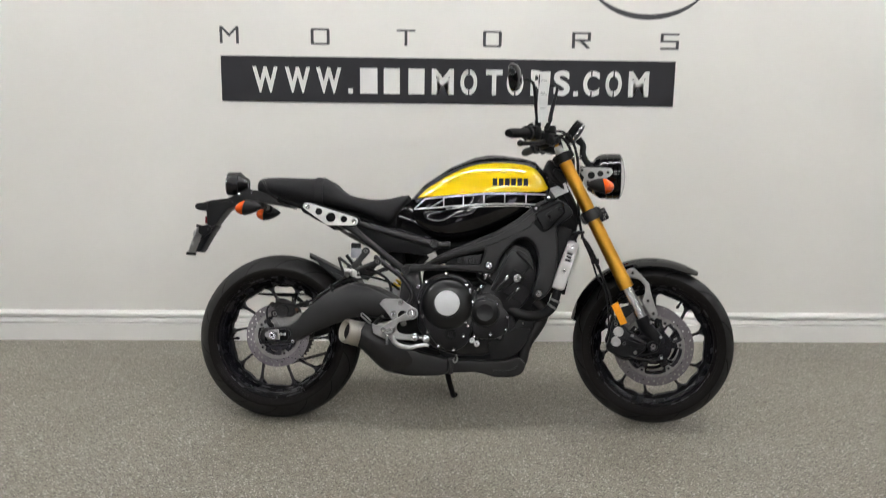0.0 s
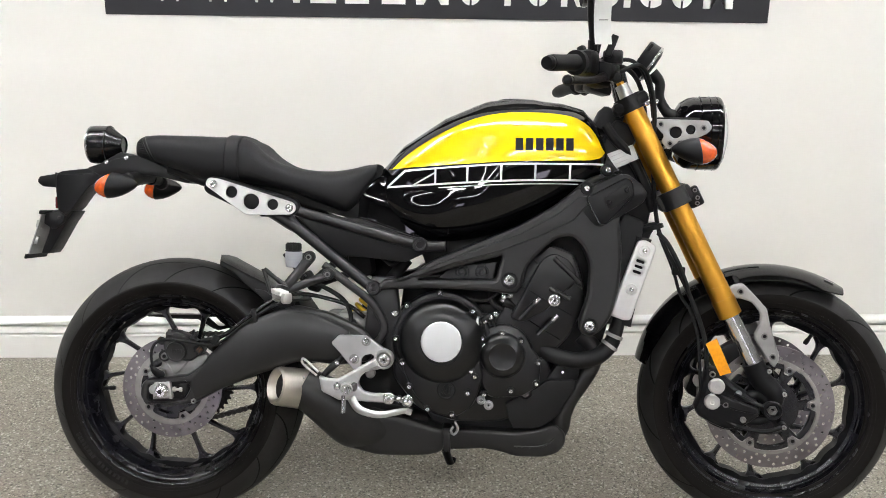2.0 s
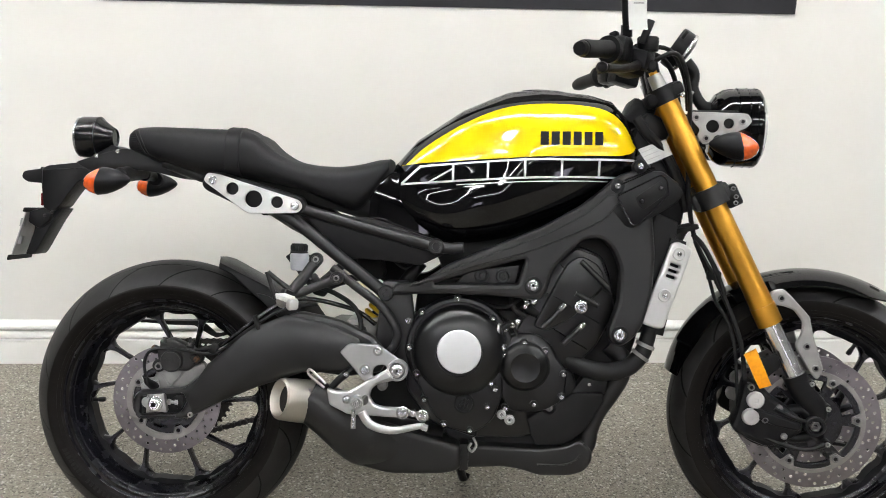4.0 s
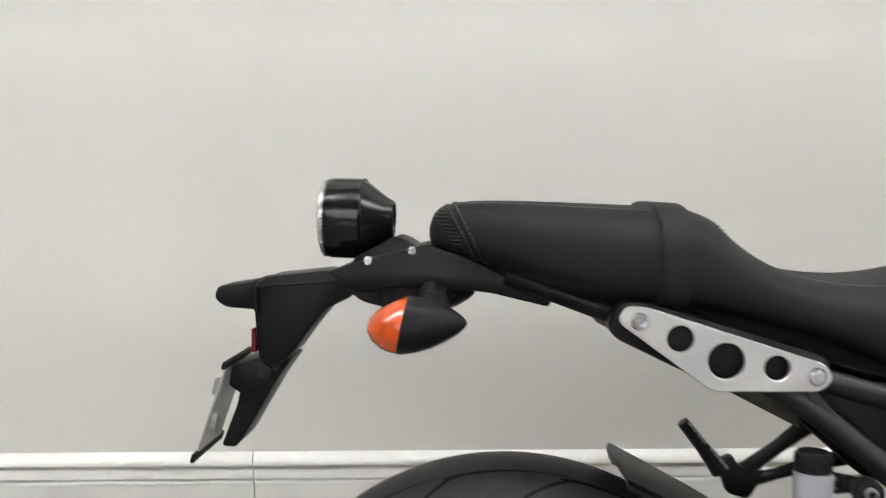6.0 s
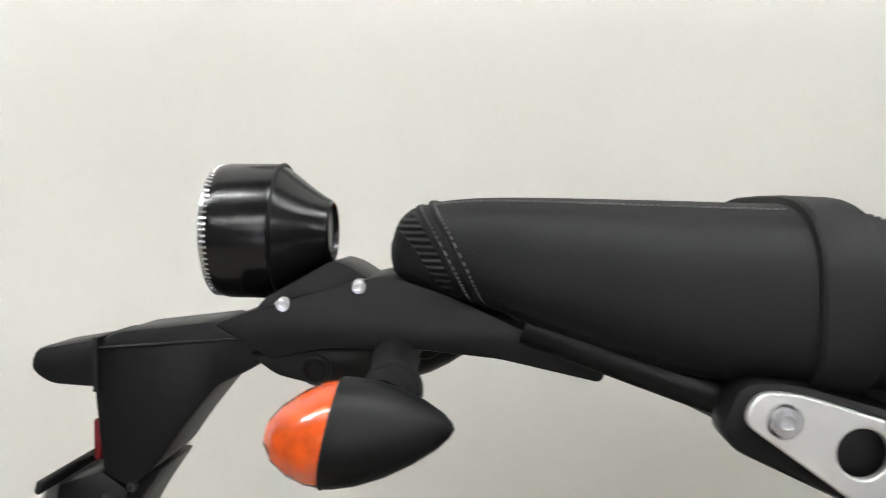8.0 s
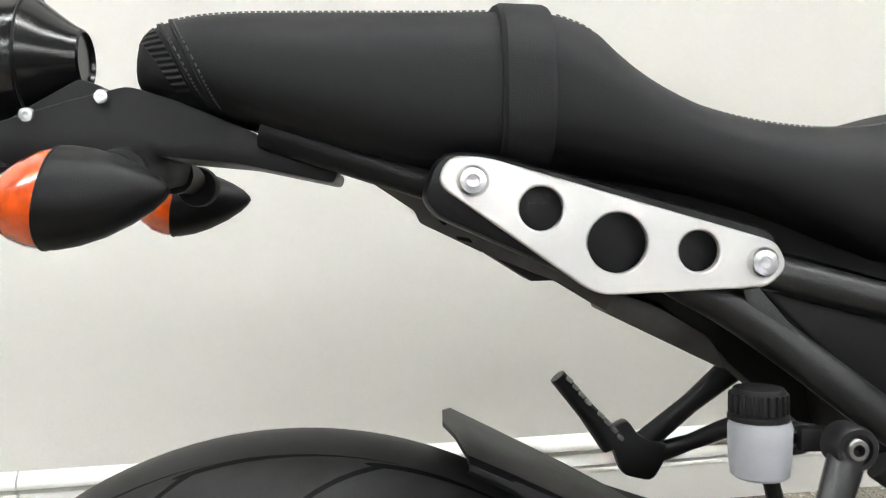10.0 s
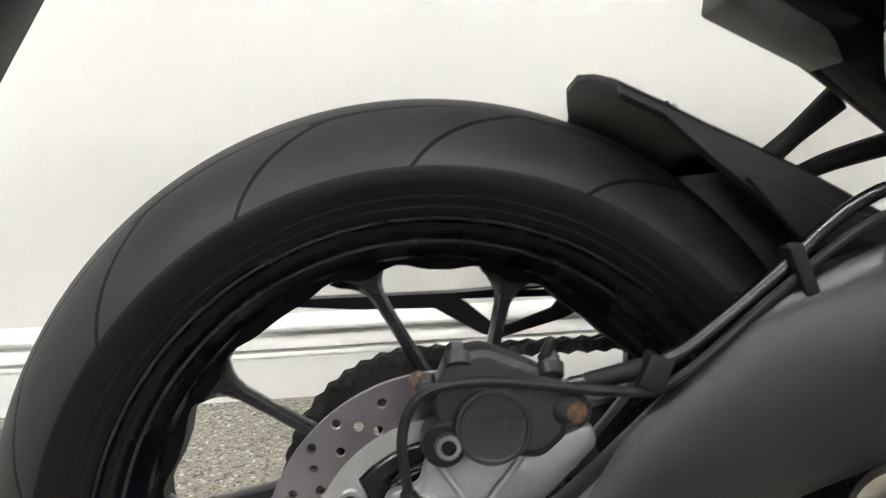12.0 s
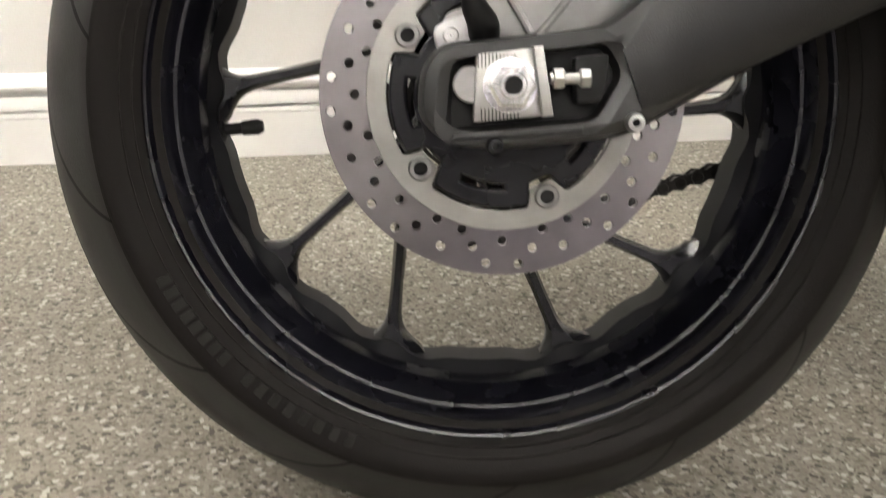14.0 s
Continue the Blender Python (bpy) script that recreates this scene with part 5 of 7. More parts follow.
part("air_box", prism(rounded([(0.50, 0.80), (0.52, 0.70), (0.60, 0.66), (0.62, 0.605), (0.80, 0.605), (0.84, 0.66), (0.90, 0.73), (1.0, 0.84), (0.95, 0.88), (0.6, 0.86)], 0.015, 3), -0.072, 0.072, 0.01), M["plastic_dark"], bike, "black air box under the tank")

# ---- engine ----
eng = part("engine", prism(rounded([(0.545, 0.520), (0.540, 0.36), (0.60, 0.285), (0.69, 0.255), (0.80, 0.258), (0.90, 0.30), (0.925, 0.36), (0.90, 0.44), (0.82, 0.50), (0.75, 0.525), (0.70, 0.54), (0.62, 0.565)], 0.02, 3), -0.105, 0.12, 0.012), M["engine"], bike, "black three-cylinder engine with silver bolts")
cyl = [(0.765, 0.470), (0.832, 0.605), (0.868, 0.668), (0.905, 0.690), (0.965, 0.668), (0.985, 0.610), (0.995, 0.545), (0.955, 0.465), (0.90, 0.41)]
head = part("cylinder_block", prism(rounded(cyl, 0.016, 3), -0.112, 0.11, 0.012), M["engine"], eng, "black cylinder block and head cover")
part("head_boss", moved(lathe([(0.040, 0.02), (0.040, -0.008), (0.036, -0.012), (0.001, -0.013)], 36), pose(0.928, -0.110, 0.615)), M["engine"], head)
part("chain_cover", prism(rounded([(0.815, 0.510), (0.845, 0.500), (0.90, 0.53), (0.965, 0.60), (0.955, 0.648), (0.915, 0.668), (0.885, 0.65)], 0.012, 3), -0.124, -0.10, 0.006), M["engine"], head)
for (xa, za), (xb, zb) in (((0.838, 0.508), (0.879, 0.557)), ((0.882, 0.474), (0.923, 0.517)), ((0.905, 0.585), (0.955, 0.560)), ((0.915, 0.655), (0.975, 0.600))):
    part("rib", tube([(xa, -0.126, za), (xb, -0.128, zb)], 0.0062, 10), M["engine"], head)
for bx, bz in ((0.879, 0.557), (0.923, 0.517)):
    part("stud", tube([(bx - 0.007, -0.129, bz - 0.008), (bx + 0.004, -0.131, bz + 0.005)], 0.0058, 10), M["chrome"], head)
bolt(head, 0.918, -0.126, 0.556, 0.0105, "chrome", 0.009, kind="hex")
part("cover_seam", tube([(0.865, -0.113, 0.662), (0.90, -0.116, 0.640), (0.945, -0.116, 0.612), (0.985, -0.113, 0.585)], 0.003, 8), M["engine"], head)

part("head_step", prism(rounded([(0.868, 0.650), (0.905, 0.683), (0.958, 0.664), (0.978, 0.612), (0.960, 0.605), (0.940, 0.642), (0.905, 0.655), (0.882, 0.634)], 0.006, 3), -0.119, -0.10, 0.004), M["engine"], head)
part("gasket_line", tube([(0.790, -0.1125, 0.545), (0.835, -0.1125, 0.522), (0.880, -0.1125, 0.494), (0.935, -0.1125, 0.462)], 0.0016, 6), M["satin"], head)
part("gasket_line", tube([(0.822, -0.1125, 0.590), (0.868, -0.1245, 0.572), (0.910, -0.1245, 0.548), (0.960, -0.1125, 0.520)], 0.0016, 6), M["plastic_dark"], head)
part("coolant_fitting", tube([(0.715, -0.118, 0.508), (0.735, -0.128, 0.500), (0.748, -0.130, 0.502)], [0.017, 0.014, 0.010], 16), M["engine"], eng, "black coolant pipe fitting")
part("fitting_band", moved(lathe([(0.0125, -0.003), (0.0135, -0.002), (0.0135, 0.002), (0.0125, 0.003)], 20), pose(0.742, -0.130, 0.501, 0, 0, 0) @ pose(0, 0, 0, 0, 0, 80)), M["steel"], eng)
part("sensor_plug", tube([(0.748, -0.130, 0.502), (0.762, -0.130, 0.512), (0.769, -0.130, 0.518)], [0.007, 0.008, 0.006], 12), M["plastic_dark"], eng)
part("sensor_wire", tube([(0.769, -0.128, 0.518), (0.778, -0.126, 0.500), (0.787, -0.124, 0.472), (0.780, -0.12, 0.45)], 0.0035, 8), M["rubber"], eng)
part("throttle_link", tube([(0.790, -0.115, 0.556), (0.806, -0.117, 0.548), (0.826, -0.117, 0.535)], [0.010, 0.011, 0.007], 14), M["plastic_dark"], eng)
bolt(eng, 0.797, -0.126, 0.553, 0.0055, "chrome", 0.005)
# clutch side
CL = (0.657, 0.452)
cover = part("clutch_cover", moved(lathe([(0.118, 0.02), (0.118, -0.016), (0.114, -0.022), (0.1065, -0.023), (0.1045, -0.020), (0.1005, -0.020), (0.0985, -0.026), (0.095, -0.034), (0.088, -0.042), (0.078, -0.049), (0.066, -0.0545), (0.054, -0.058), (0.0505, -0.0582), (0.0495, -0.0550), (0.001, -0.055)], 64), pose(CL[0], -0.108, CL[1])), M["engine"], eng, "round black clutch cover")
part("cover_disc", moved(lathe([(0.0475, 0.004), (0.0475, -0.0035), (0.0455, -0.0055), (0.03, -0.0065), (0.001, -0.007)], 56), pose(CL[0], -0.1625, CL[1] + 0.004)), M["cap_silver"], cover, "round silver cap on the clutch cover")
low = part("lower_cover", prism(rounded([(0.560, 0.40), (0.588, 0.335), (0.628, 0.285), (0.69, 0.270), (0.735, 0.300), (0.755, 0.36), (0.75, 0.42)], 0.02, 3), -0.136, -0.09, 0.008), M["engine"], eng)
rec = part("recess", moved(lathe([(0.0225, 0.0), (0.0225, -0.0035), (0.0210, -0.0045), (0.0190, -0.0035), (0.0185, -0.0012), (0.001, -0.0012)], 32), pose(0.671, -0.1355, 0.339)), M["plastic_dark"], low, "ribbed dark recess in the lower cover")
for k in range(3):
    part("recess_bar", moved(block((0.0035, 0.004, 0.024 - 0.005 * abs(k - 1)), 0.0012, 1), pose(0.664 + k * 0.0075, -0.1375, 0.339, 0, 14, 0)), M["engine"], low)
for bx, bz in ((0.650, 0.567), (0.574, 0.534), (0.549, 0.456), (0.566, 0.400), (0.584, 0.344), (0.628, 0.292), (0.685, 0.280), (0.721, 0.333), (0.728, 0.385), (0.737, 0.372), (0.752, 0.463), (0.757, 0.446), (0.728, 0.526)):
    part("screw_boss", moved(lathe([(0.0085, 0.015), (0.0085, -0.004), (0.0075, -0.005)], 16), pose(bx, -0.134, bz)), M["engine"], eng)
    bolt(eng, bx, -0.139, bz, 0.0056, "chrome", 0.005)
AL = (0.800, 0.424)
alt = part("generator_cover", moved(lathe([(0.072, 0.03), (0.072, -0.012), (0.068, -0.016), (0.058, -0.017), (0.0535, -0.0195), (0.0515, -0.027), (0.0485, -0.033), (0.042, -0.0385), (0.0345, -0.042), (0.0315, -0.0435), (0.0295, -0.0425), (0.001, -0.0430)], 48), pose(AL[0], -0.112, AL[1])), M["engine"], eng, "round black generator cover")
part("cover_plate", prism(rounded([(0.750, 0.360), (0.752, 0.450), (0.795, 0.482), (0.848, 0.466), (0.892, 0.415), (0.888, 0.352), (0.845, 0.325), (0.77, 0.322)], 0.015, 3), -0.130, -0.10, 0.006), M["engine"], alt)
for bx, bz in ((0.798, 0.475), (0.843, 0.459), (0.884, 0.409), (0.881, 0.360), (0.822, 0.341), (0.760, 0.331)):
    part("screw_boss", moved(lathe([(0.0085, 0.015), (0.0085, -0.004), (0.0075, -0.005)], 16), pose(bx, -0.132, bz)), M["engine"], alt)
    bolt(alt, bx, -0.137, bz, 0.0056, "chrome", 0.005)
bolt(eng, 0.753, -0.136, 0.3175, 0.0105, "alu_paint", 0.007)
bolt(eng, 0.771, -0.132, 0.305, 0.0085, "alu_paint", 0.006, kind="hex")
part("oil_sump", prism(rounded([(0.62, 0.275), (0.66, 0.215), (0.80, 0.205), (0.92, 0.235), (0.945, 0.33), (0.88, 0.335), (0.78, 0.29)], 0.015, 3), -0.075, 0.09, 0.012), M["engine"], eng, "black oil sump")
guard = part("sump_guard", prism(rounded([(0.8102, 0.3064), (0.8816, 0.3462), (0.9100, 0.3658), (0.9743, 0.3679), (0.9750, 0.3453), (0.9361, 0.2840), (0.9105, 0.2604), (0.8844, 0.2488), (0.8316, 0.2469), (0.8177, 0.2732)], 0.006, 3), -0.118, -0.07, 0.006), M["plastic_dark"], eng, "black angular guard plate over the oil filter")
part("guard_step", prism(rounded([(0.905, 0.3620), (0.930, 0.4000), (0.985, 0.3980), (0.980, 0.3640)], 0.006, 3), -0.108, -0.06, 0.005), M["plastic"], eng)
bolt(guard, 0.8570, -0.122, 0.3330, 0.0085, "disc", 0.005)
part("bolt_seat", moved(lathe([(0.016, 0.004), (0.016, -0.003), (0.013, -0.005), (0.011, -0.002), (0.001, -0.002)], 28), pose(0.8570, -0.119, 0.3330)), M["plastic"], guard)
bolt(eng, 0.9440, -0.110, 0.3850, 0.0045, "chrome", 0.004)
part("starter_gear_case", prism(rounded([(0.725, 0.500), (0.742, 0.540), (0.790, 0.540), (0.82, 0.52), (0.76, 0.49)], 0.01, 3), -0.095, 0.09, 0.006), M["plastic_dark"], eng)
for (pts, r) in (([(0.748, -0.12, 0.522), (0.765, -0.13, 0.512), (0.79, -0.13, 0.528)], 0.005), ([(0.765, -0.11, 0.575), (0.775, -0.12, 0.545), (0.80, -0.12, 0.53)], 0.006), ([(0.70, -0.10, 0.555), (0.755, -0.12, 0.55), (0.80, -0.11, 0.575), (0.84, -0.10, 0.57)], 0.004)):
    part("engine_hose", tube(pts, r, 8), M["rubber"], eng)
for bx, bz in ((0.770, 0.512), (0.756, 0.504), (0.782, 0.520), (0.80, 0.562), (0.815, 0.565)):
    part("hose_clamp", moved(lathe([(0.006, 0.004), (0.006, -0.004), (0.004, -0.005)], 12), pose(bx, -0.131, bz)), M["chrome"], eng)
part("drain_loop", tube([(0.693, -0.126, 0.262), (0.700, -0.13, 0.246), (0.692, -0.13, 0.232), (0.684, -0.13, 0.240), (0.690, -0.127, 0.25)], 0.003, 8), M["bracket"], eng)
part("drain_hose", tube([(0.70, -0.12, 0.30), (0.698, -0.124, 0.265)], 0.004, 8), M["rubber"], eng)

# radiator and guard
rad = part("radiator", prism([(1.062, 0.505), (1.105, 0.712), (1.140, 0.704), (1.098, 0.498)], -0.125, 0.19, 0.004), M["plastic_dark"], bike, "black radiator behind an aluminium end guard")
RG = rounded([(1.1042, 0.7000), (1.1193, 0.7040), (1.1452, 0.6925), (1.1485, 0.6830), (1.0945, 0.5165), (1.0797, 0.5150), (1.0486, 0.5255), (1.0475, 0.5355)], 0.006, 3)
slots = [rounded([(sx - 0.0105, sz + 0.0005), (sx + 0.0090, sz - 0.0055), (sx + 0.0105, sz + 0.0005), (sx - 0.0090, sz + 0.0070)], 0.003, 3) for sx, sz in ((1.1127, 0.6520), (1.1092, 0.6400), (1.1055, 0.6275))]
rg = part("radiator_guard", plate("radiator_guard", RG, slots, -0.134, 0.016, 0.005), M["alu"], rad, "silver aluminium radiator side guard")
for bx, bz in ((1.1205, 0.6780), (1.0930, 0.5880)):
    part("dimple", moved(lathe([(0.0145, 0.0), (0.0145, -0.0015), (0.0125, -0.0025), (0.0105, -0.0008), (0.001, -0.0008)], 28), pose(bx, -0.142, bz)), M["alu"], rg)
    bolt(rg, bx, -0.1425, bz, 0.0058, "chrome", 0.004)
part("radiator_hose", tube([(1.072, -0.112, 0.520), (1.064, -0.115, 0.485), (1.053, -0.116, 0.455), (1.024, -0.116, 0.426), (0.980, -0.116, 0.415), (0.935, -0.11, 0.420), (0.895, -0.095, 0.435)], [0.016, 0.017, 0.019, 0.0195, 0.0195, 0.0195, 0.019], 18), M["rubber"], rad, "black rubber coolant hose")
for q in ((1.061, 0.476, -68), (1.051, 0.453, -55)):
    part("hose_band", moved(lathe([(0.0205, -0.004), (0.0215, -0.003), (0.0215, 0.003), (0.0205, 0.004)], 24), pose(q[0], -0.116, q[1], 0, 0, 0) @ pose(0, 0, 0, 0, q[2], 0) @ pose(0, 0, 0, 0, 0, 90)), M["bracket"], rad)
part("radiator_neck", tube([(1.118, -0.095, 0.700), (1.128, -0.095, 0.722), (1.134, -0.095, 0.732)], [0.017, 0.016, 0.016], 16), M["plastic_dark"], rad)
part("radiator_cap", moved(lathe([(0.030, 0), (0.031, 0.003), (0.030, 0.010), (0.018, 0.013), (0.012, 0.016), (0.001, 0.017)], 24), pose(1.142, -0.095, 0.726, 90, 0, 0) @ pose(0, 0, 0, 0, 0, 14)), M["plastic"], rad, "black radiator filler cap")
part("overflow_hose", tube([(1.158, -0.100, 0.720), (1.180, -0.108, 0.695), (1.205, -0.112, 0.650), (1.222, -0.112, 0.610), (1.230, -0.110, 0.590)], 0.0055, 10), M["rubber"], rad)
bolt(rad, 1.1080, -0.100, 0.7440, 0.0065, "chrome", 0.005)

part("radiator_shroud", prism(rounded([(1.02, 0.50), (1.045, 0.70), (1.075, 0.765), (1.125, 0.745), (1.10, 0.62), (1.075, 0.505)], 0.01, 3), -0.118, -0.02, 0.006), M["plastic_dark"], rad)
# air duct box behind the fork
ab = part("intake_cover", prism(rounded([(0.9558, 0.7834), (0.9783, 0.7990), (1.0200, 0.8480), (1.0740, 0.8530), (1.1080, 0.8290), (1.1200, 0.8080), (1.1100, 0.7880), (1.0172, 0.7290), (1.0010, 0.7320)], 0.006, 3), -0.160, -0.10, 0.006), M["plastic"], bike, "black plastic intake side cover")
FACE = rounded([(0.9780, 0.7965), (1.0680, 0.8440), (1.0805, 0.8350), (1.0860, 0.8040), (1.0260, 0.7385), (1.0110, 0.7370)], 0.007, 4)
part("cover_face", prism(FACE, -0.1765, -0.155, 0.003), M["plastic"], ab)
part("cover_lip", tube([(x, -0.1765, z) for x, z in FACE] + [(FACE[0][0], -0.1765, FACE[0][1])], 0.0016, 8, n=1), M["satin"], ab)
part("cover_panel", prism(rounded([(1.0171, 0.7965), (1.0640, 0.8300), (1.0705, 0.8285), (1.0795, 0.8060), (1.0745, 0.8000), (1.0370, 0.7710), (1.0291, 0.7730)], 0.004, 3), -0.1795, -0.170, 0.0015), M["plastic_dark"], ab)
for bx, bz in ((1.0295, 0.7880), (1.0680, 0.8165)):
    bolt(ab, bx, -0.1795, bz, 0.0055, "satin", 0.004)
for k in range(3):
    part("cover_vane", tube([(0.988 + 0.008 * k, -0.166 + 0.006 * k, 0.822 + 0.009 * k), (1.058, -0.166 + 0.006 * k, 0.8555 + 0.003 * k)], 0.0016, 8), M["satin"], ab)
for bx, bz in ((0.9805, 0.8185), (1.0270, 0.8610)):
    part("mount_ear", moved(lathe([(0.015, 0.02), (0.015, -0.004), (0.013, -0.006)], 20), pose(bx, -0.158, bz)), M["plastic"], ab)
    bolt(ab, bx, -0.164, bz, 0.0075, "chrome", 0.006)
part("label_plate", prism([(1.0341, 0.9021), (1.0932, 0.9255), (1.1085, 0.8925), (1.0548, 0.8685)], -0.092, -0.089, 0), M["plate"], bike, "silver data label with printed lines")
for k in range(4):
    fx, fz = 1.036 + k * 0.006, 0.895 - k * 0.0082
    part("print_bar", prism([(fx + 0.006, fz), (fx + 0.034, fz + 0.0125), (fx + 0.0342, fz + 0.0117), (fx + 0.0062, fz - 0.0008)], -0.0932, -0.0923, 0), M["bracket"], bike)
part("neck_shroud", prism(rounded([(0.99, 0.86), (1.045, 0.95), (1.10, 0.93), (1.155, 0.82), (1.14, 0.73), (1.08, 0.74)], 0.015, 3), -0.068, 0.068, 0.01), M["plastic_dark"], bike, "black plastic shroud round the steering head")
part("wire_loom", tube([(1.03, -0.085, 0.97), (1.05, -0.09, 0.94), (1.09, -0.08, 0.90), (1.13, -0.07, 0.83), (1.15, -0.06, 0.77)], 0.012, 10), M["rubber"], bike, "black wiring loom")
part("ignition_block", moved(block((0.06, 0.09, 0.06), 0.012), pose(1.045, 0, 0.985, 0, 25, 0)), M["plastic_dark"], bike)
part("frame_neck_cover", moved(block((0.07, 0.15, 0.10), 0.014), pose(1.065, 0, 0.93, 0, 25, 0)), M["plastic_dark"], bike)

# ---- exhaust ----
ex = part("exhaust", tube([(0.325, -0.128, 0.338), (0.385, -0.118, 0.300), (0.45, -0.095, 0.250), (0.52, -0.075, 0.232), (0.62, -0.06, 0.225)], [0.047, 0.057, 0.066, 0.058, 0.046], 28), M["muffler"], bike, "matt black under-engine exhaust with steel tip")
part("muffler_box", prism(rounded([(0.350, 0.290), (0.356, 0.255), (0.373, 0.234), (0.427, 0.1955), (0.508, 0.1750), (0.561, 0.1755), (0.632, 0.1790), (0.668, 0.1890), (0.668, 0.243), (0.56, 0.268), (0.45, 0.305)], 0.016, 3), -0.132, 0.09, 0.024, 4), M["muffler"], ex)
part("collector", prism(rounded([(0.660, 0.1900), (0.720, 0.1925), (0.760, 0.1960), (0.800, 0.1905), (0.840, 0.1785), (0.905, 0.1800), (0.938, 0.1900), (0.956, 0.2130), (0.955, 0.240), (0.925, 0.262), (0.900, 0.250), (0.838, 0.239), (0.770, 0.241), (0.660, 0.243)], 0.012, 3), -0.116, 0.08, 0.020, 4), M["muffler"], ex)
part("collector_band", prism(rounded([(0.664, 0.186), (0.684, 0.187), (0.684, 0.246), (0.664, 0.246)], 0.003, 2), -0.121, 0.085, 0.012, 2), M["muffler"], ex)
part("collector_seam", tube([(0.835, -0.1185, 0.205), (0.885, -0.1185, 0.206), (0.915, -0.1175, 0.215), (0.932, -0.114, 0.235), (0.936, -0.112, 0.255)], 0.0022, 8), M["muffler"], ex)
for hy, dx in ((-0.080, 0.0), (-0.010, 0.004), (0.060, 0.004)):
    part("header_pipe", tube([(0.985 + dx, hy, 0.470), (1.018 + dx, hy, 0.440), (1.016 + dx, hy, 0.402), (0.992 + dx, hy, 0.358), (0.966 + dx, hy, 0.318), (0.951 + dx, hy, 0.280), (0.943 + dx, hy, 0.243), (0.918, hy, 0.215), (0.87, hy, 0.208)], [0.020, 0.0215, 0.0215, 0.0215, 0.0215, 0.0215, 0.0225, 0.024, 0.024], 20), M["muffler"], ex)
part("front_sump", prism(rounded([(0.80, 0.25), (0.80, 0.44), (0.93, 0.44), (0.945, 0.40), (0.925, 0.31), (0.90, 0.25)], 0.012, 2), -0.075, 0.09, 0.006), M["plastic_dark"], ex)
tipm = pose(0.302, -0.142, 0.334, 0, 0, 0) @ Vector((0.76, 0.61, -0.20)).to_track_quat("Y", "Z").to_matrix().to_4x4()
tp = part("exhaust_tip", lathe([(0.030, -0.020), (0.034, -0.035), (0.0385, -0.040), (0.0435, -0.037), (0.0455, -0.030), (0.047, 0.00), (0.0475, 0.03), (0.048, 0.034), (0.030, 0.036), (0.0275, 0.02), (0.027, -0.012)], 48, close=True), M["exh_tip"], ex, "brushed steel exhaust tip", at=tipm)
# flat dark disc across the throat, in place of the shade down the pipe
part("tip_bore", lathe([(0.0306, -0.0205), (0.0300, -0.0195), (0.001, -0.0190)], 32), M["plastic_dark"], ex, at=tipm)
bolt(tp, 0.036, 0.012, 0.030, 0.004, "steel", 0.004)

# ---- footrests ----
FP = rounded([(0.4020, 0.4470), (0.4200, 0.4660), (0.4830, 0.4670), (0.5420, 0.4280), (0.5470, 0.4080), (0.5320, 0.3930), (0.4740, 0.3790), (0.4520, 0.3890), (0.4270, 0.4200)], 0.005, 3)
fp = part("footrest_plate", plate("footrest_plate", FP, [rounded([(0.4740, 0.3970), (0.4740, 0.4120), (0.4810, 0.4210), (0.4970, 0.4240), (0.5050, 0.4170), (0.5000, 0.4100), (0.4840, 0.3980)], 0.004, 3)], -0.168, 0.010, 0.003), M["alu_paint"], bike, "silver cast footrest bracket")
part("bracket_boss", moved(lathe([(0.0225, 0.016), (0.0225, -0.006), (0.021, -0.009), (0.0185, -0.0092), (0.0178, -0.003), (0.001, -0.003)], 36), pose(0.527, -0.180, 0.414)), M["alu_paint"], fp)
part("boss_sleeve", moved(lathe([(0.0168, 0.0), (0.0168, -0.0045), (0.0150, -0.006), (0.0135, -0.0055), (0.001, -0.0055)], 32), pose(0.527, -0.182, 0.414)), M["bolt_dark"], fp)
bolt(fp, 0.527, -0.1865, 0.414, 0.0092, "chrome", 0.006, kind="hex")
for bx, bz, rr in ((0.484, 0.453, 0.0088), (0.457, 0.411, 0.0098)):
    part("spot_face", moved(lathe([(rr + 0.0022, 0.001), (rr + 0.0020, -0.0006), (rr, -0.0008)], 24), pose(bx, -0.173, bz)), M["bracket"], fp)
    bolt(fp, bx, -0.1735, bz, rr - 0.001, "chrome", 0.0045)
lev = part("brake_pedal", plate("brake_pedal", rounded([(0.3780, 0.3730), (0.3980, 0.3670), (0.4240, 0.3670), (0.4560, 0.3860), (0.5070, 0.4180), (0.5200, 0.3990), (0.4890, 0.3870), (0.4740, 0.3740), (0.4700, 0.3580), (0.4810, 0.3410), (0.5030, 0.3360), (0.5350, 0.3360), (0.5430, 0.3150), (0.5040, 0.3150), (0.4540, 0.3180), (0.4250, 0.3180), (0.3850, 0.3370)], 0.005, 3), [], -0.184, 0.016, 0.005), M["alu_paint"], bike, "silver rear brake pedal and footrest arm")
part("pedal_arm", tube([(0.4550, -0.198, 0.3260), (0.4750, -0.198, 0.3000), (0.5170, -0.198, 0.2890), (0.5580, -0.198, 0.2960), (0.5760, -0.198, 0.3000), (0.5890, -0.198, 0.3000)], [0.0095, 0.0095, 0.0080, 0.0075, 0.0065, 0.0070], 12, flat=0.7), M["alu_paint"], lev)
part("toe_tip", moved(block((0.014, 0.030, 0.008), 0.002), pose(0.589, -0.206, 0.3, 0, 15, 0)), M["alu"], lev)
part("pedal_link", tube([(0.551, -0.188, 0.327), (0.59, -0.188, 0.319)], 0.0065, 12), M["cast_silver"], lev)
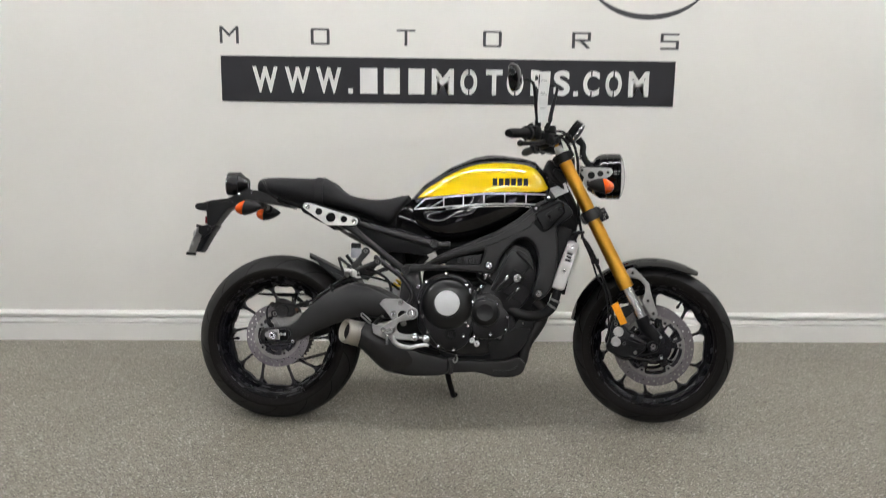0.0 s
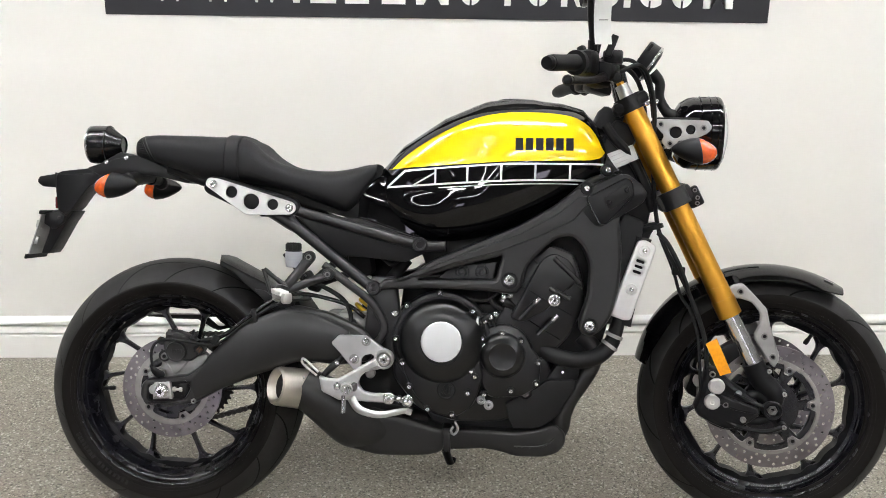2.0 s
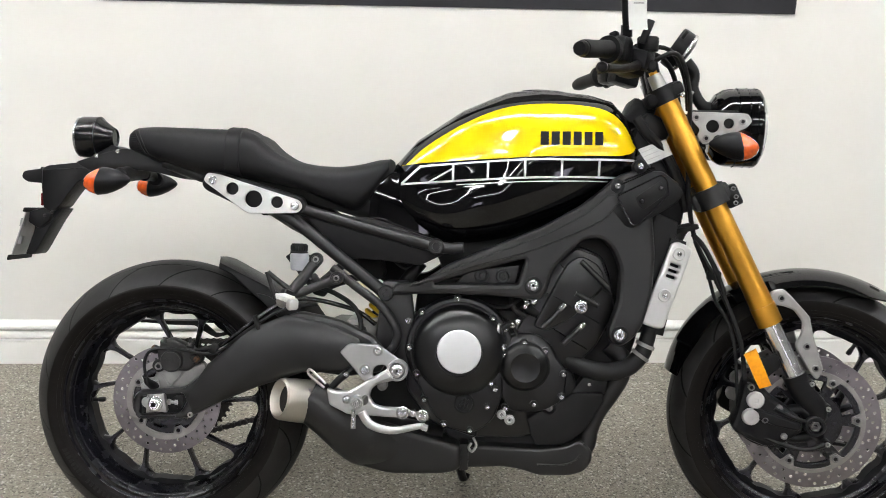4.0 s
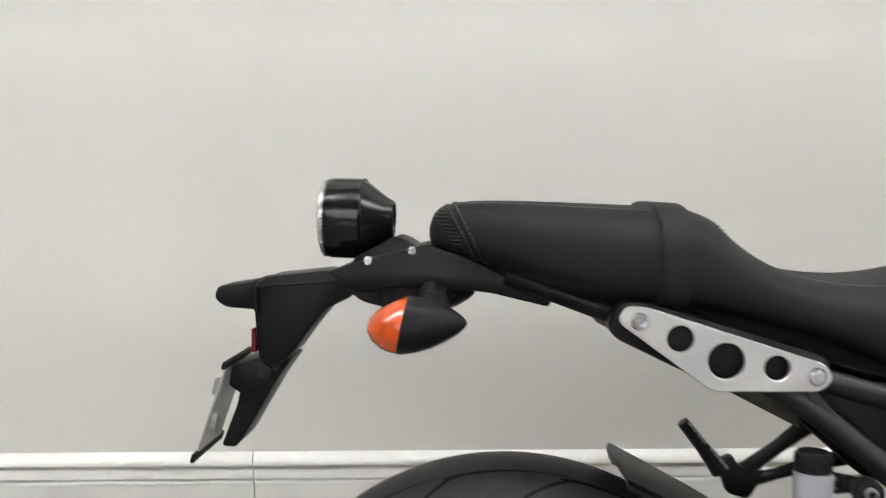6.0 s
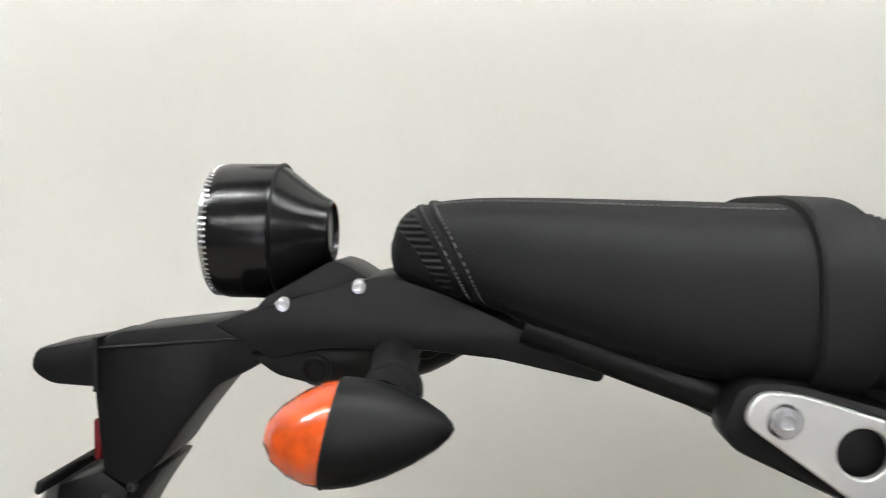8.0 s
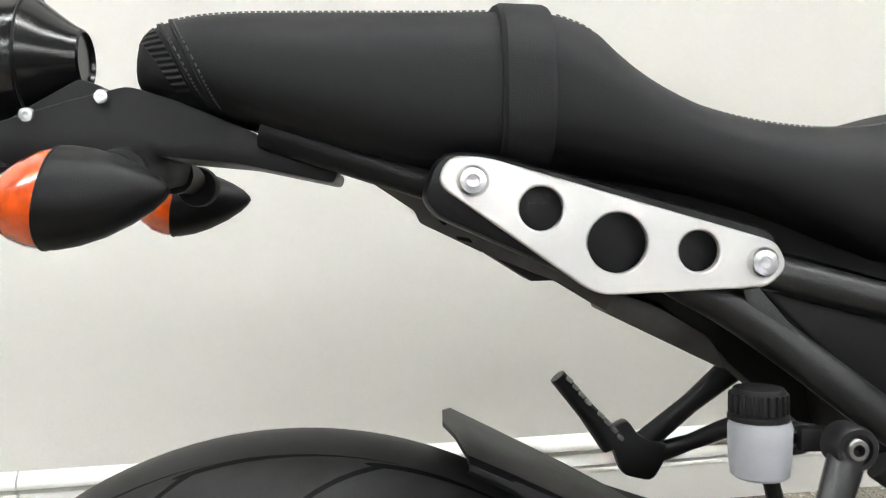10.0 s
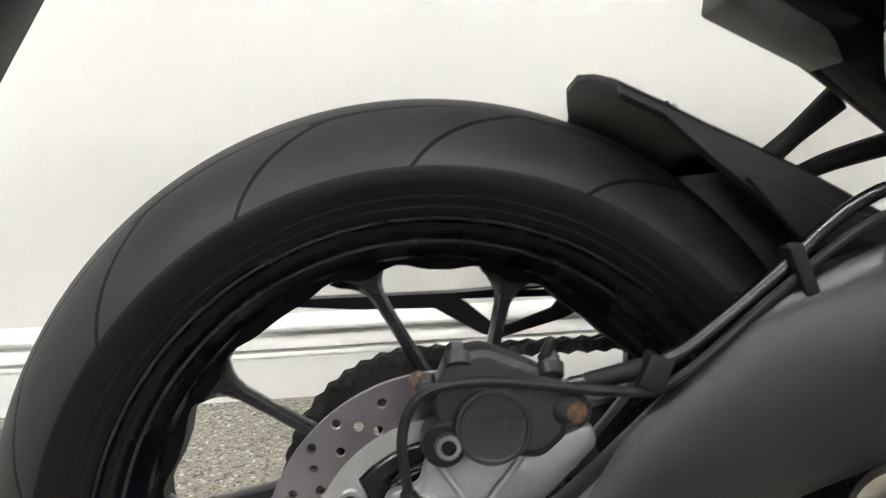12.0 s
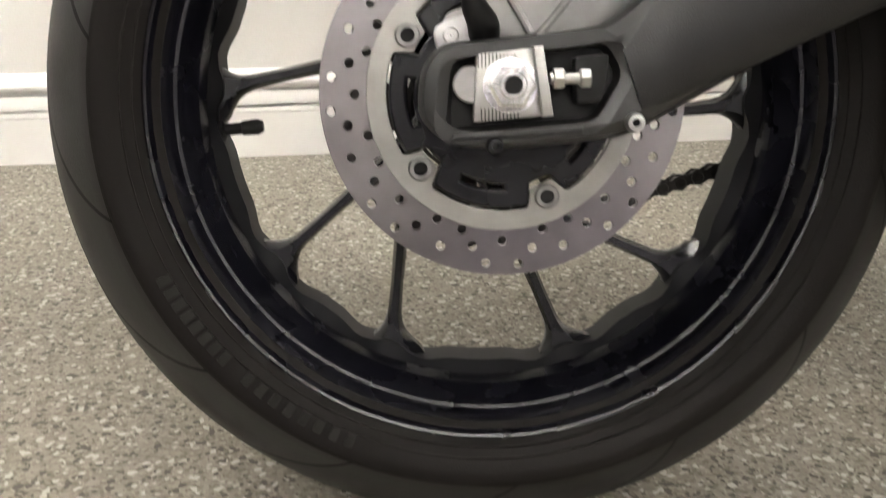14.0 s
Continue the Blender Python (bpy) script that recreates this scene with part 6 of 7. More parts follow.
for bx, bz, rr in ((0.541, 0.327, 0.0105), (0.564, 0.326, 0.0060), (0.584, 0.322, 0.0105), (0.422, 0.351, 0.0070)):
    part("pivot", moved(lathe([(rr * 1.3, 0.006), (rr * 1.3, -0.004), (rr * 1.1, -0.006), (rr * 0.95, -0.0045), (rr * 0.8, -0.0045), (rr * 0.75, -0.009), (rr * 0.3, -0.010)], 24), pose(bx, -0.193, bz)), M["chrome"], lev)
part("foot_peg", tube([(0.443, -0.185, 0.345), (0.4455, -0.205, 0.3475), (0.448, -0.228, 0.35)], [0.0165, 0.0140, 0.0125], 18), M["cast_silver"], lev, "silver ribbed rider footpeg")
for k in range(5):
    part("peg_rib", moved(block((0.0018, 0.004, 0.020 - 0.004 * abs(k - 2)), 0.0006, 1), pose(0.448 - 0.008 + 0.004 * k, -0.2290, 0.35, 0, 12, 0)), M["chrome"], lev)
part("return_spring", moved(lathe([(0.0085, -0.004), (0.0105, -0.002), (0.0105, 0.002), (0.0085, 0.004)], 20), pose(0.4610, -0.196, 0.3510, 0, 0, 60)), M["bolt_dark"], lev)
part("feeler_pin", tube([(0.441, -0.222, 0.336), (0.441, -0.224, 0.297)], [0.0046, 0.0056], 12), M["chrome"], lev)
part("stop_bolt", moved(lathe([(0.0115, 0.01), (0.0115, -0.004), (0.009, -0.006), (0.001, -0.006)], 20), pose(0.493, -0.150, 0.375)), M["bolt_dark"], bike, "dark frame bolt behind the footrest")
part("master_cylinder", tube([(0.383, -0.150, 0.367), (0.399, -0.150, 0.384), (0.416, -0.150, 0.399)], [0.0075, 0.0085, 0.0085], 14), M["engine"], bike, "black rear brake master cylinder")
part("push_rod", tube([(0.416, -0.150, 0.399), (0.434, -0.150, 0.417)], [0.0072, 0.0060], 12), M["rubber"], bike)
bolt(bike, 0.416, -0.160, 0.399, 0.006, "chrome", 0.005)
part("heel_wire", tube([(0.372, -0.182, 0.372), (0.345, -0.178, 0.392), (0.336, -0.176, 0.402), (0.342, -0.176, 0.408), (0.375, -0.18, 0.38)], 0.0028, 8), M["steel"], lev)

# passenger footrest hangers
hg = part("peg_hanger", tube([(0.345, -0.150, 0.641), (0.326, -0.168, 0.613), (0.300, -0.196, 0.574)], [0.0125, 0.0112, 0.0125], 12, flat=0.7), M["frame"], bike, "black passenger footrest hanger")
part("hanger_arm", tube([(0.390, -0.150, 0.603), (0.350, -0.168, 0.587), (0.302, -0.196, 0.568)], [0.0115, 0.0092, 0.0105], 12, flat=0.7), M["frame"], hg)
part("hanger_strut", tube([(0.302, -0.196, 0.576), (0.276, -0.197, 0.596), (0.250, -0.198, 0.616)], [0.0075, 0.0050, 0.0055], 10), M["frame"], hg)
part("hanger_strut", tube([(0.249, -0.198, 0.617), (0.257, -0.198, 0.590), (0.268, -0.199, 0.560)], [0.0060, 0.0046, 0.0060], 10), M["frame"], hg)
part("peg_joint", moved(block((0.026, 0.026, 0.030), 0.006), pose(0.291, -0.202, 0.566, 0, 20, 40)), M["frame"], hg)
part("peg_clevis", moved(block((0.018, 0.016, 0.025), 0.005), pose(0.286, -0.214, 0.556, 0, 32, 40)), M["bracket"], hg)
PEG = pose(0.277, -0.222, 0.568) @ Vector((0.044, -0.050, -0.006)).to_track_quat("X", "Z").to_matrix().to_4x4()
peg = part("passenger_peg", moved(block((0.046, 0.021, 0.014), 0.005, 3), PEG @ pose(0.033, 0, -0.006)), M["bracket"], hg, "silver ribbed passenger footpeg")
for k in range(8):
    part("peg_rib", moved(block((0.0026, 0.024, 0.011), 0.0011), PEG @ pose(0.0125 + k * 0.0055, 0, 0.0035, 0, -24, 0)), M["alu"], peg)
part("peg_knuckle", ring_loft([[tuple(PEG @ Vector((x, w * cy, -0.005 + h * cz))) for cy, cz in ((-1, -0.6), (-0.7, -1), (0.7, -1), (1, -0.6), (1, 0.6), (0.7, 1), (-0.7, 1), (-1, 0.6))] for x, w, h in ((0.0545, 0.0095, 0.008), (0.0565, 0.0115, 0.0108), (0.0635, 0.0120, 0.0118), (0.0675, 0.0102, 0.0102), (0.0692, 0.007, 0.0074))]), M["alu"], peg)
fh = part("far_peg_hanger", tube([(0.390, 0.145, 0.640), (0.350, 0.150, 0.605), (0.300, 0.160, 0.560)], [0.014, 0.010, 0.012], 12, flat=0.6), M["frame"], bike, "black passenger footrest hanger")
part("hanger_arm", tube([(0.47, 0.140, 0.605), (0.392, 0.148, 0.583), (0.350, 0.152, 0.567), (0.300, 0.160, 0.550)], [0.012, 0.010, 0.008, 0.012], 12, flat=0.6), M["frame"], fh)
part("hanger_foot", prism(rounded([(0.300, 0.575), (0.335, 0.565), (0.315, 0.530), (0.285, 0.537), (0.270, 0.580), (0.290, 0.592)], 0.008, 3), 0.15, 0.165, 0.003), M["frame"], fh)
fpeg = part("folded_peg", tube([(0.276, 0.152, 0.568), (0.250, 0.150, 0.600), (0.222, 0.148, 0.634)], [0.013, 0.009, 0.008], 12), M["frame"], fh, "folded passenger footpeg")
for k in range(4):
    for bx, bz in ((0.232 + k * 0.0058, 0.632 - k * 0.0072), (0.262 + k * 0.006, 0.598 - k * 0.0072)):
        part("peg_stud", moved(block((0.006, 0.02, 0.004), 0.001, 1), pose(bx, 0.146, bz, 0, 40, 0)), M["steel"], fpeg)
res = part("fluid_reservoir", moved(lathe([(0.0160, 0.0), (0.0185, 0.002), (0.0197, 0.012), (0.0202, 0.033), (0.0185, 0.038)], 32), pose(0.3015, -0.120, 0.6165, 90, 0, 0)), M["reservoir"], bike, "milky brake fluid reservoir with a black cap")
part("reservoir_cap", moved(lathe([(0.0195, 0.0), (0.0195, 0.003), (0.0172, 0.004), (0.0172, 0.018), (0.0158, 0.0205), (0.001, 0.021)], 28), pose(0.3005, -0.120, 0.654, 90, 0, 0)), M["plastic_dark"], res)
for k in range(20):
    t = 2 * math.pi * k / 20
    part("cap_rib", moved(block((0.003, 0.003, 0.013), 0.0006, 1), pose(0.3005 + 0.0174 * math.cos(t), -0.120 + 0.0174 * math.sin(t), 0.665, 0, 0, math.degrees(t))), M["plastic_dark"], res)
part("reservoir_clip", moved(block((0.022, 0.012, 0.016), 0.003), pose(0.338, -0.118, 0.640)), M["plastic_dark"], res)
part("reservoir_hose", tube([(0.312, -0.112, 0.612), (0.325, -0.108, 0.585), (0.37, -0.10, 0.57), (0.42, -0.105, 0.54), (0.44, -0.12, 0.50), (0.43, -0.14, 0.45)], 0.0055, 10), M["rubber"], res)

gus = part("frame_gusset", prism([(0.2880, 0.7380), (0.2980, 0.7400), (0.3420, 0.6900), (0.3270, 0.6850), (0.2940, 0.7190)], -0.125, -0.117, 0.0015), M["frame"], bike, "black welded gusset plate on the subframe")
part("tray_edge", prism(rounded([(0.2445, 0.7224), (0.2720, 0.7148), (0.2846, 0.7098), (0.3278, 0.6846), (0.3365, 0.6721), (0.3421, 0.6561), (0.2418, 0.7053)], 0.003, 2), 0.044, 0.10, 0.0012), M["tray_grey"], bike, "grey plastic edge of the under-seat tray")
tray = part("tray_panel", prism(rounded([(0.0344, 0.8433), (0.0578, 0.8459), (0.0995, 0.8102), (0.1471, 0.7947), (0.1454, 0.7757), (0.1612, 0.7638), (0.1417, 0.7552), (0.0894, 0.7804), (0.0858, 0.7899), (0.0340, 0.8247)], 0.003, 2), 0.044, 0.052, 0.0012), M["tray_grey"], bike, "grey plastic under-seat tray with small slots")
part("tray_rail", prism(rounded([(0.1371, 0.7695), (0.1612, 0.7662), (0.2050, 0.7435), (0.2469, 0.7189), (0.2418, 0.7063), (0.1999, 0.7319), (0.1417, 0.7552)], 0.002, 2), 0.0425, 0.052, 0.0012), M["tray_grey"], tray)
# slots are not cut: black patches on the tray give their shade
for cut in ([(0.1047, 0.7819), (0.1158, 0.7876), (0.1205, 0.7861), (0.1094, 0.7781)],
            [(0.1182, 0.7866), (0.1334, 0.7790), (0.1300, 0.7767), (0.1171, 0.7833)],
            [(0.1188, 0.7696), (0.1298, 0.7676), (0.1322, 0.7638), (0.1202, 0.7667)]):
    part("slot_plug", prism(cut, 0.0418, 0.045, 0.0003), M["plastic_dark"], tray)
part("reservoir_tab", prism(rounded([(0.3180, 0.6510), (0.3480, 0.6460), (0.3380, 0.6280), (0.3180, 0.6260)], 0.004, 3), -0.112, -0.106, 0.001), M["frame"], bike)
bolt(bike, 0.325, -0.1125, 0.64, 0.0062, "bolt_dark", 0.005)
for bx, bz in ((0.344, 0.6435), (0.389, 0.6045)):
    part("hanger_washer", moved(lathe([(0.0142, 0.016), (0.0142, -0.001), (0.0128, -0.003), (0.0098, -0.003), (0.0092, 0.0005), (0.001, 0.0005)], 28), pose(bx, -0.159, bz)), M["frame"], hg)
    bolt(hg, bx, -0.1585, bz, 0.0068, "bolt_dark", 0.005)

# shock absorber
coil = []
for k in range(90):
    t = k / 90 * 6 * 2 * math.pi
    f = k / 89
    coil.append((0.440 + 0.055 * f + 0.026 * math.cos(t) * 0.78, -0.04 + 0.026 * math.sin(t), 0.478 + 0.072 * f - 0.026 * math.cos(t) * 0.60))
shock = part("shock_absorber", tube([(0.44, -0.04, 0.478), (0.565, -0.04, 0.638)], 0.015, 16), M["plastic_dark"], bike, "rear shock absorber with a yellow coil spring")
part("coil_spring", tube(coil, 0.0052, 8, n=2), M["spring"], shock)
part("swing_linkage", prism(rounded([(0.40, 0.505), (0.50, 0.515), (0.52, 0.47), (0.44, 0.46)], 0.008, 3), -0.08, 0.05, 0.006), M["bracket"], bike)
part("battery_wires", tube([(0.505, -0.06, 0.640), (0.53, -0.07, 0.625), (0.55, -0.06, 0.64), (0.56, -0.05, 0.66)], 0.004, 8), M["rubber"], bike)
part("inner_fender", prism(rounded([(0.415, 0.655), (0.47, 0.65), (0.48, 0.60), (0.45, 0.585), (0.42, 0.61)], 0.01, 3), -0.03, 0.09, 0.006), M["plastic_dark"], bike)
part("pivot_plate", prism(rounded([(0.485, 0.60), (0.545, 0.60), (0.56, 0.50), (0.545, 0.40), (0.49, 0.38), (0.47, 0.45)], 0.012, 3), -0.125, -0.09, 0.008), M["frame"], bike)
bolt(bike, 0.545, -0.128, 0.515, 0.0085, "chrome", 0.006)

# ---- tail ----
arm = part("tail_bracket", prism(rounded([(-0.226, 0.842), (-0.200, 0.851), (-0.150, 0.8665), (-0.112, 0.8760), (-0.075, 0.8655), (-0.02, 0.841), (0.030, 0.818), (0.027, 0.809), (-0.038, 0.823), (-0.09, 0.828), (-0.15, 0.828), (-0.186, 0.820)], 0.006, 3), -0.056, 0.056, 0.008), M["plastic"], bike, "black tail bracket under the rear lamp")
for bx, bz in ((-0.1780, 0.8562), (-0.1285, 0.8682)):
    bolt(arm, bx, -0.0555, bz, 0.0056, "chrome", 0.0035)
part("lamp_stand", prism(rounded([(-0.205, 0.846), (-0.196, 0.858), (-0.150, 0.884), (-0.138, 0.880), (-0.116, 0.866), (-0.13, 0.855)], 0.004, 2), -0.036, 0.036, 0.003), M["plastic"], bike)
LAMP = pose(-0.236, 0, 0.902) @ pose(0, 0, 0, 0, 3, -90)
lampo = part("tail_lamp", moved(lathe([(0.0455, 0.000), (0.0465, 0.004), (0.0475, 0.008), (0.0475, 0.043), (0.0462, 0.0455), (0.0452, 0.047), (0.0405, 0.0535), (0.0345, 0.0610), (0.0288, 0.0685), (0.0248, 0.0745), (0.0225, 0.0790), (0.0205, 0.0805), (0.0192, 0.0775), (0.001, 0.0775)], 64), LAMP), M["satin"], bike, "round black tail lamp with a clear lens", sharp=0.35)
part("lamp_lens", moved(lathe([(0.001, -0.0105), (0.02, -0.0095), (0.036, -0.006), (0.044, 0.000), (0.0445, 0.004)], 56), LAMP), M["lens"], lampo, "clear lamp lens")
part("lens_rim", moved(lathe([(0.0445, 0.004), (0.0445, -0.002), (0.0452, -0.0026), (0.0456, -0.002), (0.0456, 0.004)], 64, close=True), LAMP), M["chrome"], lampo)
for k in range(72):
    t = 2 * math.pi * k / 72
    part("lens_rib", moved(moved(block((0.0018, 0.0055, 0.0012), 0.0003, 1), pose(0.0456 * math.cos(t), 0.0008, 0.0456 * math.sin(t), 0, -math.degrees(t) + 90, 0)), LAMP), M["chrome"], lampo)
part("lamp_ring", moved(lathe([(0.0472, 0.0443), (0.0482, 0.0455), (0.0472, 0.0467), (0.046, 0.0455)], 56, close=True), LAMP), M["plastic"], lampo)

fen = part("rear_fender", prism(rounded([(-0.314, 0.790), (-0.311, 0.826), (-0.300, 0.833), (-0.229, 0.842), (-0.188, 0.824), (-0.200, 0.812), (-0.229, 0.797), (-0.252, 0.768), (-0.270, 0.742), (-0.290, 0.726), (-0.308, 0.735)], 0.006, 3), -0.036, 0.036, 0.006), M["plastic"], bike, "black plastic rear fender and plate holder")
part("plate_lamp", prism(rounded([(-0.366, 0.804), (-0.362, 0.819), (-0.310, 0.828), (-0.312, 0.792), (-0.352, 0.794)], 0.007, 3), -0.026, 0.026, 0.007), M["plastic"], fen, "black number plate lamp housing")
part("red_reflector", moved(block((0.006, 0.044, 0.029), 0.002), pose(-0.3185, 0, 0.755)), M["red"], fen, "dark red rear reflector")
part("plate_hinge", prism(rounded([(-0.3420, 0.7260), (-0.3109, 0.7370), (-0.2900, 0.7230), (-0.2960, 0.7046), (-0.3206, 0.6874), (-0.3450, 0.7020)], 0.004, 3), -0.034, 0.040, 0.004), M["plastic"], fen)
part("plate_arm", prism(rounded([(-0.3307, 0.7137), (-0.3110, 0.7330), (-0.2720, 0.7355), (-0.2910, 0.7077), (-0.3306, 0.6370), (-0.3390, 0.6260), (-0.3560, 0.6270), (-0.3430, 0.6626), (-0.3370, 0.6790)], 0.004, 3), -0.022, 0.044, 0.004), M["plastic"], fen)
for bx, bz in ((-0.3050, 0.7180), (-0.2880, 0.7265)):
    bolt(fen, bx, -0.034, bz, 0.0040, "caliper", 0.003)
part("number_plate", moved(block((0.003, 0.085, 0.115), 0.001, 1), pose(-0.362, 0, 0.675, 0, 18, 0)), M["plate"], fen, "plain grey plate blank in a clear frame")
part("plate_frame", moved(block((0.005, 0.110, 0.012), 0.0015, 1), pose(-0.380, 0, 0.620, 0, 18, 0)), M["plastic_dark"], fen)
part("plate_frame", moved(block((0.005, 0.110, 0.010), 0.0015, 1), pose(-0.344, 0, 0.730, 0, 18, 0)), M["plastic_dark"], fen)
for bz, bx in ((0.66, -0.37), (0.70, -0.363)):
    part("plate_screw", moved(block((0.012, 0.012, 0.02), 0.002), pose(bx + 0.006, -0.03, bz, 0, 12, 0)), M["steel"], fen)
part("fender_recess", moved(lathe([(0.010, 0), (0.010, -0.003), (0.008, -0.003), (0.007, 0), (0.001, 0)], 20), pose(-0.158, -0.046, 0.812)), M["plastic_dark"], fen)
part("under_arm", prism(rounded([(-0.205, 0.822), (-0.09, 0.83), (-0.095, 0.812), (-0.15, 0.800), (-0.185, 0.808)], 0.005, 3), -0.046, 0.046, 0.005), M["plastic_dark"], fen)


part("fender_line", tube([(-0.311, -0.0362, 0.822), (-0.26, -0.0362, 0.826), (-0.21, -0.0362, 0.830)], 0.0012, 6), M["plastic"], fen)
part("fender_joint", box(-0.3135, -0.3105, -0.0385, 0.03, 0.792, 0.829), M["plastic_dark"], fen)


def indicator(name, m, flip=1):
    """A turn lamp: a drop-shaped black body with an orange dome and a crease along each side; its lens looks along -x * flip."""
    prof_b = [(0.0310, 0.0), (0.0309, 0.006), (0.0290, 0.018), (0.0245, 0.032), (0.0175, 0.046), (0.0100, 0.057), (0.0042, 0.0625), (0.0005, 0.0642)]
    prof_l = [(0.0306, 0.0), (0.0288, -0.009), (0.0240, -0.020), (0.0165, -0.030), (0.0080, -0.0360), (0.0005, -0.0378)]

    def shell(prof, n=48):
        rings = []
        for r, d in prof:
            ring = []
            for k in range(n):
                t = 2 * math.pi * k / n
                c, s = math.cos(t), math.sin(t)
                fold = max(0.0, 1 - abs(math.asin(max(-1.0, min(1.0, s))) + 0.30) / 0.75)
                q = r * (0.965 + 0.075 * fold)
                z = q * s - 0.10 * r
                ring.append(((d + 0.18 * z) * flip, q * c * 0.98, z + 0.0031 + 0.09 * min(d, 0.0)))
            rings.append(ring)
        return ring_loft(rings)

    body = part(name, shell(prof_b), M["plastic"], bike, "black turn signal with an orange lens", at=m, sharp=0.28)
    part("signal_lens", shell(prof_l), M["orange"], body, "orange signal lens", sharp=0.28)
    part("lens_joint", shell([(0.0300, -0.0008), (0.0314, -0.0006), (0.0314, 0.0006), (0.0300, 0.0008)]), M["plastic_dark"], body)
    return body


for s in (-1, 1):
    ind = indicator("turn_signal", pose(-0.1255, s * 0.155, 0.7985))
    part("signal_stalk", tube([(0.022, -s * 0.02, 0.012), (0.022, -s * 0.06, 0.020), (0.020, -s * 0.11, 0.022)], [0.014, 0.012, 0.016], 14), M["plastic_dark"], ind)
    part("stalk_collar", moved(lathe([(0.0120, -0.010), (0.0165, -0.009), (0.0175, -0.006), (0.0175, 0.004), (0.0160, 0.006), (0.0120, 0.007)], 32), pose(0.026, -s * 0.045, 0.014)), M["plastic_dark"], ind)

# ---- front end, turned a little to its right about the steering axis ----
before_front = set(bike.children)
STEER = Matrix.Translation((1.20, -0.104, 0.80)) @ Matrix.Rotation(math.radians(-7.0), 4, Vector((-0.43, 0, 0.90))) @ Matrix.Translation((-1.20, 0.104, -0.80))
AX = Vector((0.309, 0, -0.601)).normalized()
TOP = Vector((1.080, 0, 1.022))


def along(d, y, off=0.0):
    p = TOP + AX * d
    n = Vector((AX.z, 0, -AX.x)) * -1
    return (p.x + n.x * off, y, p.z + n.z * off)


for s in (-1, 1):
    y = s * 0.104
    fk = part("fork_leg", tube([along(0.0, y), along(0.24, y)], 0.0245, 28), M["gold"], bike, "gold anodised upside-down fork leg")
    part("fork_tube", tube([along(0.24, y), along(0.47, y), along(0.475, y), along(0.545, y)], [0.0245, 0.0252, 0.0258, 0.0258], 28, n=4), M["gold"], fk)
    part("seal_collar", tube([along(0.508, y), along(0.552, y)], 0.0275, 28), M["gold"], fk)
    part("fork_slider", tube([along(0.55, y), along(0.70, y)], 0.0205, 24), M["chrome"], fk, "polished steel fork slider")
    part("fork_cap", tube([along(-0.045, y), along(-0.012, y)], [0.015, 0.017], 12), M["steel"], fk, "silver fork top cap")
    part("cap_hex", tube([along(-0.052, y), along(-0.04, y)], 0.010, 6), M["gold"], fk)
    foot = part("fork_foot", tube([along(0.675, y), along(0.72, y), along(0.765, y, 0.012), (1.4345, y, 0.314)], [0.0255, 0.0255, 0.0235, 0.020], 20), M["plastic"], fk, "black fork foot")
    part("axle_clamp", moved(lathe([(0.0225, 0.026), (0.0225, -0.024), (0.020, -0.027), (0.0150, -0.027), (0.0140, -0.012), (0.001, -0.012)], 32), pose(1.4345, y, 0.314)), M["plastic"], fk)
    part("axle_bore", moved(lathe([(0.0115, 0.0), (0.0115, -0.013), (0.0095, -0.0145), (0.0060, -0.0145), (0.0055, -0.004), (0.001, -0.004)], 6), pose(1.4345, y + s * 0.012, 0.314)), M["bolt_dark"], fk)
part("top_yoke", moved(block((0.085, 0.265, 0.030), 0.010), pose(1.083, 0, 1.020, 0, -27, 0)), M["plastic"], bike, "black top yoke")
for s in (-1, 1):
    part("yoke_ring", tube([along(-0.014, s * 0.104), along(0.022, s * 0.104)], 0.034, 28), M["plastic"], bike)
    part("lower_clamp", tube([along(0.225, s * 0.104), along(0.268, s * 0.104)], 0.0345, 28), M["frame"], bike)
    bolt(bike, 1.119, s * 0.104 - 0.020, 1.020, 0.0068, "chrome", 0.005)
    bolt(bike, 1.145, s * 0.04 - 0.02, 1.028, 0.006, "chrome", 0.005)
part("lower_yoke", moved(block((0.085, 0.24, 0.04), 0.010), pose(*along(0.247, 0, 0.0), 0, -27, 0)), M["frame"], bike, "black lower yoke")
for k, (bx, bz) in enumerate(((1.236, 0.822), (1.243, 0.805), (1.243, 0.792))):
    bolt(bike, bx, -0.118, bz, 0.005, "bolt_dark", 0.004)

part("clamp_ear", moved(block((0.034, 0.026, 0.048), 0.006), pose(1.236, -0.104, 0.806, 0, -27, 0)), M["plastic"], bike)
# headlight
HL = pose(1.308, 0, 0.956) @ pose(0, 0, 0, 0, -3, 90)
hl = part("headlight", moved(lathe([(0.083, 0.006), (0.087, 0.010), (0.0885, 0.014), (0.0885, 0.055), (0.087, 0.060), (0.087, 0.075), (0.084, 0.088), (0.074, 0.104), (0.058, 0.114), (0.001, 0.118)], 72), HL), M["gloss"], bike, "round glossy black headlight", sharp=0.35)
part("headlight_lens", moved(lathe([(0.001, -0.012), (0.04, -0.009), (0.07, -0.001), (0.0835, 0.007), (0.083, 0.010)], 60), HL), M["lens"], hl, "clear headlight lens")
for yy in (0.020, 0.036, 0.058):
    part("headlight_ring", moved(lathe([(0.088, yy - 0.0015), (0.0897, yy), (0.088, yy + 0.0015), (0.086, yy)], 64, close=True), HL), M["gloss"], hl)
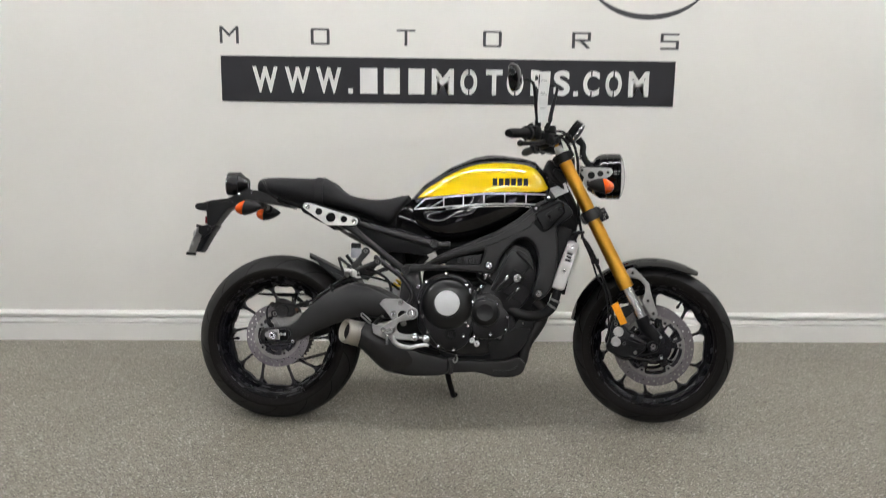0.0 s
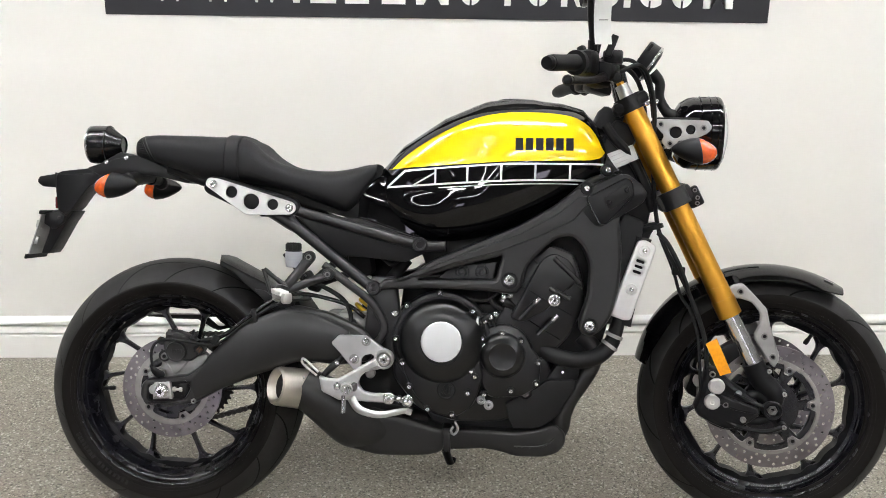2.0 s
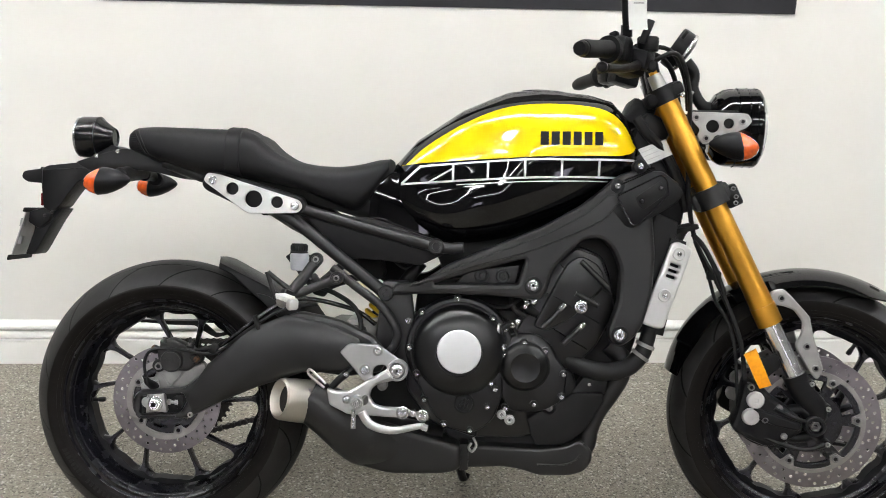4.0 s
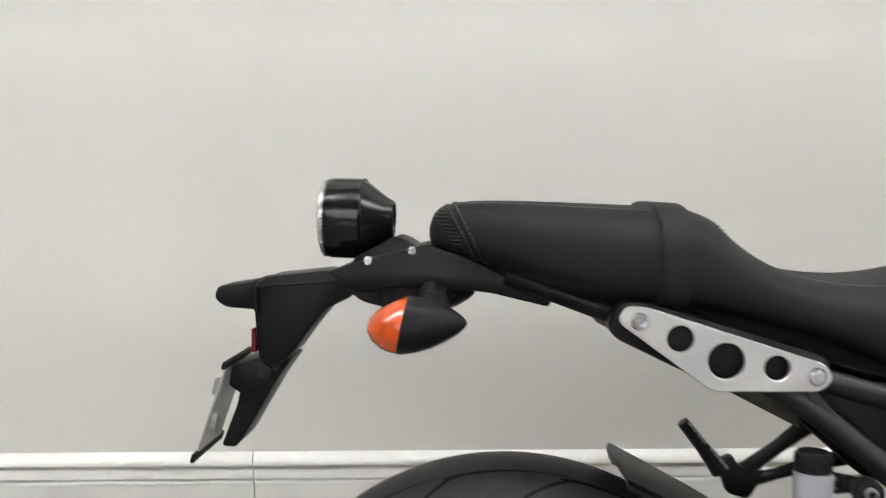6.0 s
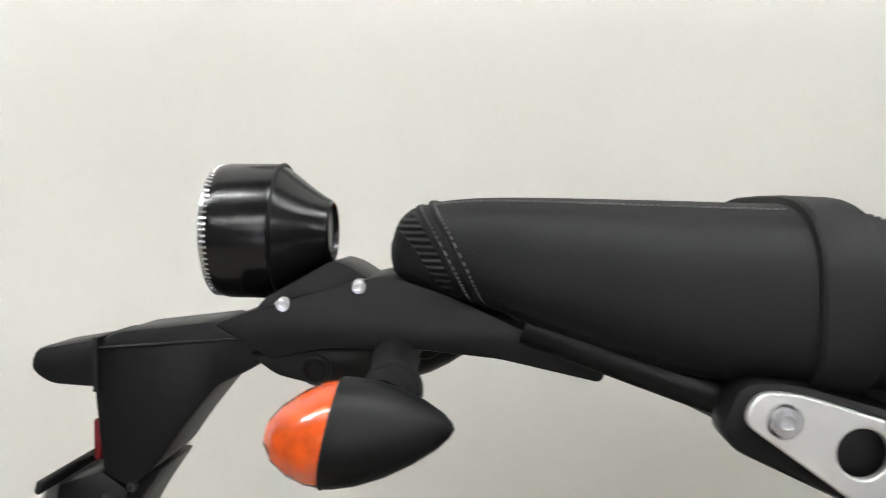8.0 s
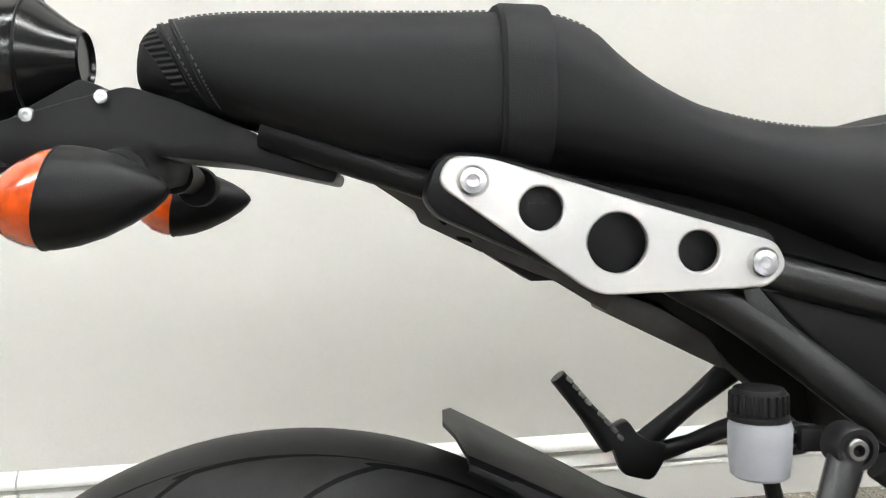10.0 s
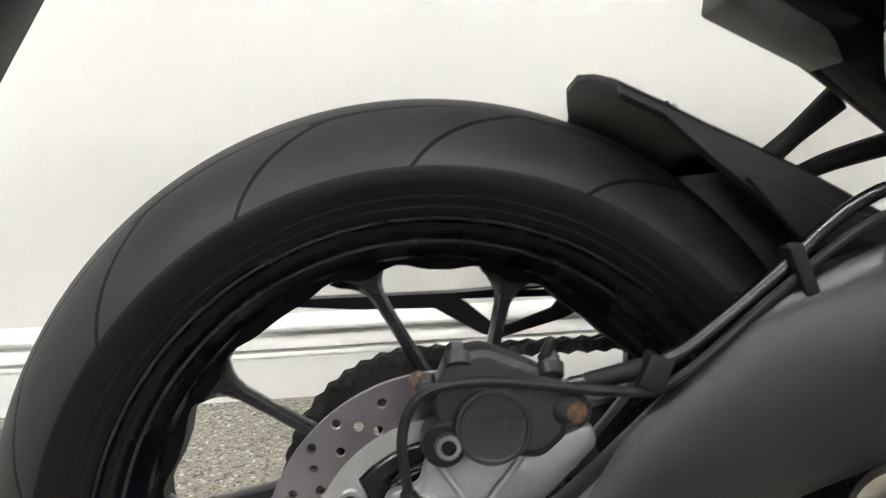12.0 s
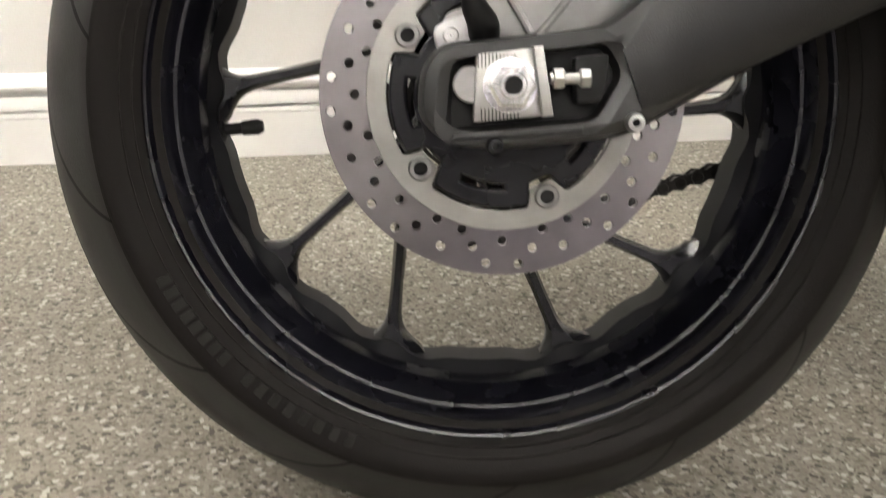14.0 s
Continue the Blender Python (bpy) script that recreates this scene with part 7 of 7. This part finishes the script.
HB = rounded([(1.134, 0.985), (1.180, 0.985), (1.262, 0.983), (1.272, 0.967), (1.260, 0.952), (1.202, 0.927), (1.172, 0.9145), (1.157, 0.934), (1.164, 0.947), (1.1505, 0.961)], 0.006, 3)
for s in (-1, 1):
    hb = part("headlight_bracket", plate("headlight_bracket", HB, [circle(1.1896, 0.9547, 0.0138, 24), circle(1.2232, 0.9615, 0.0112, 20)], s * 0.096, 0.006, 0.0012), M["cast_silver"], bike, "silver drilled headlight bracket")
    for bx, bz in ((1.2518, 0.9655), (1.1542, 0.9730), (1.1769, 0.9285)):
        bolt(hb, bx, s * 0.096 - 0.003, bz, 0.0075, "bolt_dark", 0.004)
    part("bracket_back", moved(block((0.10, 0.012, 0.05), 0.004), pose(1.195, s * 0.080, 0.965)), M["plastic_dark"], hb)
    fi = indicator("turn_signal", pose(1.237, s * 0.165, 0.9115), -1)
    part("signal_stalk", tube([(-0.02, -s * 0.02, 0.006), (-0.03, -s * 0.05, 0.010), (-0.035, -s * 0.075, 0.014)], [0.012, 0.011, 0.013], 12), M["plastic_dark"], fi)

# instrument
CK = pose(1.118, -0.015, 1.128) @ Vector((-0.83, 0, 0.56)).to_track_quat("-Y", "Z").to_matrix().to_4x4()
ck = part("instrument", moved(lathe([(0.043, -0.016), (0.0455, -0.014), (0.0465, -0.008), (0.0465, 0.016), (0.043, 0.022), (0.030, 0.026), (0.001, 0.027)], 48), CK), M["plastic"], bike, "round black instrument with a bright rim")
part("instrument_glass", moved(lathe([(0.001, -0.0155), (0.040, -0.0150), (0.043, -0.0145)], 40), CK), M["glass_dark"], ck)
part("instrument_rim", moved(lathe([(0.0465, 0.014), (0.0478, 0.016), (0.0478, 0.0195), (0.0455, 0.0215)], 48, close=True), CK), M["chrome"], ck)
part("instrument_clip", moved(block((0.020, 0.016, 0.008), 0.002), pose(1.126, -0.055, 1.154, 0, -55, 0)), M["plastic_dark"], ck)
part("instrument_stay", tube([(1.135, -0.02, 1.098), (1.155, -0.02, 1.075), (1.155, -0.02, 1.04), (1.175, -0.02, 1.005), (1.20, -0.015, 0.995)], [0.016, 0.012, 0.012, 0.013, 0.016], 12), M["rubber"], bike, "black instrument stay and cables")

# handlebar and controls
hbpts = [(0.905, -0.375, 1.083), (0.955, -0.28, 1.094), (0.995, -0.20, 1.104), (1.035, -0.13, 1.096), (1.055, -0.075, 1.086), (1.058, 0, 1.084), (1.055, 0.075, 1.086), (1.035, 0.13, 1.096), (0.995, 0.20, 1.104), (0.955, 0.28, 1.094), (0.905, 0.375, 1.083)]
hbar = part("handlebar", tube(hbpts, 0.0115, 16), M["plastic"], bike, "black tubular handlebar")
for s in (-1, 1):
    part("riser", moved(block((0.034, 0.034, 0.085), 0.008), pose(1.062, s * 0.05, 1.062, 0, -15, 0)), M["plastic"], hbar)
    gr = part("grip", tube([(0.903, s * 0.380, 1.0825), (0.910, s * 0.366, 1.084), (0.930, s * 0.327, 1.0885), (0.957, s * 0.275, 1.0945)], [0.0165, 0.0175, 0.017, 0.0185], 18), M["rubber"], hbar, "black rubber grip")
    part("bar_end", tube([(0.896, s * 0.394, 1.081), (0.900, s * 0.386, 1.082), (0.905, s * 0.376, 1.083)], [0.013, 0.0150, 0.0150], 20), M["plastic"], hbar, "black bar end weight")
    part("grip_flange", tube([(0.953, s * 0.283, 1.0935), (0.959, s * 0.272, 1.095)], 0.027, 20), M["rubber"], hbar)
    sw = part("switch_housing", moved(block((0.050, 0.050, 0.056), 0.014), pose(0.977, s * 0.236, 1.098, 0, 0, s * 25)), M["plastic"], hbar, "black switch housing")
    part("switch_button", moved(block((0.016, 0.018, 0.012), 0.003), pose(0.966, s * 0.238, 1.128, 0, -20, s * 25)), M["plastic_dark"], sw)
    part("switch_button", moved(block((0.012, 0.016, 0.020), 0.003), pose(0.955, s * 0.232, 1.104, 0, 0, s * 25)), M["plastic_dark"], sw)
    mc = part("lever_perch", moved(block((0.070, 0.050, 0.042), 0.010), pose(1.012, s * 0.205, 1.085, 0, 12, s * 25)), M["plastic"], hbar, "black lever perch")
    lv = 0.0 if s < 0 else 0.038
    part("lever", tube([(1.020, s * 0.215, 1.072 + lv), (0.998 + lv, s * 0.265, 1.060 + lv), (0.972 + lv, s * 0.325, 1.052 + lv), (0.945 + lv, s * 0.375, 1.048 + lv)], [0.011, 0.0085, 0.008, 0.0085], 12, flat=1.2), M["plastic"], hbar, "black hand lever")
    part("lever_ball", moved(lathe([(0.001, -0.012), (0.009, -0.009), (0.012, 0), (0.009, 0.009), (0.001, 0.012)], 18), pose(0.940 + lv, s * 0.384, 1.047 + lv)), M["plastic"], hbar)
    up, fwd = (0.0, 0.0) if s < 0 else (0.085, 0.06)
    stem = part("mirror_stem", tube([(0.992, s * 0.225, 1.105), (0.990 + fwd * 0.2, s * 0.232, 1.140 + up * 0.2), (0.984 + fwd * 0.6, s * 0.252, 1.200 + up * 0.6), (0.978 + fwd, s * 0.285, 1.258 + up), (0.968 + fwd, s * 0.315, 1.276 + up), (0.942 + fwd, s * 0.335, 1.280 + up)], [0.0095, 0.0075, 0.0085, 0.0055, 0.0055, 0.007], 12), M["plastic"], hbar, "black mirror stem")
    part("mirror_collar", tube([(0.991, s * 0.230, 1.125), (0.990, s * 0.234, 1.148)], 0.0115, 8), M["plastic"], hbar)
    MM = pose(0.905 + fwd, s * 0.352, 1.283 + up) @ Vector((-0.95, -s * 0.12, -0.05)).to_track_quat("-Y", "Z").to_matrix().to_4x4()
    mh = part("mirror", moved(lathe([(0.050, -0.006), (0.053, -0.003), (0.0535, 0.004), (0.046, 0.018), (0.030, 0.027), (0.001, 0.031)], 44), MM @ Matrix.Diagonal((1.12, 1, 0.96, 1))), M["gloss"], hbar, "oval black mirror")
    part("mirror_glass", moved(lathe([(0.001, -0.0062), (0.0495, -0.0058), (0.0498, -0.004)], 44), MM @ Matrix.Diagonal((1.12, 1, 0.96, 1))), M["mirror"], hbar)
fr_res = part("front_reservoir", moved(lathe([(0.020, 0.0), (0.022, 0.003), (0.022, 0.026), (0.020, 0.029), (0.001, 0.030)], 28), pose(1.035, -0.215, 1.098, 90, 0, 0)), M["plastic"], hbar, "black front brake fluid reservoir")
part("reservoir_bracket", moved(block((0.016, 0.010, 0.050), 0.003), pose(1.030, -0.235, 1.135, 0, 20, 0)), M["plastic"], hbar)
part("switch_cluster", moved(block((0.045, 0.060, 0.040), 0.010), pose(1.005, -0.175, 1.070, 0, 10, 25)), M["plastic_dark"], hbar)
part("clamp_band", tube([(1.018, -0.168, 1.102), (1.030, -0.142, 1.099)], 0.019, 18), M["plastic_dark"], hbar)
part("lever_adjuster", moved(lathe([(0.011, 0.010), (0.012, -0.008), (0.008, -0.012)], 16), pose(1.045, -0.215, 1.068)), M["plastic_dark"], hbar)
part("throttle_cable", tube([(0.985, -0.22, 1.08), (1.03, -0.17, 1.10), (1.075, -0.12, 1.095), (1.105, -0.08, 1.06), (1.12, -0.06, 1.00), (1.13, -0.05, 0.92)], 0.0055, 10), M["rubber"], bike, "black throttle cables")
part("throttle_cable", tube([(0.985, -0.22, 1.075), (1.04, -0.17, 1.11), (1.09, -0.13, 1.11), (1.125, -0.09, 1.06), (1.14, -0.06, 0.99)], 0.0048, 10), M["rubber"], bike)
part("front_brake_hose", tube([(1.03, -0.19, 1.07), (1.10, -0.16, 1.10), (1.135, -0.12, 1.02), (1.14, -0.10, 0.90), (1.15, -0.095, 0.78), (1.17, -0.085, 0.70), (1.215, -0.085, 0.62), (1.245, -0.09, 0.56), (1.275, -0.10, 0.48), (1.285, -0.11, 0.40), (1.300, -0.11, 0.33)], 0.0052, 10), M["rubber"], bike, "black front brake hose")
part("front_brake_hose", tube([(1.17, -0.06, 0.70), (1.20, -0.07, 0.63), (1.22, -0.07, 0.57), (1.245, -0.08, 0.53), (1.262, -0.10, 0.47), (1.272, -0.11, 0.36), (1.285, -0.11, 0.29), (1.32, -0.11, 0.265), (1.37, -0.11, 0.26)], 0.004, 10), M["rubber"], bike)
part("hose_bracket", moved(block((0.03, 0.02, 0.02), 0.003), pose(1.212, -0.08, 0.628)), M["plastic_dark"], bike)

# front fender
rings = []
for k in range(27):
    a = 164 - k * (164 - 60) / 26
    t = math.radians(a)
    lift = interp(a, [(60, 0.030), (80, 0.033), (110, 0.037), (130, 0.040), (150, 0.034), (164, 0.026)])
    w = 0.072 - 0.022 * max(0, (74 - a) / 14) ** 2 - 0.012 * max(0, (a - 150) / 14)
    ring = []
    for j in range(13):
        y = w * (1 - j / 6)
        R = 0.301 + lift - 0.030 * (y / 0.072) ** 2
        ring.append((FRONT[0] + R * math.cos(t), y, FRONT[2] + R * math.sin(t)))
    ring += [(x - 0.0035 * math.cos(t), y * 0.97, z - 0.0035 * math.sin(t)) for x, y, z in ring[::-1]]
    rings.append(ring)
ff = part("front_fender", ring_loft(rings), M["gloss"], bike, "glossy black front fender", sharp=0.9)
part("fender_sticker", moved(block((0.022, 0.010, 0.0008), 0), pose(1.568, -0.030, 0.6105, 0, 24, 0)), M["paper"], ff)
FA = rounded([(1.3231, 0.5893), (1.335, 0.6029), (1.3573, 0.6078), (1.3795, 0.5864), (1.4151, 0.5486), (1.4232, 0.5122), (1.4497, 0.4343), (1.4386, 0.4099), (1.4215, 0.4262), (1.3915, 0.475), (1.3883, 0.488), (1.3996, 0.5111), (1.4007, 0.5374), (1.3807, 0.5628), (1.3553, 0.5709), (1.3365, 0.5714)], 0.007, 3)
for s in (-1, 1):
    fa = part("fender_bracket", plate("fender_bracket", FA, [], s * 0.098, 0.014, 0.004), M["cast_silver"], bike, "silver cast fender bracket")
    for bx, bz in ((1.3525, 0.5880), (1.4115, 0.4847), (1.4326, 0.4370)):
        bolt(fa, bx, s * 0.098 - 0.007, bz, 0.0078, "bolt_dark", 0.0045)
    cf = part("front_caliper", plate("front_caliper", rounded([(1.273, 0.365), (1.283, 0.410), (1.318, 0.398), (1.342, 0.372), (1.367, 0.357), (1.404, 0.330), (1.408, 0.302), (1.371, 0.273), (1.334, 0.262), (1.299, 0.275), (1.266, 0.292), (1.258, 0.305), (1.268, 0.332)], 0.008, 3), [], s * 0.104, 0.062, 0.010), M["plastic"], bike, "black four-piston front brake caliper")
    for bx, bz in ((1.3045, 0.3670), (1.2965, 0.3300)):
        part("piston_cap", moved(lathe([(0.0195, 0.01), (0.0190, -0.004), (0.0172, -0.006), (0.0168, -0.0085), (0.0155, -0.0095), (0.0060, -0.0098), (0.0050, -0.0085), (0.001, -0.0085)], 32), pose(bx, s * 0.104 - 0.030, bz)), M["alu"], cf, "round silver caliper cap")
    for bx, bz in ((1.3265, 0.3250), (1.3550, 0.3530), (1.3680, 0.2910), (1.294, 0.395)):
        bolt(cf, bx, s * 0.104 - 0.031, bz, 0.0072, "bolt_dark" if bx < 1.34 else "steel", 0.006)
    part("caliper_bridge", plate("caliper_bridge", rounded([(1.300, 0.352), (1.345, 0.338), (1.400, 0.322), (1.402, 0.304), (1.350, 0.312), (1.300, 0.330)], 0.006, 3), [], s * 0.104 - 0.032, 0.010, 0.004), M["plastic"], cf)
    part("caliper_rib", tube([(1.345, s * 0.104 - 0.034, 0.352), (1.375, s * 0.104 - 0.036, 0.338), (1.410, s * 0.104 - 0.030, 0.325)], 0.0045, 10), M["plastic"], cf)
    part("pad_pin", tube([(1.330, s * 0.104 - 0.026, 0.283), (1.372, s * 0.104 - 0.028, 0.270), (1.420, s * 0.104 - 0.020, 0.262), (1.462, s * 0.104 - 0.010, 0.272)], 0.0055, 10), M["plastic"], cf)
    for bx, bz in ((1.4610, 0.3515), (1.4645, 0.2725), (1.4240, 0.4045)):
        part("carrier_boss", moved(lathe([(0.0085, 0.02), (0.0085, -0.003), (0.007, -0.005)], 16), pose(bx, s * 0.104 - 0.008, bz)), M["plastic"], cf)
        bolt(cf, bx, s * 0.104 - 0.012, bz, 0.0058, "steel", 0.005)
    part("caliper_arm", tube([(1.372, s * 0.105, 0.335), (1.405, s * 0.105, 0.345), (1.425, s * 0.104, 0.33)], [0.014, 0.012, 0.014], 12), M["plastic"], cf)
    part("caliper_arm", tube([(1.365, s * 0.105, 0.285), (1.40, s * 0.105, 0.280), (1.43, s * 0.104, 0.288)], [0.014, 0.010, 0.012], 12), M["plastic"], cf)
rf = part("side_reflector", prism([(1.2757, 0.4648), (1.3000, 0.4792), (1.3362, 0.4009), (1.3117, 0.3915)], -0.136, -0.128, 0.001), M["amber"], bike, "amber rectangular side reflector")
part("reflector_stay", prism([(1.305, 0.455), (1.345, 0.47), (1.355, 0.44), (1.322, 0.41)], -0.127, -0.122, 0.001), M["plastic"], bike)
part("abs_ring", plate("abs_ring", circle(FRONT[0], FRONT[2], 0.062, 60), [circle(FRONT[0] + 0.053 * math.cos(t), FRONT[2] + 0.053 * math.sin(t), 0.0028, 6) for t in (2 * math.pi * k / 40 for k in range(40))] + [circle(FRONT[0], FRONT[2], 0.042, 40)], -0.080, 0.003, 0.0004), M["bracket"], bike, "grey slotted sensor ring")
part("front_axle", moved(lathe([(0.012, -0.10), (0.012, 0.10)], 16), pose(*FRONT)), M["steel"], bike)
part("rear_axle", moved(lathe([(0.012, -0.135), (0.012, 0.135)], 16), pose(*REAR)), M["steel"], bike)

for ob in [o for o in bike.children if o not in before_front] + [front]:
    ob.matrix_local = STEER @ ob.matrix_local

# side stand
st = part("side_stand", tube([(0.640, 0.10, 0.235), (0.655, 0.175, 0.14), (0.675, 0.250, 0.056), (0.682, 0.262, 0.066)], [0.014, 0.012, 0.011, 0.012], 12), M["plastic"], bike, "black folding side stand")

tag = thing("paper_tag", BIKE @ STEER @ pose(1.012, -0.262, 1.135), "white paper tag strip fixed beside the mirror stem", "tag")
bm = bmesh.new()
cols = [[bm.verts.new((dx - 0.004 * math.sin(k * 0.5), 0.003 * math.sin(k * 0.9), 0.185 * k / 10)) for dx in (-0.018 - 0.0002 * k, 0.018)] for k in range(11)]
for p, q in zip(cols, cols[1:]):
    bm.faces.new((p[0], p[1], q[1], q[0]))
bmesh.ops.solidify(bm, geom=bm.faces[:], thickness=0.0006)
part("strip", bm, M["paper"], tag, sharp=1.2)
for k, (tz, tw) in enumerate(((0.05, 0.020), (0.10, 0.024), (0.107, 0.016), (0.15, 0.022))):
    part("print_bar", box(-0.012, -0.012 + tw, -0.0052, -0.0045, tz, tz + 0.002), M["bracket"], tag)
